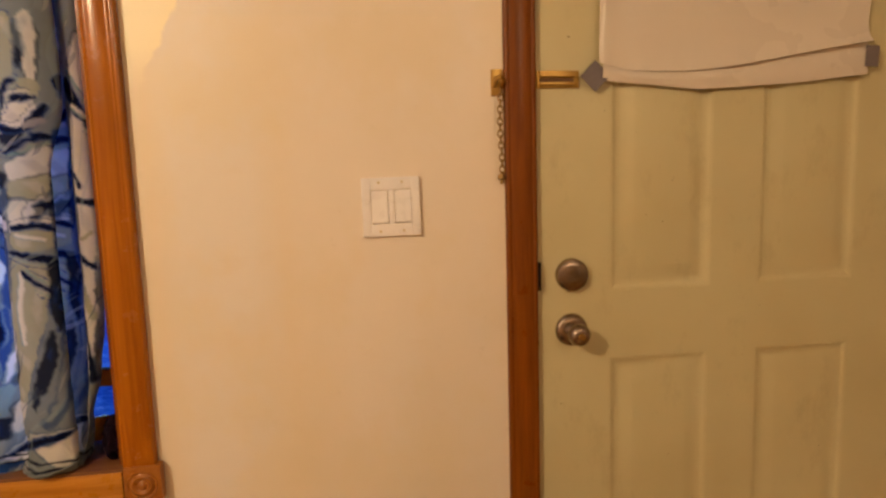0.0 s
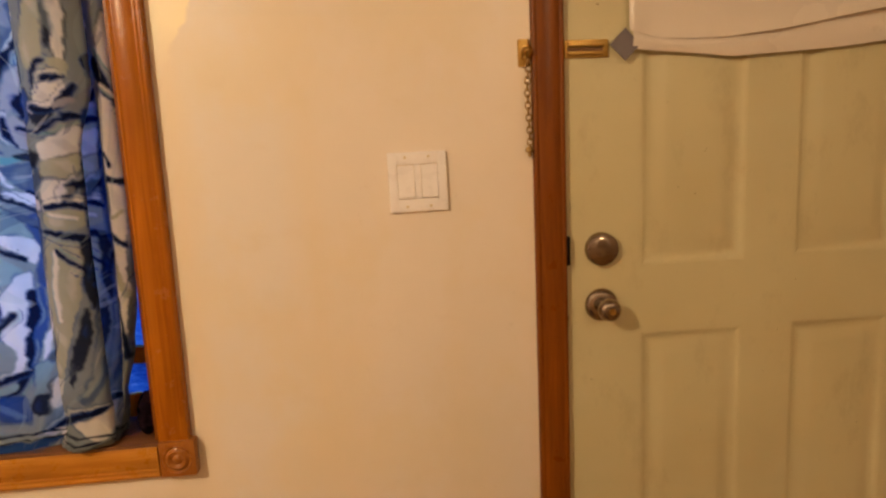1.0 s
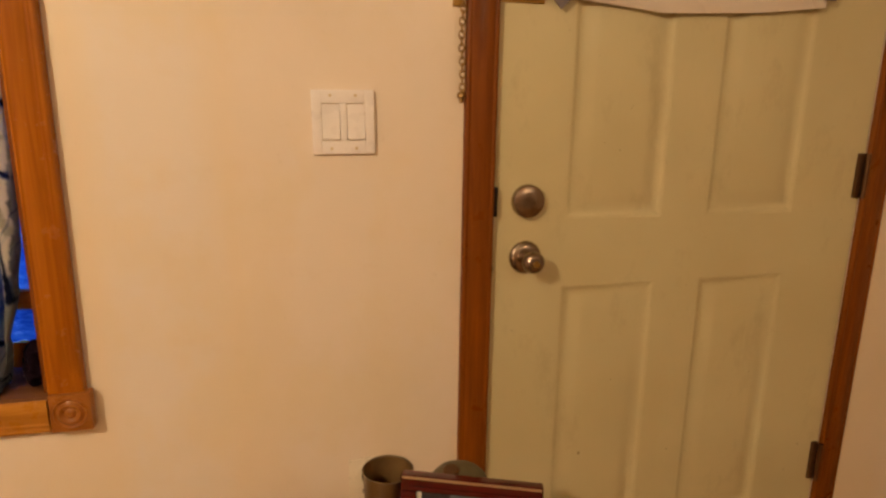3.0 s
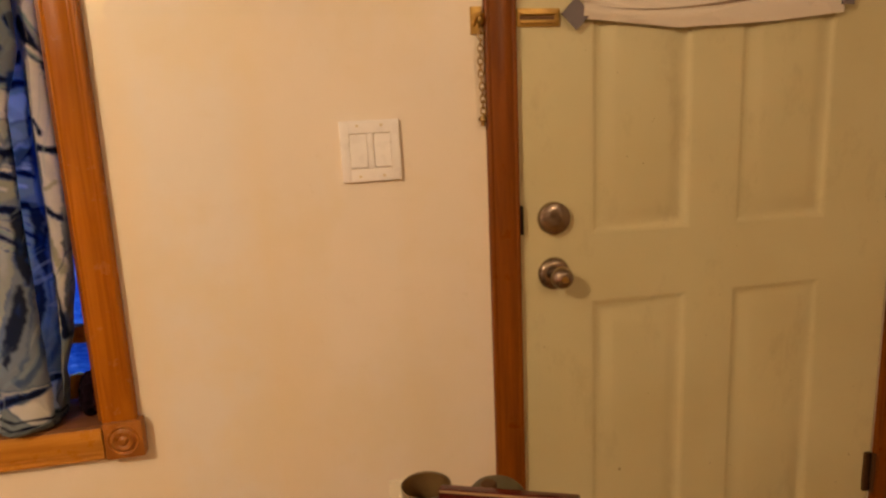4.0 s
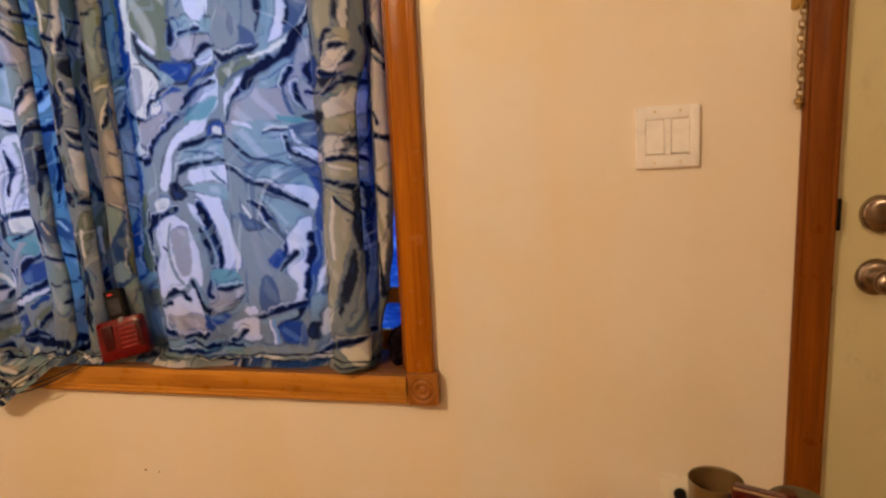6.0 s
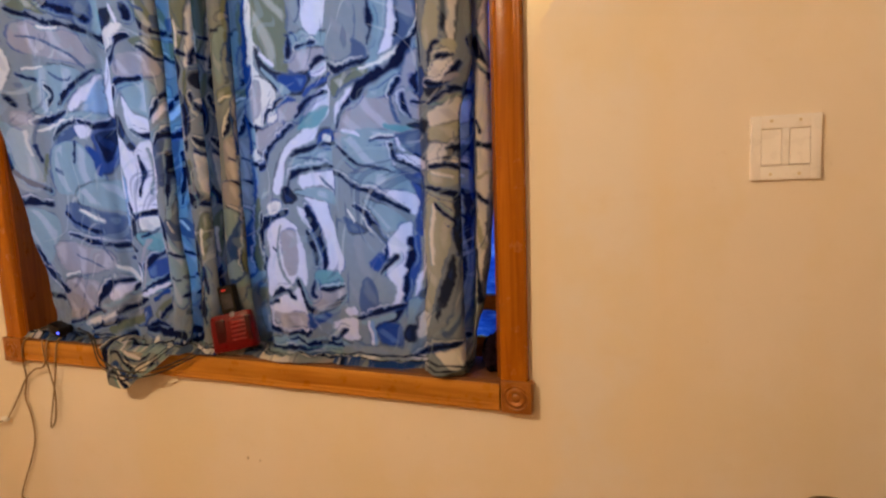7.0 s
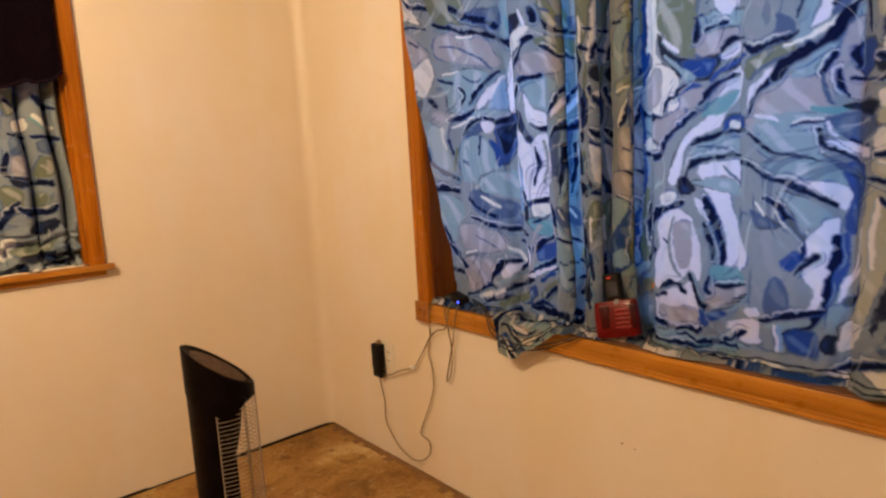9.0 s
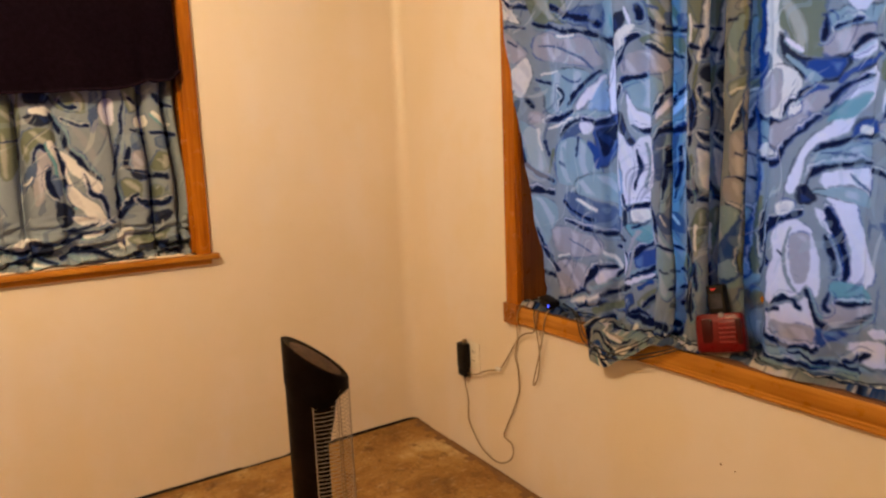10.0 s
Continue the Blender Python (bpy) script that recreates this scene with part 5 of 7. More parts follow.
def print_left(line, area):
    area(Wh, -2095, 1867, -2020, 1848, -1938, 1692, -1967, 1688, -2057, 1744)
    line(Nv, 10, -2000, 1769, -1965, 1739, -1894, 1727)
    area(E_, -1932, 1826, -1823, 1798, -1775, 1667, -1828, 1661, -1895, 1683)
    area(Sl, -1800, 1690, -1665, 1686, -1667, 1621, -1751, 1645)
    line(Nv, 15, -1839, 1712, -1762, 1673, -1678, 1631)
    area(M, -1883, 1636, -1727, 1615, -1691, 1567, -1669, 1513, -1779, 1530, -1886, 1564)
    line(Nv, 10, -1896, 1674, -1855, 1652, -1751, 1625, -1667, 1599)
    line(Sl, 7, -1884, 1600, -1791, 1575, -1728, 1539, -1693, 1503)
    line(Wh, 9, -1816, 1620, -1751, 1611)
    area(I, -1874, 1498, -1779, 1516, -1705, 1493, -1743, 1438, -1770, 1388, -1850, 1377, -1862, 1433)
    line(Wh, 7, -1874, 1507, -1819, 1509)
    line(Nv, 7, -1888, 1495, -1847, 1477)
    area(Wh, -1981, 1522, -1914, 1568, -1902, 1493, -1933, 1441, -1978, 1455)
    area(M, -2005, 1658, -1927, 1607, -1914, 1568, -1988, 1561)
    line(Nv, 7, -2013, 1679, -1925, 1658)
    line(Nv, 8, -1985, 1627, -1941, 1610)
    line(Nv, 15, -2015, 1440, -1977, 1464)
    area(Nv, -2003, 1429, -1948, 1433, -1980, 1388, -2005, 1400)
    line(Nv, 9, -1919, 1439, -1897, 1409)
    area(M, -1906, 1400, -1864, 1378, -1879, 1351, -1916, 1363)
    area(I, -1967, 1358, -1894, 1333, -1869, 1228, -1885, 1191, -1956, 1250)
    line(Wh, 10, -1894, 1333, -1874, 1266)
    line(Nv, 16, -2006, 1361, -1970, 1290, -1957, 1231, -1899, 1191, -1844, 1162)
    line(Nv, 9, -1862, 1294, -1855, 1247)
    line(E_, 11, -1840, 1265, -1857, 1190)
    area(L, -1744, 1403, -1718, 1443, -1681, 1464, -1662, 1487, -1653, 1469, -1682, 1422, -1732, 1384)
    line(Nv, 10, -1770, 1405, -1743, 1446, -1705, 1476, -1669, 1493)
    area(J, -1670, 1455, -1634, 1475, -1612, 1423, -1613, 1365, -1671, 1370, -1707, 1382)
    area(I, -1811, 1346, -1757, 1378, -1659, 1377, -1591, 1354, -1660, 1352, -1733, 1358, -1784, 1335)
    line(Nv, 16, -1865, 1356, -1810, 1364, -1757, 1383)
    line(Sl, 29, -1799, 1305, -1746, 1320, -1703, 1334)
    line(Nv, 15, -1708, 1350, -1672, 1341, -1613, 1356, -1591, 1363)
    area(I, -1826, 1283, -1734, 1296, -1674, 1240, -1663, 1170, -1816, 1152)
    area(Bl, -1684, 1319, -1609, 1331, -1619, 1256, -1650, 1205, -1674, 1223, -1673, 1275)
    area(Nv, -1672, 1318, -1614, 1328, -1633, 1265, -1650, 1231, -1661, 1275)
    line(Nv, 5, -1734, 1296, -1740, 1243)
    line(Sl, 14, -1814, 1218, -1788, 1208)
    area(L, -1603, 1314, -1548, 1285, -1516, 1251, -1506, 1186, -1517, 1112, -1549, 1136, -1570, 1220, -1603, 1255)
    area(Nv, -1591, 1354, -1558, 1360, -1526, 1292, -1510, 1267, -1537, 1268, -1569, 1311)
    area(Nv, -1610, 1585, -1598, 1639, -1534, 1641, -1545, 1605, -1584, 1588)
    area(Wh, -1615, 1570, -1566, 1593, -1514, 1598, -1525, 1570, -1567, 1538, -1611, 1521)
    line(Nv, 14, -1611, 1496, -1567, 1514, -1525, 1554, -1504, 1566)
    line(Nv, 6, -1600, 1527, -1556, 1544)
    area(M, -1504, 1520, -1455, 1527, -1407, 1504, -1398, 1458, -1465, 1460, -1546, 1463, -1567, 1498)
    area(E_, -1494, 1564, -1426, 1559, -1380, 1536, -1385, 1500, -1445, 1517, -1494, 1541)
    line(Nv, 7, -1484, 1539, -1426, 1510, -1389, 1493)
    area(E_, -1494, 1700, -1445, 1673, -1389, 1574, -1408, 1563, -1464, 1589, -1494, 1640)
    area(Sl, -1408, 1607, -1345, 1593, -1345, 1558, -1398, 1576)
    line(Nv, 10, -1474, 1609, -1436, 1580, -1398, 1564, -1336, 1552)
    area(I, -1557, 1432, -1505, 1457, -1455, 1451, -1407, 1429, -1416, 1385, -1445, 1350, -1505, 1371)
    line(Nv, 13, -1568, 1442, -1536, 1452, -1485, 1458)
    area(Wh, -1590, 1445, -1564, 1446, -1557, 1424, -1579, 1419)
    area(L, -1547, 1415, -1505, 1363, -1465, 1344, -1455, 1319, -1485, 1306, -1526, 1333)
    line(Nv, 10, -1516, 1324, -1485, 1301, -1455, 1308)
    area(L, -1430, 1348, -1398, 1376, -1370, 1410, -1344, 1436, -1335, 1420, -1361, 1387, -1388, 1360, -1426, 1333)
    line(Nv, 8, -1445, 1350, -1416, 1373, -1407, 1392)
    line(Nv, 8, -1398, 1398, -1370, 1417, -1353, 1437)
    area(I, -1455, 1304, -1407, 1331, -1352, 1363, -1335, 1369, -1343, 1326, -1407, 1316, -1445, 1287)
    area(Wh, -1361, 1349, -1335, 1376, -1334, 1332, -1352, 1312)
    area(Sl, -1445, 1272, -1397, 1284, -1392, 1246, -1406, 1169, -1435, 1185)
    area(I, -1397, 1284, -1361, 1297, -1351, 1244, -1378, 1138, -1396, 1059, -1416, 1058, -1406, 1169)
    line(Nv, 12, -1445, 1280, -1407, 1300, -1361, 1308, -1334, 1310)
    area(L, -1516, 1259, -1475, 1289, -1445, 1232, -1435, 1153, -1486, 1137, -1510, 1186)
    line(Nv, 16, -1961, 1122, -1902, 1129, -1850, 1124)
    area(I, -1962, 1103, -1846, 1095, -1835, 1000, -1894, 937, -1935, 1034)
    line(Nv, 14, -1921, 995, -1894, 937, -1846, 906)
    line(Nv, 15, -1912, 855, -1840, 844)
    area(Sl, -1796, 1106, -1738, 1125, -1676, 1099, -1594, 1058, -1561, 1034, -1572, 1007, -1630, 1013, -1715, 1035, -1766, 1060)
    line(Nv, 9, -1796, 1097, -1740, 1061, -1677, 1037)
    line(Wh, 9, -1733, 1107, -1701, 1090, -1669, 1067)
    area(M, -1835, 1010, -1678, 988, -1643, 940, -1717, 915, -1823, 924)
    line(Nv, 9, -1793, 1035, -1728, 1019, -1666, 1001, -1618, 1004)
    line(Nv, 14, -1642, 998, -1595, 994, -1550, 987)
    line(Sl, 5, -1781, 975, -1716, 952, -1679, 933)
    line(Sl, 5, -1678, 991, -1654, 957)
    area(M, -1824, 894, -1693, 889, -1706, 822, -1800, 780, -1826, 826)
    area(L, -1668, 865, -1608, 908, -1596, 882, -1644, 840)
    line(Nv, 13, -1707, 813, -1681, 863, -1643, 895, -1608, 893)
    line(Nv, 10, -1608, 863, -1573, 903, -1551, 931)
    line(Nv, 14, -1607, 961, -1551, 940)
    line(Wh, 8, -1824, 908, -1783, 916)
    area(I, -1737, 1171, -1639, 1187, -1582, 1153, -1594, 1084, -1676, 1108, -1738, 1125)
    area(J, -1606, 1187, -1560, 1186, -1561, 1068, -1590, 1067)
    area(L, -1549, 1186, -1465, 1185, -1455, 1121, -1506, 1103, -1549, 1111)
    area(Wh, -1517, 1078, -1465, 1088, -1465, 1055, -1507, 1045)
    line(Nv, 13, -1550, 1069, -1507, 1095, -1455, 1101)
    area(Nv, -1561, 1068, -1539, 1086, -1539, 1035, -1561, 1025)
    area(T, -1550, 1026, -1486, 1046, -1445, 1024, -1455, 990, -1507, 995)
    line(Nv, 8, -1517, 1028, -1465, 1047)
    line(M, 14, -1540, 950, -1503, 1004, -1486, 1021)
    area(Bl, -1507, 936, -1435, 976, -1425, 936, -1486, 912)
    line(Nv, 14, -1529, 933, -1486, 963, -1445, 991)
    area(I, -1425, 1041, -1377, 980, -1367, 902, -1376, 836, -1415, 863, -1429, 960)
    area(Sl, -1425, 1073, -1377, 1060, -1368, 1021, -1406, 1026)
    line(Wh, 8, -1410, 1066, -1387, 1043)
    line(Nv, 8, -1425, 980, -1377, 972)
    line(Nv, 8, -1415, 912, -1377, 908)
    area(I, -1529, 899, -1425, 927, -1425, 894, -1508, 867)
    line(Nv, 10, -1551, 861, -1497, 886, -1425, 891)
    line(Bl, 14, -1486, 853, -1455, 874)
    area(E_, -1497, 808, -1455, 849, -1415, 863, -1435, 827, -1476, 786)
    line(Nv, 10, -1476, 803, -1435, 835)
    area(Bl, -1598, 783, -1529, 829, -1508, 798, -1552, 764, -1598, 756)
    line(Wh, 15, -1773, 765, -1682, 789, -1597, 829)
    line(Nv, 11, -1747, 750, -1670, 772, -1598, 774)
    # centre fold: olive and navy here also paint its shaded creases
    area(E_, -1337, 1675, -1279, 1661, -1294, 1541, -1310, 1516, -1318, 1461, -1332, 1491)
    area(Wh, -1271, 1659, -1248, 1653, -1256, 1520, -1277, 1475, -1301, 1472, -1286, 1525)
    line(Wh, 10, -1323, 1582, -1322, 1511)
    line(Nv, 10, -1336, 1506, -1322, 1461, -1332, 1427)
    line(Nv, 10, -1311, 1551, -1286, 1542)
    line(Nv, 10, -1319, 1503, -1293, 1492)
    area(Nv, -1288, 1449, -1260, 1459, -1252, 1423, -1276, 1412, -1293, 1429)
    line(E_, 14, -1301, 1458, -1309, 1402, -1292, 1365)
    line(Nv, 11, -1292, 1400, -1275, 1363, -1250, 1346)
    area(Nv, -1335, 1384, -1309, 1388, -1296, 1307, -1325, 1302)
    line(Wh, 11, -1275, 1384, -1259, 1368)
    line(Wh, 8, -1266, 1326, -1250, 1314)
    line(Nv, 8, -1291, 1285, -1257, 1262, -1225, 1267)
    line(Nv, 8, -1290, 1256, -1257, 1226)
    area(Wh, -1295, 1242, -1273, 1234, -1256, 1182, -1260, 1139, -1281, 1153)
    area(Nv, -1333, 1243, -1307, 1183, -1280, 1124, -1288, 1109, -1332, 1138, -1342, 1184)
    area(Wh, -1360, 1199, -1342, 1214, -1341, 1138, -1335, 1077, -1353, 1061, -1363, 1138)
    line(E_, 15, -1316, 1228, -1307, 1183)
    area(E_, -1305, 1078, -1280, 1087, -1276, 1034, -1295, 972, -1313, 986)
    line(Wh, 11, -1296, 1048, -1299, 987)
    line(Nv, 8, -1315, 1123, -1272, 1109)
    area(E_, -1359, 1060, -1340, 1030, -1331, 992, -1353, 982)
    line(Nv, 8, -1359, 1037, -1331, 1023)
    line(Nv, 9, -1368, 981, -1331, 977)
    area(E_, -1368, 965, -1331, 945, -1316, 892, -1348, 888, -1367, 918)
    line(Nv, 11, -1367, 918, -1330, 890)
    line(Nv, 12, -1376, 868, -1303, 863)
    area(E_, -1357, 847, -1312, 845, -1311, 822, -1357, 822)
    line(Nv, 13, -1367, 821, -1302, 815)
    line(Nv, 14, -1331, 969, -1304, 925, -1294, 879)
    area(L, -1645, 1518, -1611, 1521, -1609, 1373, -1648, 1376)
    line(Nv, 12, -1602, 1397, -1586, 1411, -1568, 1434)
    line(Nv, 16, -1609, 1344, -1595, 1363, -1586, 1382)
    area(Bl, -1636, 1358, -1591, 1363, -1596, 1330, -1625, 1332)
    line(I, 14, -1619, 1306, -1603, 1255, -1611, 1187)
    line(L, 15, -1592, 1254, -1582, 1187, -1571, 1136)
    line(Nv, 11, -1728, 1352, -1779, 1335, -1812, 1310)
    line(Wh, 9, -1860, 1331, -1811, 1346, -1758, 1360)
    area(L, -1728, 1340, -1689, 1342, -1684, 1319, -1714, 1304)
    line(Bl, 18, -1697, 1276, -1673, 1249, -1667, 1205)
    line(Nv, 11, -2083, 1731, -2067, 1670, -2048, 1609, -2035, 1549, -2015, 1449)
    line(Wh, 6, -2062, 1640, -2054, 1619, -2045, 1593)
    line(Wh, 6, -2010, 1292, -1995, 1192, -1969, 1092, -1936, 994)
    line(Nv, 15, -2025, 1431, -2006, 1370, -1991, 1291)
    line(I, 14, -1799, 1272, -1787, 1226, -1775, 1189)
    line(Nv, 10, -1558, 1119, -1545, 1099, -1528, 1078)
    line(L, 12, -1538, 1103, -1506, 1107, -1475, 1112)
    line(Nv, 8, -1455, 1097, -1435, 1057, -1425, 993)
    line(M, 12, -1507, 970, -1529, 916, -1540, 880)
    line(L, 14, -1573, 964, -1555, 913, -1574, 859)
    line(Nv, 10, -1518, 886, -1476, 905, -1445, 917)
    line(L, 14, -1574, 841, -1508, 871, -1455, 894)
    line(Nv, 13, -1645, 803, -1574, 832, -1529, 847)
    line(I, 14, -1681, 826, -1649, 834, -1620, 843)
    line(Nv, 11, -1455, 781, -1508, 772, -1564, 753)
    line(L, 9, -1545, 1651, -1533, 1625, -1524, 1601)
    line(Nv, 11, -1514, 1652, -1504, 1630, -1500, 1611)
    area(I, -1665, 1710, -1609, 1697, -1610, 1585, -1644, 1575, -1667, 1612)
    line(Nv, 13, -1667, 1596, -1633, 1573, -1621, 1596)
    line(T, 13, -1654, 1659, -1643, 1632, -1637, 1607)
    line(Sl, 9, -1484, 1645, -1455, 1634, -1426, 1618)
    line(Nv, 9, -1820, 1464, -1795, 1435, -1809, 1400)
    line(Sl, 7, -1806, 1498, -1755, 1474, -1730, 1479)
    line(Nv, 8, -1502, 1251, -1489, 1202, -1502, 1137)
    line(G, 10, -1481, 1266, -1465, 1209, -1469, 1145)
    line(Nv, 10, -1909, 936, -1866, 910, -1825, 865)
    line(Nv, 10, -1814, 768, -1746, 794, -1682, 811)
    line(Wh, 9, -1643, 940, -1615, 921, -1596, 891)
    line(Nv, 10, -1388, 1253, -1391, 1184, -1402, 1114)
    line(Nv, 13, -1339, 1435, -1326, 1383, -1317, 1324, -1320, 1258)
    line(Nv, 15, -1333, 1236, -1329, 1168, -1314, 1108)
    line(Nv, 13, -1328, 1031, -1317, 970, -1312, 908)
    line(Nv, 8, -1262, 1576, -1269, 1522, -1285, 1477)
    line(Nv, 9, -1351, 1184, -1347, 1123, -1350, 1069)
    # three navy strokes paint the shade in the crevice of the centre fold
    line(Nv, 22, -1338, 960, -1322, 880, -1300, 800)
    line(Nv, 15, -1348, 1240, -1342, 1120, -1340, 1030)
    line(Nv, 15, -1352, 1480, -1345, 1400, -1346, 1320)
    print_hem(line, -2200, -1240, 8)
    line(Sl, 25, -1921, 712, -1808, 703, -1717, 702)
    line(Nv, 19, -1849, 716, -1704, 667)
    area(Wh, -1692, 669, -1620, 725, -1609, 614, -1680, 615)
    line(Nv, 19, -1613, 741, -1627, 665, -1609, 596)
    line(G, 28, -1575, 713, -1564, 662)
    line(Nv, 19, -1521, 759, -1440, 758, -1382, 754)
    line(Wh, 17, -1500, 738, -1459, 707, -1401, 717)
    line(Nv, 14, -1586, 675, -1479, 699, -1364, 742)
    line(Nv, 12, -1597, 617, -1520, 619)
    line(E_, 25, -1655, 752, -1575, 784)


def print_side(line, area):
    area(E_, -191, 1546, -145, 1547, -177, 1268, -225, 1251)
    line(Nv, 7, -213, 1353, -166, 1362)
    area(Nv, -132, 1520, -61, 1516, -72, 1484, -129, 1483)
    area(E_, -59, 1531, 16, 1533, 42, 1457, -41, 1475)
    line(Nv, 9, -37, 1503, -15, 1479, 10, 1476)
    area(Wh, -123, 1464, -74, 1471, -60, 1446, -117, 1446)
    area(Nv, -141, 1446, -61, 1437, -81, 1408, -121, 1414)
    area(G, -1, 1456, 39, 1427, 122, 1377, 130, 1276, 56, 1259, 19, 1320, -17, 1379)
    area(E_, -147, 1389, -65, 1398, -63, 1341, -121, 1338, -151, 1286)
    area(M, -115, 1323, -83, 1312, -80, 1264, -107, 1168, -142, 1151)
    line(Nv, 11, -135, 1285, -113, 1332, -92, 1338, -75, 1312, -66, 1283)
    area(Sl, -153, 1267, -127, 1285, -123, 1246, -143, 1209, -174, 1182)
    line(Wh, 8, -159, 1210, -135, 1237)
    area(Sl, -57, 1446, -35, 1408, -42, 1389, -55, 1418)
    line(Wh, 23, -71, 1351, -53, 1282, -36, 1203, -10, 1132)
    line(Nv, 8, -56, 1331, -47, 1263, -42, 1184, -30, 1133)
    area(Wh, -48, 1331, 21, 1260, 68, 1198, 56, 1168, 16, 1210, -30, 1262)
    area(Wh, -40, 1203, 12, 1171, 52, 1127, 73, 1075, 35, 1057, 6, 1111, -34, 1144)
    line(Nv, 13, -68, 1446, -41, 1398, -23, 1330, 7, 1290, 38, 1249, 61, 1218)
    line(Nv, 10, 19, 1240, 39, 1179, 72, 1146, 83, 1084, 99, 1062)
    area(Sl, -74, 1244, -54, 1224, -56, 1175, -75, 1186)
    line(Nv, 12, -83, 1264, -86, 1206, -66, 1165)
    area(Nv, -75, 1156, -28, 1123, -33, 1073, -69, 1057, -78, 1097)
    area(Wh, -31, 1093, 30, 1088, 54, 1066, 0, 1060)
    line(Nv, 12, -70, 1047, -9, 1051, 37, 1067)
    line(Nv, 8, -28, 1433, 11, 1408, 37, 1408)
    area(Sl, 57, 1515, 93, 1526, 74, 1427, 52, 1388)
    area(L, 89, 1487, 127, 1507, 127, 1427, 91, 1418)
    line(Nv, 8, 164, 1518, 143, 1397, 123, 1297, 108, 1236)
    area(E_, 167, 1548, 221, 1539, 225, 1479, 176, 1458)
    line(Nv, 14, 181, 1508, 215, 1479)
    area(Wh, 193, 1438, 231, 1448, 234, 1413, 195, 1407)
    area(Sl, 178, 1383, 224, 1376, 220, 1331, 176, 1326)
    line(Nv, 14, 179, 1397, 225, 1387)
    area(M, 171, 1316, 224, 1315, 219, 1263, 175, 1264)
    area(Nv, 165, 1254, 225, 1248, 215, 1221, 180, 1216)
    line(Nv, 12, 163, 1326, 149, 1276, 165, 1254)
    area(E_, 133, 1215, 189, 1212, 193, 1149, 141, 1111)
    line(Nv, 10, 113, 1195, 115, 1123, 140, 1100)
    line(Nv, 16, 120, 1081, 153, 1131, 184, 1160)
    line(Nv, 16, 258, 1530, 294, 1496, 321, 1476)
    line(Wh, 17, 260, 1453, 306, 1417)
    area(Sl, 256, 1366, 312, 1376, 307, 1329, 258, 1330)
    line(Nv, 15, 250, 1387, 322, 1380)
    area(E_, 257, 1314, 305, 1302, 296, 1249, 241, 1251)
    line(Nv, 19, 229, 1231, 287, 1218)
    area(E_, 236, 1199, 283, 1175, 288, 1121, 229, 1125)
    line(Nv, 13, 182, 1139, 238, 1121, 290, 1143)
    area(Nv, 204, 1074, 266, 1101, 295, 1088, 272, 1058, 212, 1052)
    area(Wh, -222, 1003, -172, 1027, -124, 1012, -161, 977)
    line(Nv, 11, -253, 1007, -193, 980, -159, 996)
    area(Nv, -165, 1016, -108, 1011, -104, 970, -162, 967)
    line(Nv, 14, -74, 1007, 15, 1028, 88, 1042)
    line(Wh, 16, -4, 1020, 51, 1035)
    area(Wh, 95, 1021, 145, 1048, 149, 994, 103, 967)
    area(E_, 140, 1006, 259, 1026, 280, 1035, 235, 986, 157, 983)
    area(Nv, 235, 986, 317, 999, 308, 945, 250, 940)
    line(Nv, 14, -80, 957, -8, 980, 78, 939)
    area(I, -62, 965, 25, 955, 4, 927)
    line(Wh, 13, -165, 938, -116, 931)
    area(Nv, 146, 963, 182, 948, 160, 918)
    line(Wh, 11, 190, 926, 249, 930)
    line(Nv, 10, -228, 955, -162, 967, -99, 939)


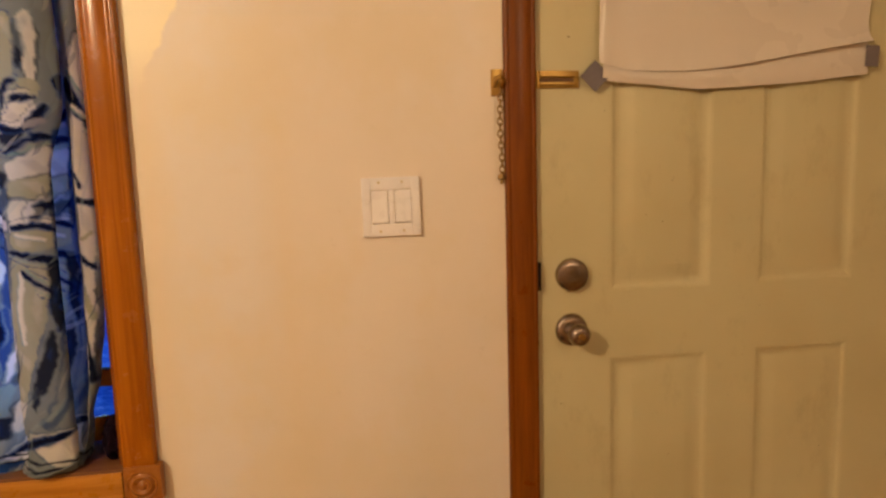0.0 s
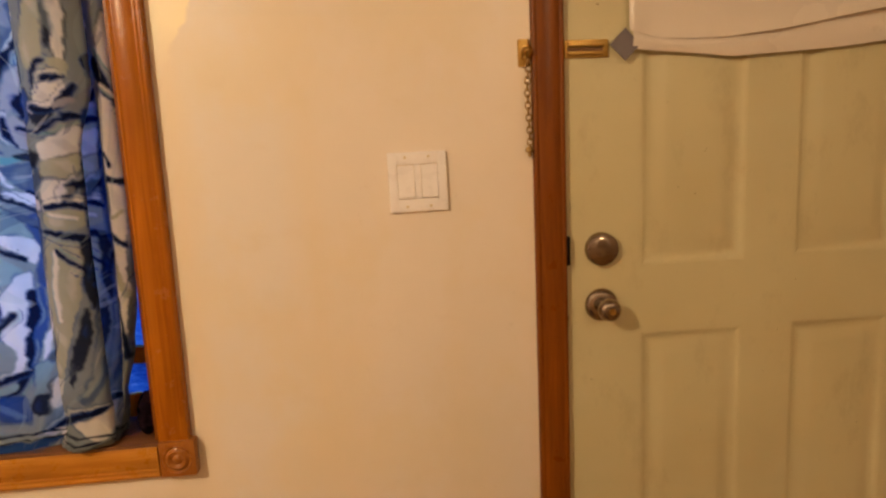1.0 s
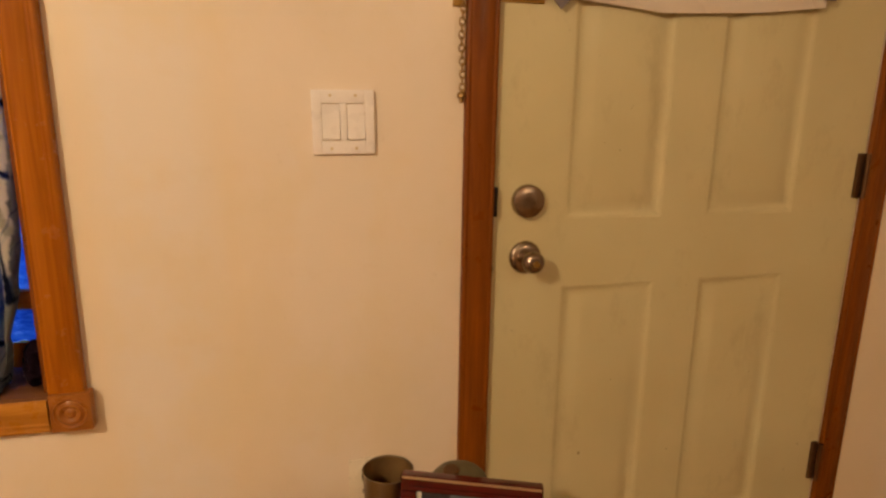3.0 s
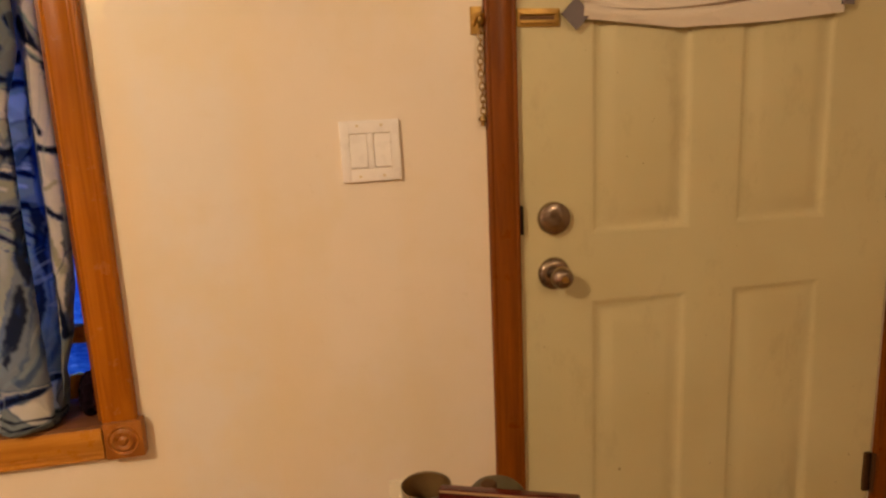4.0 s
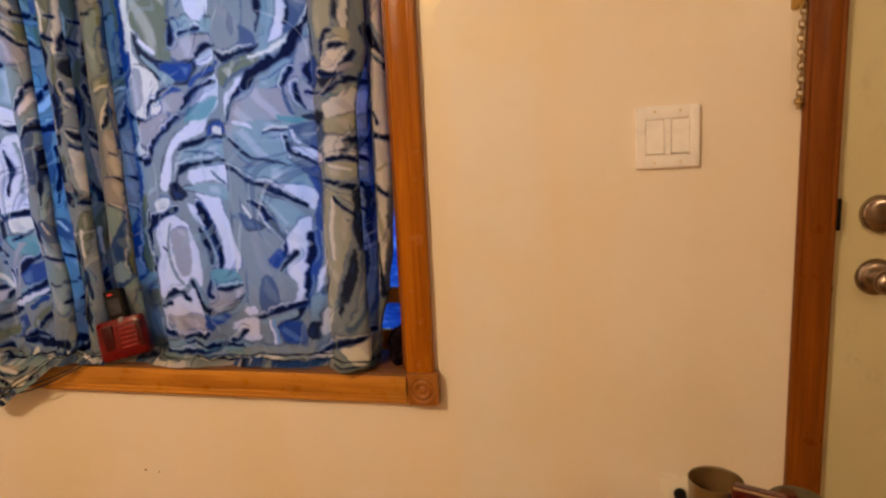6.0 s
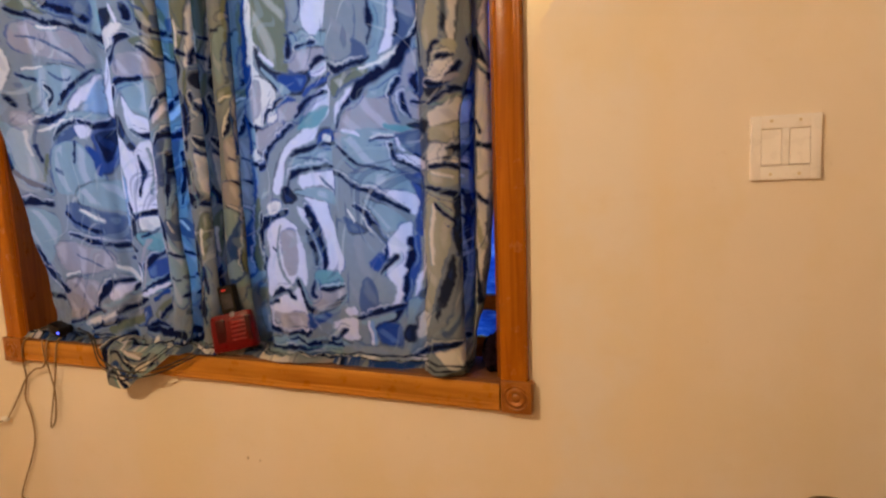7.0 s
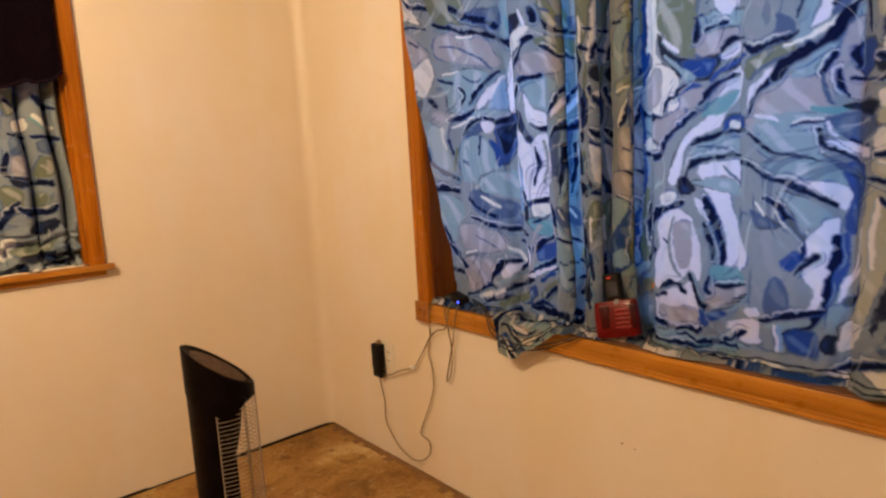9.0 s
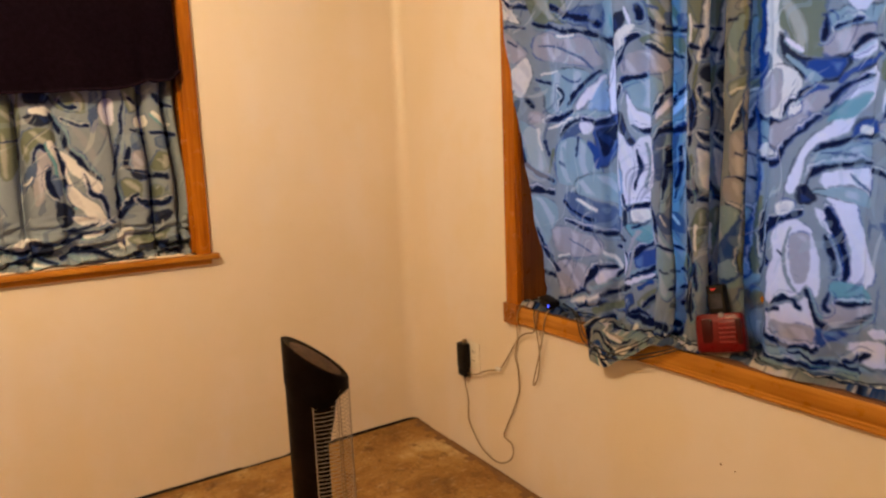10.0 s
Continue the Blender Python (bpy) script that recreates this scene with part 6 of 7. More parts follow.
def cloth_sheet(name, plan, path_fn, rows, label, cat, material, group="", design=None, top=1.5, step=0.0, across=0, sill=0.78):
    """A cloth from a plan line of folds; path_fn(t, u, x, y, s) gives each row's place."""
    us = [k / (len(plan) - 1) for k in range(len(plan))]
    length = [0.0]
    for a, b in zip(plan, plan[1:]):
        length.append(length[-1] + (b - a).length)
    if step:
        fine, fu, fl = [], [], []
        n = int(length[-1] / step)
        k = 0
        for q in range(n + 1):
            d = length[-1] * q / n
            while k < len(plan) - 2 and length[k + 1] < d:
                k += 1
            f = (d - length[k]) / max(length[k + 1] - length[k], 1e-9)
            fine.append(plan[k].lerp(plan[k + 1], f))
            fu.append(us[k] + (us[k + 1] - us[k]) * f)
            fl.append(d)
        plan, us, length = fine, fu, fl
    verts, uvs = [], []
    for p, u, s in zip(plan, us, length):
        for i in range(rows):
            co, v = path_fn(i / (rows - 1), u, p.x, p.y, s)
            verts.append(co)
            uvs.append((s, v))
    faces = [(j * rows + i, (j + 1) * rows + i, (j + 1) * rows + i + 1, j * rows + i + 1) for j in range(len(plan) - 1) for i in range(rows - 1)]
    me = bpy.data.meshes.new(name)
    me.from_pydata(verts, [], faces)
    me.materials.append(material)
    layer = me.uv_layers.new(name="UVMap")
    loop_vert = np.zeros(len(me.loops), dtype=np.int32)
    me.loops.foreach_get("vertex_index", loop_vert)
    uv = np.array(uvs)
    layer.data.foreach_set("uv", uv[loop_vert].astype(np.float32).ravel())
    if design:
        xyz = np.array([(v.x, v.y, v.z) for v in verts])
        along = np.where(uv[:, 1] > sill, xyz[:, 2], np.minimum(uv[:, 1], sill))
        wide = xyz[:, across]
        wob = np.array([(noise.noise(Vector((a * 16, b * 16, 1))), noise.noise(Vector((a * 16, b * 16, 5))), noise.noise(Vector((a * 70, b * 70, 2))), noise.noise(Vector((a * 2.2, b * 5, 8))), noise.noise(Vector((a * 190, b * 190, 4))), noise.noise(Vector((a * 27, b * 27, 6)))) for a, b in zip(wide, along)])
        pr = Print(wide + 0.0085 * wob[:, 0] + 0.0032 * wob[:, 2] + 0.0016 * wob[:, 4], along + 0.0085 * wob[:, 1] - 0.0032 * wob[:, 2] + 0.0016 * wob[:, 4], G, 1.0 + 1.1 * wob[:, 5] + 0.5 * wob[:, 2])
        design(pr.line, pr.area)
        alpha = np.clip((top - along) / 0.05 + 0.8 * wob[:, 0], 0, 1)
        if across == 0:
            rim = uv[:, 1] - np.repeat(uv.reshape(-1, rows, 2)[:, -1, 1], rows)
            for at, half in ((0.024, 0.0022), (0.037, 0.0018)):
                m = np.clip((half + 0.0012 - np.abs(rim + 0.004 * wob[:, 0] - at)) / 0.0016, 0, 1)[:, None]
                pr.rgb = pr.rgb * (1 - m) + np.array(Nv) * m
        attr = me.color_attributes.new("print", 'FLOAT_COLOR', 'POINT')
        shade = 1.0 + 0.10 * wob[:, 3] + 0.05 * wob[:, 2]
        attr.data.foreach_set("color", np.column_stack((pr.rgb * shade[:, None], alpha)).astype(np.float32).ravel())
    for p in me.polygons:
        p.use_smooth = True
    return tagged(new(name, me), label, cat, group)


def smooth01(t):
    t = max(0.0, min(1.0, t))
    return t * t * (3 - 2 * t)


def interp(v, table):
    for (a, x), (b, y) in zip(table, table[1:]):
        if v <= b:
            t = smooth01((v - a) / (b - a)) if v > a else 0
            return x + (y - x) * t
    return table[-1][1]


SILLZ = 0.7205


def drop_path(t, x, y, s, ztop, puddle, end_drop, seed, lean):
    """Down from ztop to the sill, forward along it, and, where end_drop > 0, over its edge."""
    bend = 0.032
    down = ztop - (SILLZ + bend)
    front = max(y - puddle, N - 0.034)
    flat = max(0.0, (y - bend) - front)
    arc = bend * math.pi / 2
    total = down + arc + flat + end_drop
    d = t ** 0.86 * total
    v = ztop - d
    if d < down:
        z, yy = ztop - d, y
    elif d < down + arc:
        a = (d - down) / bend
        z, yy = SILLZ + bend - bend * math.sin(a), y - bend * (1 - math.cos(a))
    elif d < down + arc + flat:
        z, yy = SILLZ, y - bend - (d - down - arc)
    else:
        e = d - down - arc - flat
        r = 0.012
        a = min(e / r, math.pi / 2)
        yy = front - r * math.sin(a) - 0.02 * smooth01(e / 0.1)
        z = SILLZ - r * (1 - math.cos(a)) - max(0.0, e - r * math.pi / 2)
    near = smooth01((SILLZ + 0.24 - z) / 0.20)
    n1 = noise.noise(Vector((s * 17, v * 15, seed)))
    n2 = noise.noise(Vector((s * 34, v * 30, seed + 9)))
    if z > SILLZ + 0.002:
        yy += near * (0.022 * n1 - 0.010 * abs(n2)) - 0.004 * near
        z += near * 0.006 * n2
    elif d < down + arc + flat:
        z += 0.003 + 0.018 * abs(n1) + 0.009 * abs(n2)
    else:
        yy -= 0.008 + 0.012 * abs(n1)
    yy += lean
    return yy, max(z, SILLZ + 0.002) if d < down + arc + flat else z, v


def main_curtains():
    right = [(-1.325, 1.385), (-1.275, 1.388), (-1.258, 1.350), (-1.225, 1.330), (-1.192, 1.335), (-1.188, 1.352), (-1.232, 1.362), (-1.232, 1.378), (-1.180, 1.392), (-1.155, 1.376),
             (-1.125, 1.343), (-1.06, 1.336), (-0.985, 1.342), (-0.925, 1.356), (-0.905, 1.338), (-0.83, 1.326), (-0.74, 1.332), (-0.688, 1.352), (-0.668, 1.318), (-0.640, 1.290), (-0.600, 1.286),
             (-0.574, 1.302), (-0.582, 1.324), (-0.632, 1.330), (-0.640, 1.350), (-0.598, 1.366), (-0.568, 1.376), (-0.553, 1.350), (-0.535, 1.328), (-0.516, 1.334), (-0.512, 1.356), (-0.535, 1.372), (-0.552, 1.384)]
    plan = spline([(x, y, 0) for x, y in right], 6)

    pull = [(0.70, 0.066), (0.74, 0.062), (0.80, 0.046), (0.91, 0.024), (1.00, 0.012), (1.14, 0.0)]

    def path(t, u, x, y, s):
        front = N - 0.018 + 0.030 * smooth01((x + 1.10) / 0.5)
        puddle = y - front + 0.010 * noise.noise(Vector((s * 6, 1.5, 0))) + 0.006 * math.sin(s * 19)
        yy, z, v = drop_path(t, x, y, s, 2.045, puddle, 0.0, 3.0, 0.0)
        k = smooth01((z - 0.75) / 0.6)
        # folds sway and open a little downwards
        xx = x + 0.010 * noise.noise(Vector((s * 4, z * 1.6, 7))) * (1.2 - k) + 0.004 * noise.noise(Vector((s * 12, z * 5, 3)))
        yy += 0.006 * noise.noise(Vector((s * 26, z * 1.3, 45))) + 0.008 * noise.noise(Vector((s * 7, z * 2.4, 5))) + 0.004 * noise.noise(Vector((s * 20, z * 9, 1)))
        xx -= interp(z, pull) * smooth01((u - 0.80) / 0.14)
        # higher up the front fold widens and closes the slit beside it
        xx += 0.030 * smooth01((z - 1.29) / 0.14) * smooth01((u - 0.57) / 0.06) * (1 - smooth01((u - 0.70) / 0.03))
        yy += 0.022 * math.exp(-((xx + 1.205) / 0.075) ** 2) * (1 - smooth01((z - 0.80) / 0.16))
        return Vector((min(max(xx, WX0 + 0.016), WX1 - 0.018), min(max(yy, N - 0.05), N + 0.112), z)), v

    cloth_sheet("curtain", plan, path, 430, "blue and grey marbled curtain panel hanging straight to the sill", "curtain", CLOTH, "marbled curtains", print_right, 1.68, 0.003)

    left = [(-2.165, 1.408), (-2.120, 1.400), (-2.075, 1.375), (-2.050, 1.332), (-2.030, 1.322), (-1.97, 1.326), (-1.90, 1.342), (-1.865, 1.330), (-1.79, 1.322), (-1.715, 1.342), (-1.690, 1.368), (-1.660, 1.372), (-1.635, 1.345), (-1.60, 1.325),
            (-1.54, 1.318), (-1.495, 1.338), (-1.475, 1.320), (-1.435, 1.306), (-1.405, 1.312), (-1.405, 1.330), (-1.440, 1.342), (-1.432, 1.360), (-1.380, 1.364), (-1.362, 1.340), (-1.335, 1.312), (-1.295, 1.308),
            (-1.280, 1.325), (-1.318, 1.345), (-1.322, 1.366), (-1.280, 1.378), (-1.255, 1.386)]
    plan = spline([(x, y, 0) for x, y in left], 6)
    edge = [(0.70, -1.885), (0.80, -1.890), (0.87, -1.903), (1.05, -1.945), (1.27, -1.965), (1.48, -1.985), (1.70, -2.014), (2.1, -2.06)]
    forth = [(0.87, 0.0), (1.05, 0.016), (1.27, 0.038), (1.48, 0.062), (1.70, 0.078), (2.1, 0.095)]
    xr = -1.255

    def path2(t, u, x, y, s):
        ref = (x - xr) / (-2.05 - xr)
        foot = xr + ref * (interp(SILLZ, edge) - xr)
        tail = smooth01((foot + 1.650) / 0.045) * (1 - smooth01((foot + 1.555) / 0.20))
        puddle = y - (N - 0.014) + 0.010 * noise.noise(Vector((s * 6, 4.5, 0))) + 0.10 * smooth01(tail * 6)
        hang = 0.112 * tail * (1 + 0.05 * math.sin(foot * 60))
        yy, z, v = drop_path(t, x, y, s, 2.045, puddle, hang, 11.0, 0.0)
        xx = xr + ref * (interp(z, edge) - xr)
        k = smooth01((z - 0.75) / 0.6)
        xx += 0.012 * noise.noise(Vector((s * 4, z * 1.8, 17))) * (1.15 - k) + 0.005 * noise.noise(Vector((s * 12, z * 5, 13)))
        yy += 0.007 * noise.noise(Vector((s * 26, z * 1.3, 55))) + 0.009 * noise.noise(Vector((s * 7, z * 2.4, 15))) + 0.005 * noise.noise(Vector((s * 20, z * 9, 11)))
        if z > SILLZ + 0.05:
            # the outer edge comes forward in front of the casing higher up
            yy -= interp(z, forth) * smooth01((ref - 0.70) / 0.25) * smooth01((u - 0.04) / 0.06)
            yy = max(yy, N - 0.09)
            if xx < WX0 + 0.012 and yy > N - 0.026:
                if z > 1.38 and u > 0.085:
                    yy = N - 0.026
                else:
                    xx = WX0 + 0.014
        if z < SILLZ and hang > 0:
            f = smooth01((SILLZ - z) / 0.12)
            xx = xx + (-1.565 - xx) * 0.10 * f
            yy = N - 0.052 - 0.012 * f - 0.006 * math.sin(foot * 55 + 1) * f - 0.05 * (y - 1.34) * f
        return Vector((min(xx, WX1 - 0.02), min(yy, N + 0.112), z)), v

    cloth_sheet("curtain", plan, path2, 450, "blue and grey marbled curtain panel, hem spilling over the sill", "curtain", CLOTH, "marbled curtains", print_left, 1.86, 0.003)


def side_curtain():
    # broad fronts between narrow deep creases
    folds = [(0.353, 0.070), (0.342, 0.022), (0.326, 0.030), (0.314, 0.088), (0.302, 0.030), (0.284, 0.012), (0.246, 0.018), (0.232, 0.040), (0.224, 0.092), (0.213, 0.036), (0.188, 0.018),
             (0.134, 0.026), (0.120, 0.062), (0.107, 0.030), (0.048, 0.012), (-0.022, 0.022), (-0.050, 0.046), (-0.072, 0.020), (-0.120, 0.012), (-0.156, 0.030), (-0.172, 0.088), (-0.186, 0.030), (-0.232, 0.014)]
    pts = [(y, W - d) for y, d in folds]
    y = -0.27
    i = 0
    random.seed(21)
    while y > SY0 + 0.03:
        pts.append((y, (W - 0.014 if i % 2 else W - 0.070) + random.uniform(-0.010, 0.008)))
        y -= random.uniform(0.030, 0.078)
        i += 1
    plan = spline([(a, b, 0) for a, b in pts], 6)

    def path(t, u, yv, xv, s):
        z = 1.95 - 1.028 * t
        near = smooth01((1.13 - z) / 0.17)
        n1 = noise.noise(Vector((s * 9, z * 26, 31)))
        n2 = noise.noise(Vector((s * 30, z * 40, 35)))
        xx = xv * (1 - near * 0.5) + (W - 0.03) * near * 0.5
        xx += 0.014 * noise.noise(Vector((s * 6, z * 3, 33))) + near * (0.036 * n1 + 0.020 * n2 + 0.020 * math.sin(z * 130 + s * 14 + 5 * n1) + 0.012)
        yy = yv + 0.02 * noise.noise(Vector((s * 4, z * 3, 37)))
        z2 = z + near * 0.012 * n2
        return Vector((min(max(xx, W - 0.098), W + 0.022), min(yy, SY1 - 0.004), max(z2, 0.9225))), z * 1.0 - near * 0.22 + near * 0.10 * n1

    cloth_sheet("curtain", plan, path, 330, "grey and navy marbled curtain bunched on the side sill", "curtain", CLOTH_SIDE, "marbled curtains", print_side, 1.80, 0.0035, 1, 0.0)


def hung_shirt():
    """Dark garment thrown over the top of the side window, hanging in front of the curtain."""
    cols, rows = 60, 34
    bm = bmesh.new()
    hem = spline([(0.352, 0, 1.60), (0.318, 0, 1.568), (0.300, 0, 1.566), (0.268, 0, 1.560), (0.245, 0, 1.566), (0.215, 0, 1.552), (0.16, 0, 1.536), (0.08, 0, 1.528), (-0.05, 0, 1.518), (-0.2, 0, 1.508), (-0.42, 0, 1.512), (-0.60, 0, 1.53)], 8)
    grid = []
    for j in range(cols):
        f = j / (cols - 1) * (len(hem) - 1)
        i0 = min(int(f), len(hem) - 2)
        h = hem[i0].lerp(hem[i0 + 1], f - i0)
        col = []
        for i in range(rows):
            t = i / (rows - 1)
            z = 2.04 + (h.z - 2.04) * t
            yy = h.x - 0.006 * (1 - t)
            xx = W + 0.045 + 0.010 * math.sin(yy * 42 + 0.6 * math.sin(z * 5)) * t + 0.010 * noise.noise(Vector((yy * 9, z * 4, 2)))
            col.append(bm.verts.new((xx, yy, z)))
        grid.append(col)
    for j in range(cols - 1):
        for i in range(rows - 1):
            bm.faces.new((grid[j][i], grid[j + 1][i], grid[j + 1][i + 1], grid[j][i + 1]))
    bmesh.ops.solidify(bm, geom=bm.faces[:], thickness=0.005)
    g = thing("dark_garment", (W + 0.045, -0.12, 1.51), "black knitted garment hung over the side window", "garment")
    part("body", bm, SHIRT, g, smooth=70)
    rim = [Vector((W + 0.0475 + 0.010 * math.sin(h.x * 42 + 0.6 * math.sin(h.z * 5)) + 0.010 * noise.noise(Vector((h.x * 9, h.z * 4, 2))), h.x, h.z + 0.002)) for h in hem]
    part("hem", tube(rim, 0.0055, 8), SHIRT, g, "thick ribbed hem", 60)
    b = tube([(W + 0.045, SY0 - 0.05, 2.043), (W + 0.045, SY1 + 0.05, 2.043)], 0.008, 12)
    for y in (SY0 - 0.03, SY1 + 0.03):
        tube([(W - 0.002, y, 2.043), (W + 0.045, y, 2.043)], 0.006, 10, bm=b)
    solid("curtain_rod", b, BRONZE, "thin dark rod above the side window", "curtain rod", "", 60)


# ---------------------------------------------------------------- things on the sill
def red_phone():
    p = thing("cordless_phone", (-1.20, N + 0.02, SILLZ + 0.006), "red cordless phone base with dark handset on curtain hem", "phone")
    m = Matrix.Translation((-1.205, N - 0.001, SILLZ + 0.012)) @ pose(0, 0, 0, -10, -12, 14) @ Matrix.Scale(0.93, 4)
    b = bmesh.new()
    # wedge body: narrow at the top, swollen towards the foot
    prof = [(0.0, 0.060, 0.020), (0.006, 0.066, 0.024), (0.030, 0.066, 0.024), (0.070, 0.065, 0.020), (0.098, 0.063, 0.017), (0.105, 0.058, 0.013)]
    rings = []
    for z, hx, hy in prof:
        ring = []
        for k in range(28):
            a = 2 * math.pi * k / 28
            ca, sa = math.cos(a), math.sin(a)
            ring.append(b.verts.new((hx * math.copysign(abs(ca) ** 0.45, ca), hy * math.copysign(abs(sa) ** 0.45, sa), z)))
        rings.append(ring)
    for a, c in zip(rings, rings[1:]):
        for k in range(28):
            b.faces.new((a[k], a[(k + 1) % 28], c[(k + 1) % 28], c[k]))
    b.faces.new(rings[0]), b.faces.new(rings[-1])
    base = part("base", moved(b, m), RED, p, "red plastic base", 40)
    for i in range(6):
        z = 0.026 + i * 0.0125
        part("ridge", moved(box(0.002, 0.044, -0.0262 + i * 0.0012, -0.0180 + i * 0.0010, z, z + 0.0042, 0.001), m), REDLINE, base)
    # two darker red blocks imitate the shading at both sides of the base
    part("recess", moved(box(-0.044, -0.014, -0.0246, -0.010, 0.024, 0.092, 0.006), m), SHADED_RED, base, "darker red block standing in for side shading")
    part("recess", moved(box(0.047, 0.061, -0.0225, -0.004, 0.020, 0.090, 0.004), m), SHADED_RED, base, "darker red block standing in for side shading")
    part("badge", moved(lathe([(0, 0.003), (0.007, 0.002), (0.009, 0)], 20, None, Matrix.Translation((0.010, -0.0145, 0.100)) @ pose(0, 0, 0, 70)), m), TAPE, base)
    hm = Matrix.Translation((-1.226, N + 0.018, SILLZ + 0.082)) @ pose(0, 0, 0, -8, -13, 12)
    h = part("handset", moved(box(-0.023, 0.023, -0.013, 0.013, -0.045, 0.098, 0.007, None, 3), hm), BLACK, p, "black handset")
    part("screen", moved(box(-0.015, 0.015, -0.0142, -0.0128, 0.035, 0.075, 0.001), hm), PHOTO, h)
    part("light", moved(box(-0.010, 0.002, -0.0145, -0.0125, 0.084, 0.088, 0.0005), hm), REDLED, h)


def sill_gadget():
    g = thing("power_adapter", (-1.850, N + 0.000, SILLZ), "black adapter with a blue light on the sill", "adapter")
    m = Matrix.Translation((-1.850, N + 0.000, SILLZ + 0.020)) @ pose(0, 0, 0, 6, 8, -14)
    part("body", moved(box(-0.036, 0.036, -0.022, 0.022, -0.004, 0.024, 0.008, None, 3), m), BLACK, g)
    part("led", moved(box(0.028, 0.034, -0.0235, -0.021, 0.008, 0.014, 0.001), m), LED, g, "lit blue led")
    b = tube(spline([(-1.96, N + 0.03, 0.724), (-1.935, N + 0.0, 0.742), (-1.90, N + 0.012, 0.752), (-1.87, N + 0.02, 0.735), (-1.845, N - 0.01, 0.728)], 6), 0.003, 8)
    part("lead", b, DARKCABLE, g)


def dark_bundle():
    """Black crumpled cloth stuffed between curtain and jamb."""
    bm = bmesh.new()
    bmesh.ops.create_icosphere(bm, subdivisions=5, radius=1)
    for v in bm.verts:
        n = v.co.normalized()
        r = 1 + 0.30 * noise.noise(n * 2.1 + Vector((3, 1, 0))) + 0.15 * noise.noise(n * 5.5) - 0.10 * abs(noise.noise(n * 10))
        v.co = Vector((n.x * 0.040 * r, n.y * 0.050 * r, max(n.z * 0.048 * r, -0.034)))
    moved(bm, Matrix.Translation((-0.512, N + 0.066, SILLZ + 0.032)))
    for v in bm.verts:
        v.co.x = min(v.co.x, WX1 - 0.014)
    solid("crumpled_cloth", bm, SHIRT, "crumpled black cloth tucked beside the window jamb", "cloth", "", 60)


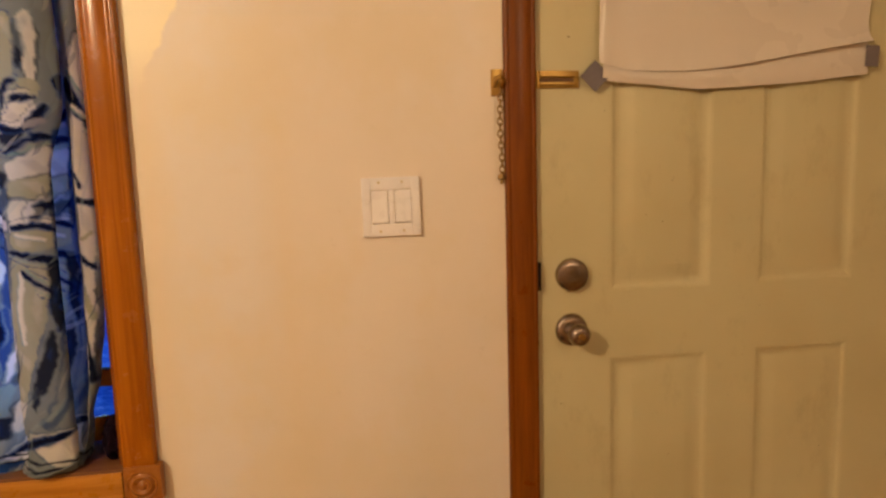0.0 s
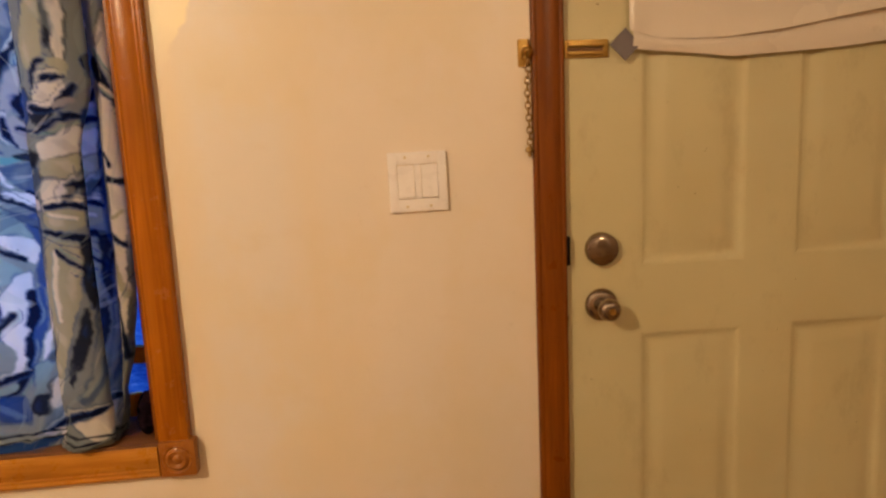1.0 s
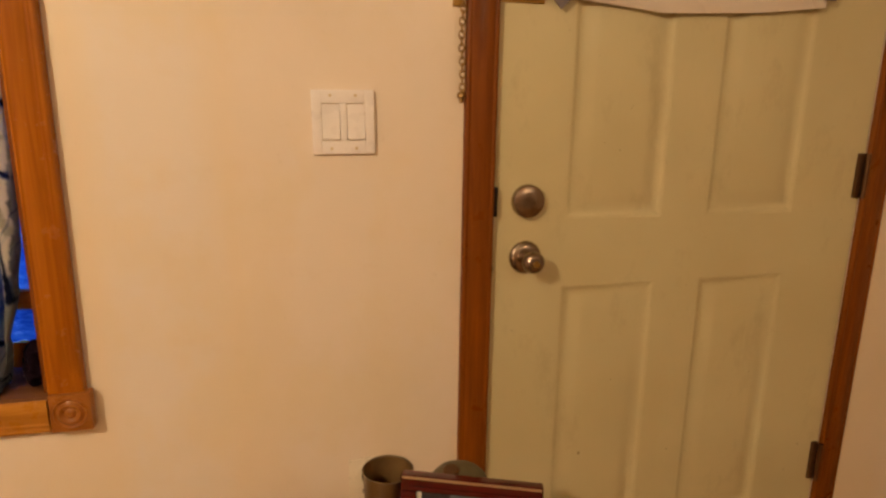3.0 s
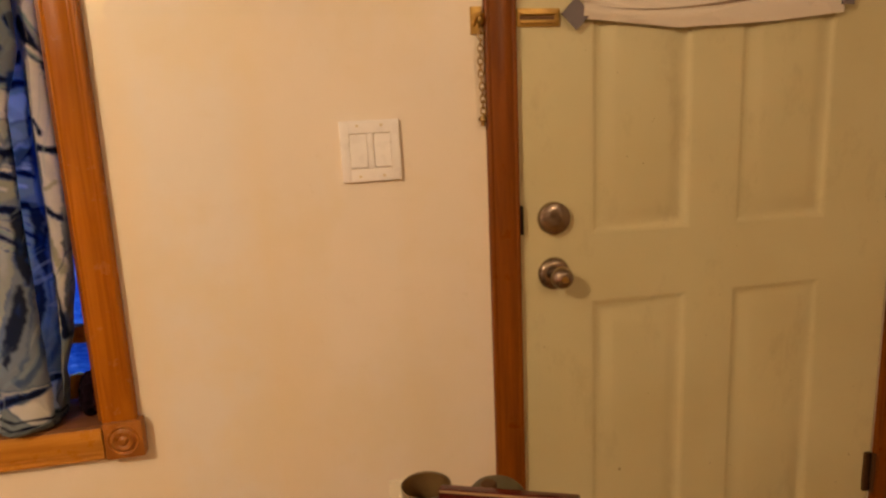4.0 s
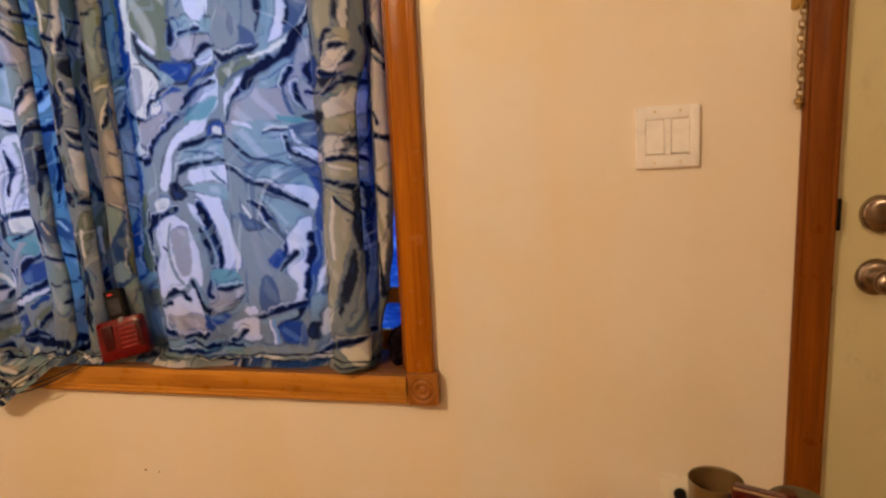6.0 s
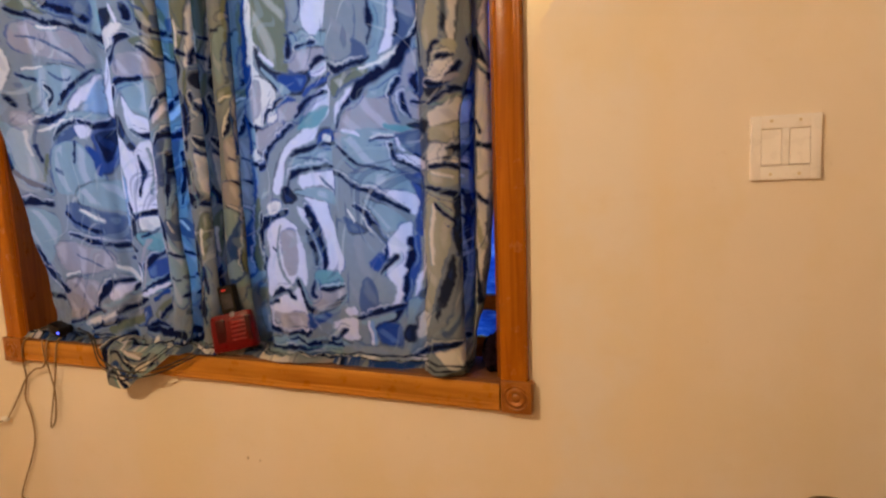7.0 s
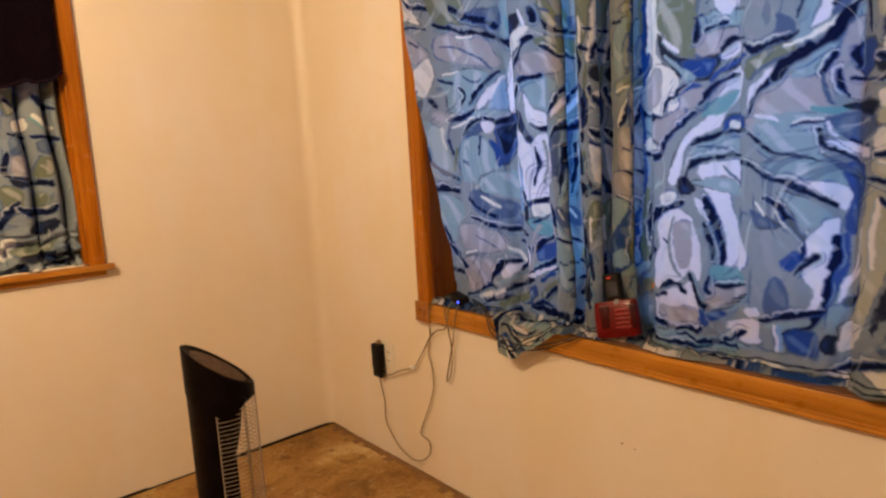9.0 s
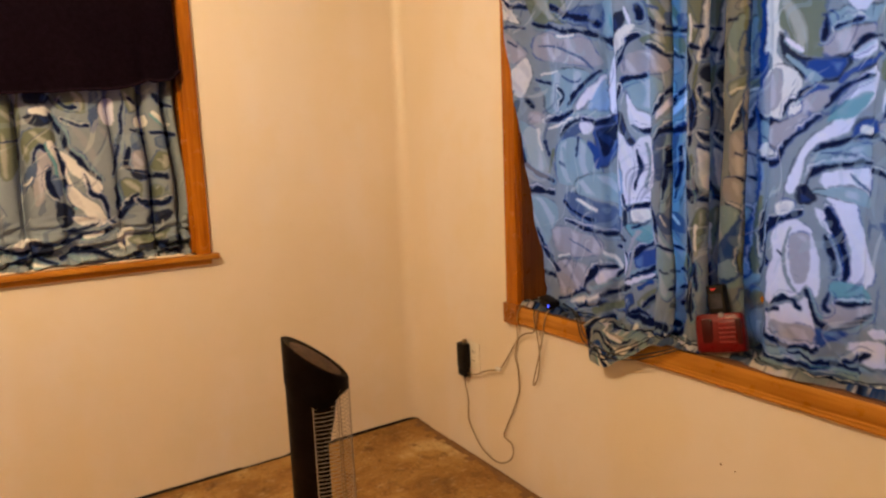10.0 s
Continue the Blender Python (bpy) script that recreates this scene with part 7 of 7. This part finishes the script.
# ---------------------------------------------------------------- tower fan
def tower_fan():
    cx, cy = -1.66, 0.384
    f = thing("tower_fan", (cx, cy, 0), "dusty black tower fan with slanted top and wire grille", "fan")
    base_m = pose(cx, cy, 0, 0, 0, -19)
    part("base", lathe([(0, 0.0), (0.150, 0.0), (0.154, 0.008), (0.148, 0.018), (0.090, 0.034), (0.060, 0.040), (0, 0.040)], 48, None, base_m), FANBODY, f)
    # shell on the side away from the grille, local x = depth, local y = towards the grille
    R = 0.073
    segs = 26

    def top_at(y):
        """Slanted top plane: high at the back, low over the grille."""
        return 0.795 - y * 0.73

    b = bmesh.new()
    angs = [radians(-196) + radians(184) * k / segs for k in range(segs + 1)]
    out_, in_ = [], []
    for a in angs:
        x, y = R * math.cos(a), R * math.sin(a)
        out_.append((b.verts.new((x, y, 0.04)), b.verts.new((x, y, top_at(y) - 0.10))))
        in_.append((b.verts.new((x * 0.93, y * 0.93, 0.04)), b.verts.new((x * 0.93, y * 0.93, top_at(y) - 0.10))))
    for k in range(segs):
        b.faces.new((out_[k][0], out_[k + 1][0], out_[k + 1][1], out_[k][1]))
        b.faces.new((in_[k + 1][0], in_[k][0], in_[k][1], in_[k + 1][1]))
        b.faces.new((out_[k][1], out_[k + 1][1], in_[k + 1][1], in_[k][1]))
    for k in (0, segs):
        b.faces.new((out_[k][0], out_[k][1], in_[k][1], in_[k][0]))
    part("shell", moved(b, base_m), FANBODY, f)
    # inner dark spine that holds the impeller bearings
    part("spine", moved(box(-0.052, 0.048, -0.058, -0.034, 0.04, 0.70, 0.008), base_m), FANBODY, f)
    part("impeller_hub", moved(lathe([(0, 0.560), (0.014, 0.562), (0.024, 0.590), (0.036, 0.640), (0.043, 0.690), (0.045, 0.730)], 28), base_m), FANBODY, f)
    # head: a full cylinder cut by the slanted plane
    b = bmesh.new()
    n = 48
    lo, hi, rim, dish = [], [], [], []
    for k in range(n):
        a = 2 * math.pi * k / n
        x, y = (R + 0.002) * math.cos(a), (R + 0.002) * math.sin(a)
        low = top_at(y) - 0.105 if y < 0.0 else top_at(y) - 0.105 + 0.080 * smooth01(y / 0.07)
        lo.append(b.verts.new((x, y, low)))
        hi.append(b.verts.new((x, y, top_at(y))))
        rim.append(b.verts.new((x * 0.95, y * 0.95, top_at(y * 0.95) + 0.003)))
        dish.append(b.verts.new((x * 0.80, y * 0.80, top_at(y * 0.80) - 0.004)))
    for k in range(n):
        j = (k + 1) % n
        b.faces.new((lo[k], lo[j], hi[j], hi[k]))
        b.faces.new((hi[k], hi[j], rim[j], rim[k]))
        b.faces.new((rim[k], rim[j], dish[j], dish[k]))
    b.faces.new(lo), b.faces.new(dish)
    head = part("head", moved(b, base_m), FANBODY, f, "black slanted head", 40)
    b = bmesh.new()
    ring = [b.verts.new((R * 0.79 * math.cos(2 * math.pi * k / n), R * 0.79 * math.sin(2 * math.pi * k / n), top_at(R * 0.79 * math.sin(2 * math.pi * k / n)) - 0.002)) for k in range(n)]
    b.faces.new(ring)
    bmesh.ops.solidify(b, geom=b.faces[:], thickness=0.002)
    part("control_face", moved(b, base_m), FANTOP, head, "dusty brown control face")
    # wire grille
    for i in range(66):
        z = 0.085 + i * 0.0100
        if z > 0.715:
            break
        pts = []
        for k in range(15):
            a = radians(-12) + radians(176) * k / 14
            pts.append((R * math.cos(a), R * 1.02 * math.sin(a), z))
        part("grille_wire", moved(tube(pts, 0.0008, 5), base_m), WIRE, f)
    for a in (-11, 40, 90, 140):
        y = R * 1.02 * math.sin(radians(a))
        part("grille_rib", moved(tube([(R * math.cos(radians(a)), y, 0.05), (R * math.cos(radians(a)), y, min(top_at(y) - 0.03, 0.735))], 0.0014, 5), base_m), WIRE, f)


# ---------------------------------------------------------------- small table by the door
TT = 0.552


def side_table():
    t = thing("side_table", (0.17, 0.93, 0), "small dark wooden side table", "table")
    part("tabletop", box(-0.04, 0.30, 0.80, 1.08, TT - 0.022, TT, 0.004), TABLE, t)
    for x in (-0.015, 0.275):
        for y in (0.825, 1.055):
            part("leg", box(x - 0.016, x + 0.016, y - 0.016, y + 0.016, 0, TT - 0.022, 0.003), TABLE, t)
    for y in (0.825, 1.055):
        part("apron", box(0.001, 0.259, y - 0.008, y + 0.008, TT - 0.075, TT - 0.022), TABLE, t)


def tumbler():
    c = thing("steel_tumbler", (0.083, 0.945, TT), "stainless steel tumbler with a yellow print, empty", "tumbler")
    m = Matrix.Translation((0.083, 0.945, TT))
    h = 0.148
    part("cup", lathe([(0, 0.0), (0.028, 0.0), (0.030, 0.003), (0.0385, h - 0.004), (0.0392, h), (0.0380, h + 0.0008), (0.0372, h - 0.002)], 48, None, m), STEEL, c, "", 40)
    part("inside", lathe([(0.0372, h - 0.002), (0.0368, h - 0.006), (0.029, 0.006), (0, 0.005)], 48, None, m), STEELIN, c, "darker brown inner wall", 40)
    b = bmesh.new()
    rows = []
    for z in (0.05, 0.118):
        r = 0.0302 + (z - 0.003) * 0.0586 + 0.0004
        rows.append([b.verts.new((r * math.cos(radians(a)), r * math.sin(radians(a)), z)) for a in range(-62, -18, 4)])
    for k in range(len(rows[0]) - 1):
        b.faces.new((rows[0][k], rows[0][k + 1], rows[1][k + 1], rows[1][k]))
    part("print", moved(b, m), YELLOW, c, "yellow printed patch")


def lidded_jar():
    c = thing("lidded_jar", (0.195, 0.945, TT), "dark olive jar with a domed lid", "jar")
    m = Matrix.Translation((0.197, 0.950, TT))
    part("jar", lathe([(0, 0), (0.040, 0), (0.042, 0.004), (0.042, 0.092), (0.040, 0.096)], 40, None, m), OLIVE, c)
    part("lid", lathe([(0.0450, 0.092), (0.0460, 0.104), (0.044, 0.114), (0.037, 0.122), (0.028, 0.1265), (0.012, 0.128), (0, 0.128)], 40, None, m), OLIVE, c)
    part("lid_knob", lathe([(0.0135, 0.1275), (0.0130, 0.131), (0.0105, 0.133), (0, 0.1335)], 24, None, Matrix.Translation((0.184, 0.950, TT))), BRONZE, c, "small dark reddish knob")


def picture_frame():
    a, b = Vector((0.090, 0.906)), Vector((0.279, 0.828))
    d = (b - a)
    yaw = math.degrees(math.atan2(d.y, d.x))
    w = d.length
    hgt = 0.166
    p = thing("picture_frame", (a.x + d.x / 2, a.y + d.y / 2, TT), "glossy mahogany picture frame leaning on the table", "picture frame")
    # local: x along the frame, z up the frame, front towards -y; leaning back
    m = Matrix.Translation(((a.x + b.x) / 2, (a.y + b.y) / 2 - 0.018, TT + 0.001)) @ pose(0, 0, 0, -9, 0, yaw)
    t = 0.024

    def rail(x0, x1, z0, z1):
        k = box(x0, x1, -0.016, 0.004, z0, z1, 0.004, None, 3)
        return moved(k, m)

    fr = part("frame", rail(-w / 2, w / 2, hgt - t, hgt), MAHOGANY, p, "dark red lacquered rails")
    part("rail", rail(-w / 2, w / 2, 0, t), MAHOGANY, p)
    part("rail", rail(-w / 2, -w / 2 + t, t, hgt - t), MAHOGANY, p)
    part("rail", rail(w / 2 - t, w / 2, t, hgt - t), MAHOGANY, p)
    k = box(-w / 2 + 0.002, w / 2 - 0.002, -0.0185, -0.0150, hgt - 0.0045, hgt - 0.0015, 0.0008)
    part("edge_line", moved(k, m), PALE_EDGE, p, "pale line along the top edge")
    k = box(-w / 2 + 0.014, w / 2 - 0.014, -0.0195, -0.0150, hgt - t + 0.004, hgt - t + 0.010, 0.002)
    part("inner_bead", moved(k, m), MAHOGANY, p)
    part("backing", moved(box(-w / 2 + 0.01, w / 2 - 0.01, 0.000, 0.004, 0.01, hgt - 0.01), m), BLACK, p)
    part("photo", moved(box(-w / 2 + t, w / 2 - t, -0.006, -0.004, t, hgt - t), m), PHOTO, p, "dark photo print")
    part("photo_mount", moved(box(-w / 2 + t, -w / 2 + t + 0.006, -0.0085, -0.0062, t, hgt - t), m), MAT_WHITE, p)
    part("photo_shape", moved(box(-0.03, 0.04, -0.0080, -0.0063, hgt - t - 0.035, hgt - t - 0.003, 0.0005), m), GREYBLUE, p)


# ---------------------------------------------------------------- scraps and marks
def litter():
    random.seed(3)
    spots = [(-2.66, 0.20, 0.030, PAPER), (-2.60, 0.305, 0.020, GREYBLUE), (-2.52, 0.27, 0.032, PAPER), (-2.57, 0.30, 0.014, PINK), (-2.34, 0.42, 0.012, PAPER), (-2.1, 0.86, 0.014, PAPER), (-2.05, 0.70, 0.010, SPECK), (-1.98, 1.02, 0.012, PAPER), (-2.45, 0.80, 0.010, SPECK), (-1.9, 0.94, 0.016, PAPER)]
    for x, y, r, mat in spots:
        bm = bmesh.new()
        n = random.randint(5, 7)
        vs = [bm.verts.new((x + r * random.uniform(0.6, 1.1) * math.cos(2 * math.pi * k / n), y + r * random.uniform(0.6, 1.1) * math.sin(2 * math.pi * k / n), 0.001 + random.uniform(0, 0.004))) for k in range(n)]
        c = bm.verts.new((x, y, 0.006))
        for k in range(n):
            bm.faces.new((vs[k], vs[(k + 1) % n], c))
        bmesh.ops.solidify(bm, geom=bm.faces[:], thickness=0.001)
        solid("floor_scrap", bm, mat, "small crumpled scrap on the bare floor", "scrap", "", None, "scraps on the floor")
    for x, z, r in ((-1.205, 0.427, 0.0032), (-1.165, 0.424, 0.002)):
        solid("nail_mark", lathe([(0, 0.0012), (r * 0.7, 0.001), (r, 0)], 10, None, Matrix.Translation((x, N, z)) @ pose(0, 0, 0, 90)), SPECK, "small dark nail mark on the wall", "mark")


shell()
window_main()
window_side()
backdrops()
front_door()
door_sheet()
chain_lock()
light_switch()
outlet(-2.300, 0.445, "wall_outlet", "ivory wall outlet below the window")
outlet(0.088, 0.448, "wall_outlet", "ivory wall outlet beside the door")
chargers()
cords()
main_curtains()
side_curtain()
hung_shirt()
red_phone()
sill_gadget()
dark_bundle()
tower_fan()
side_table()
tumbler()
lidded_jar()
picture_frame()
litter()
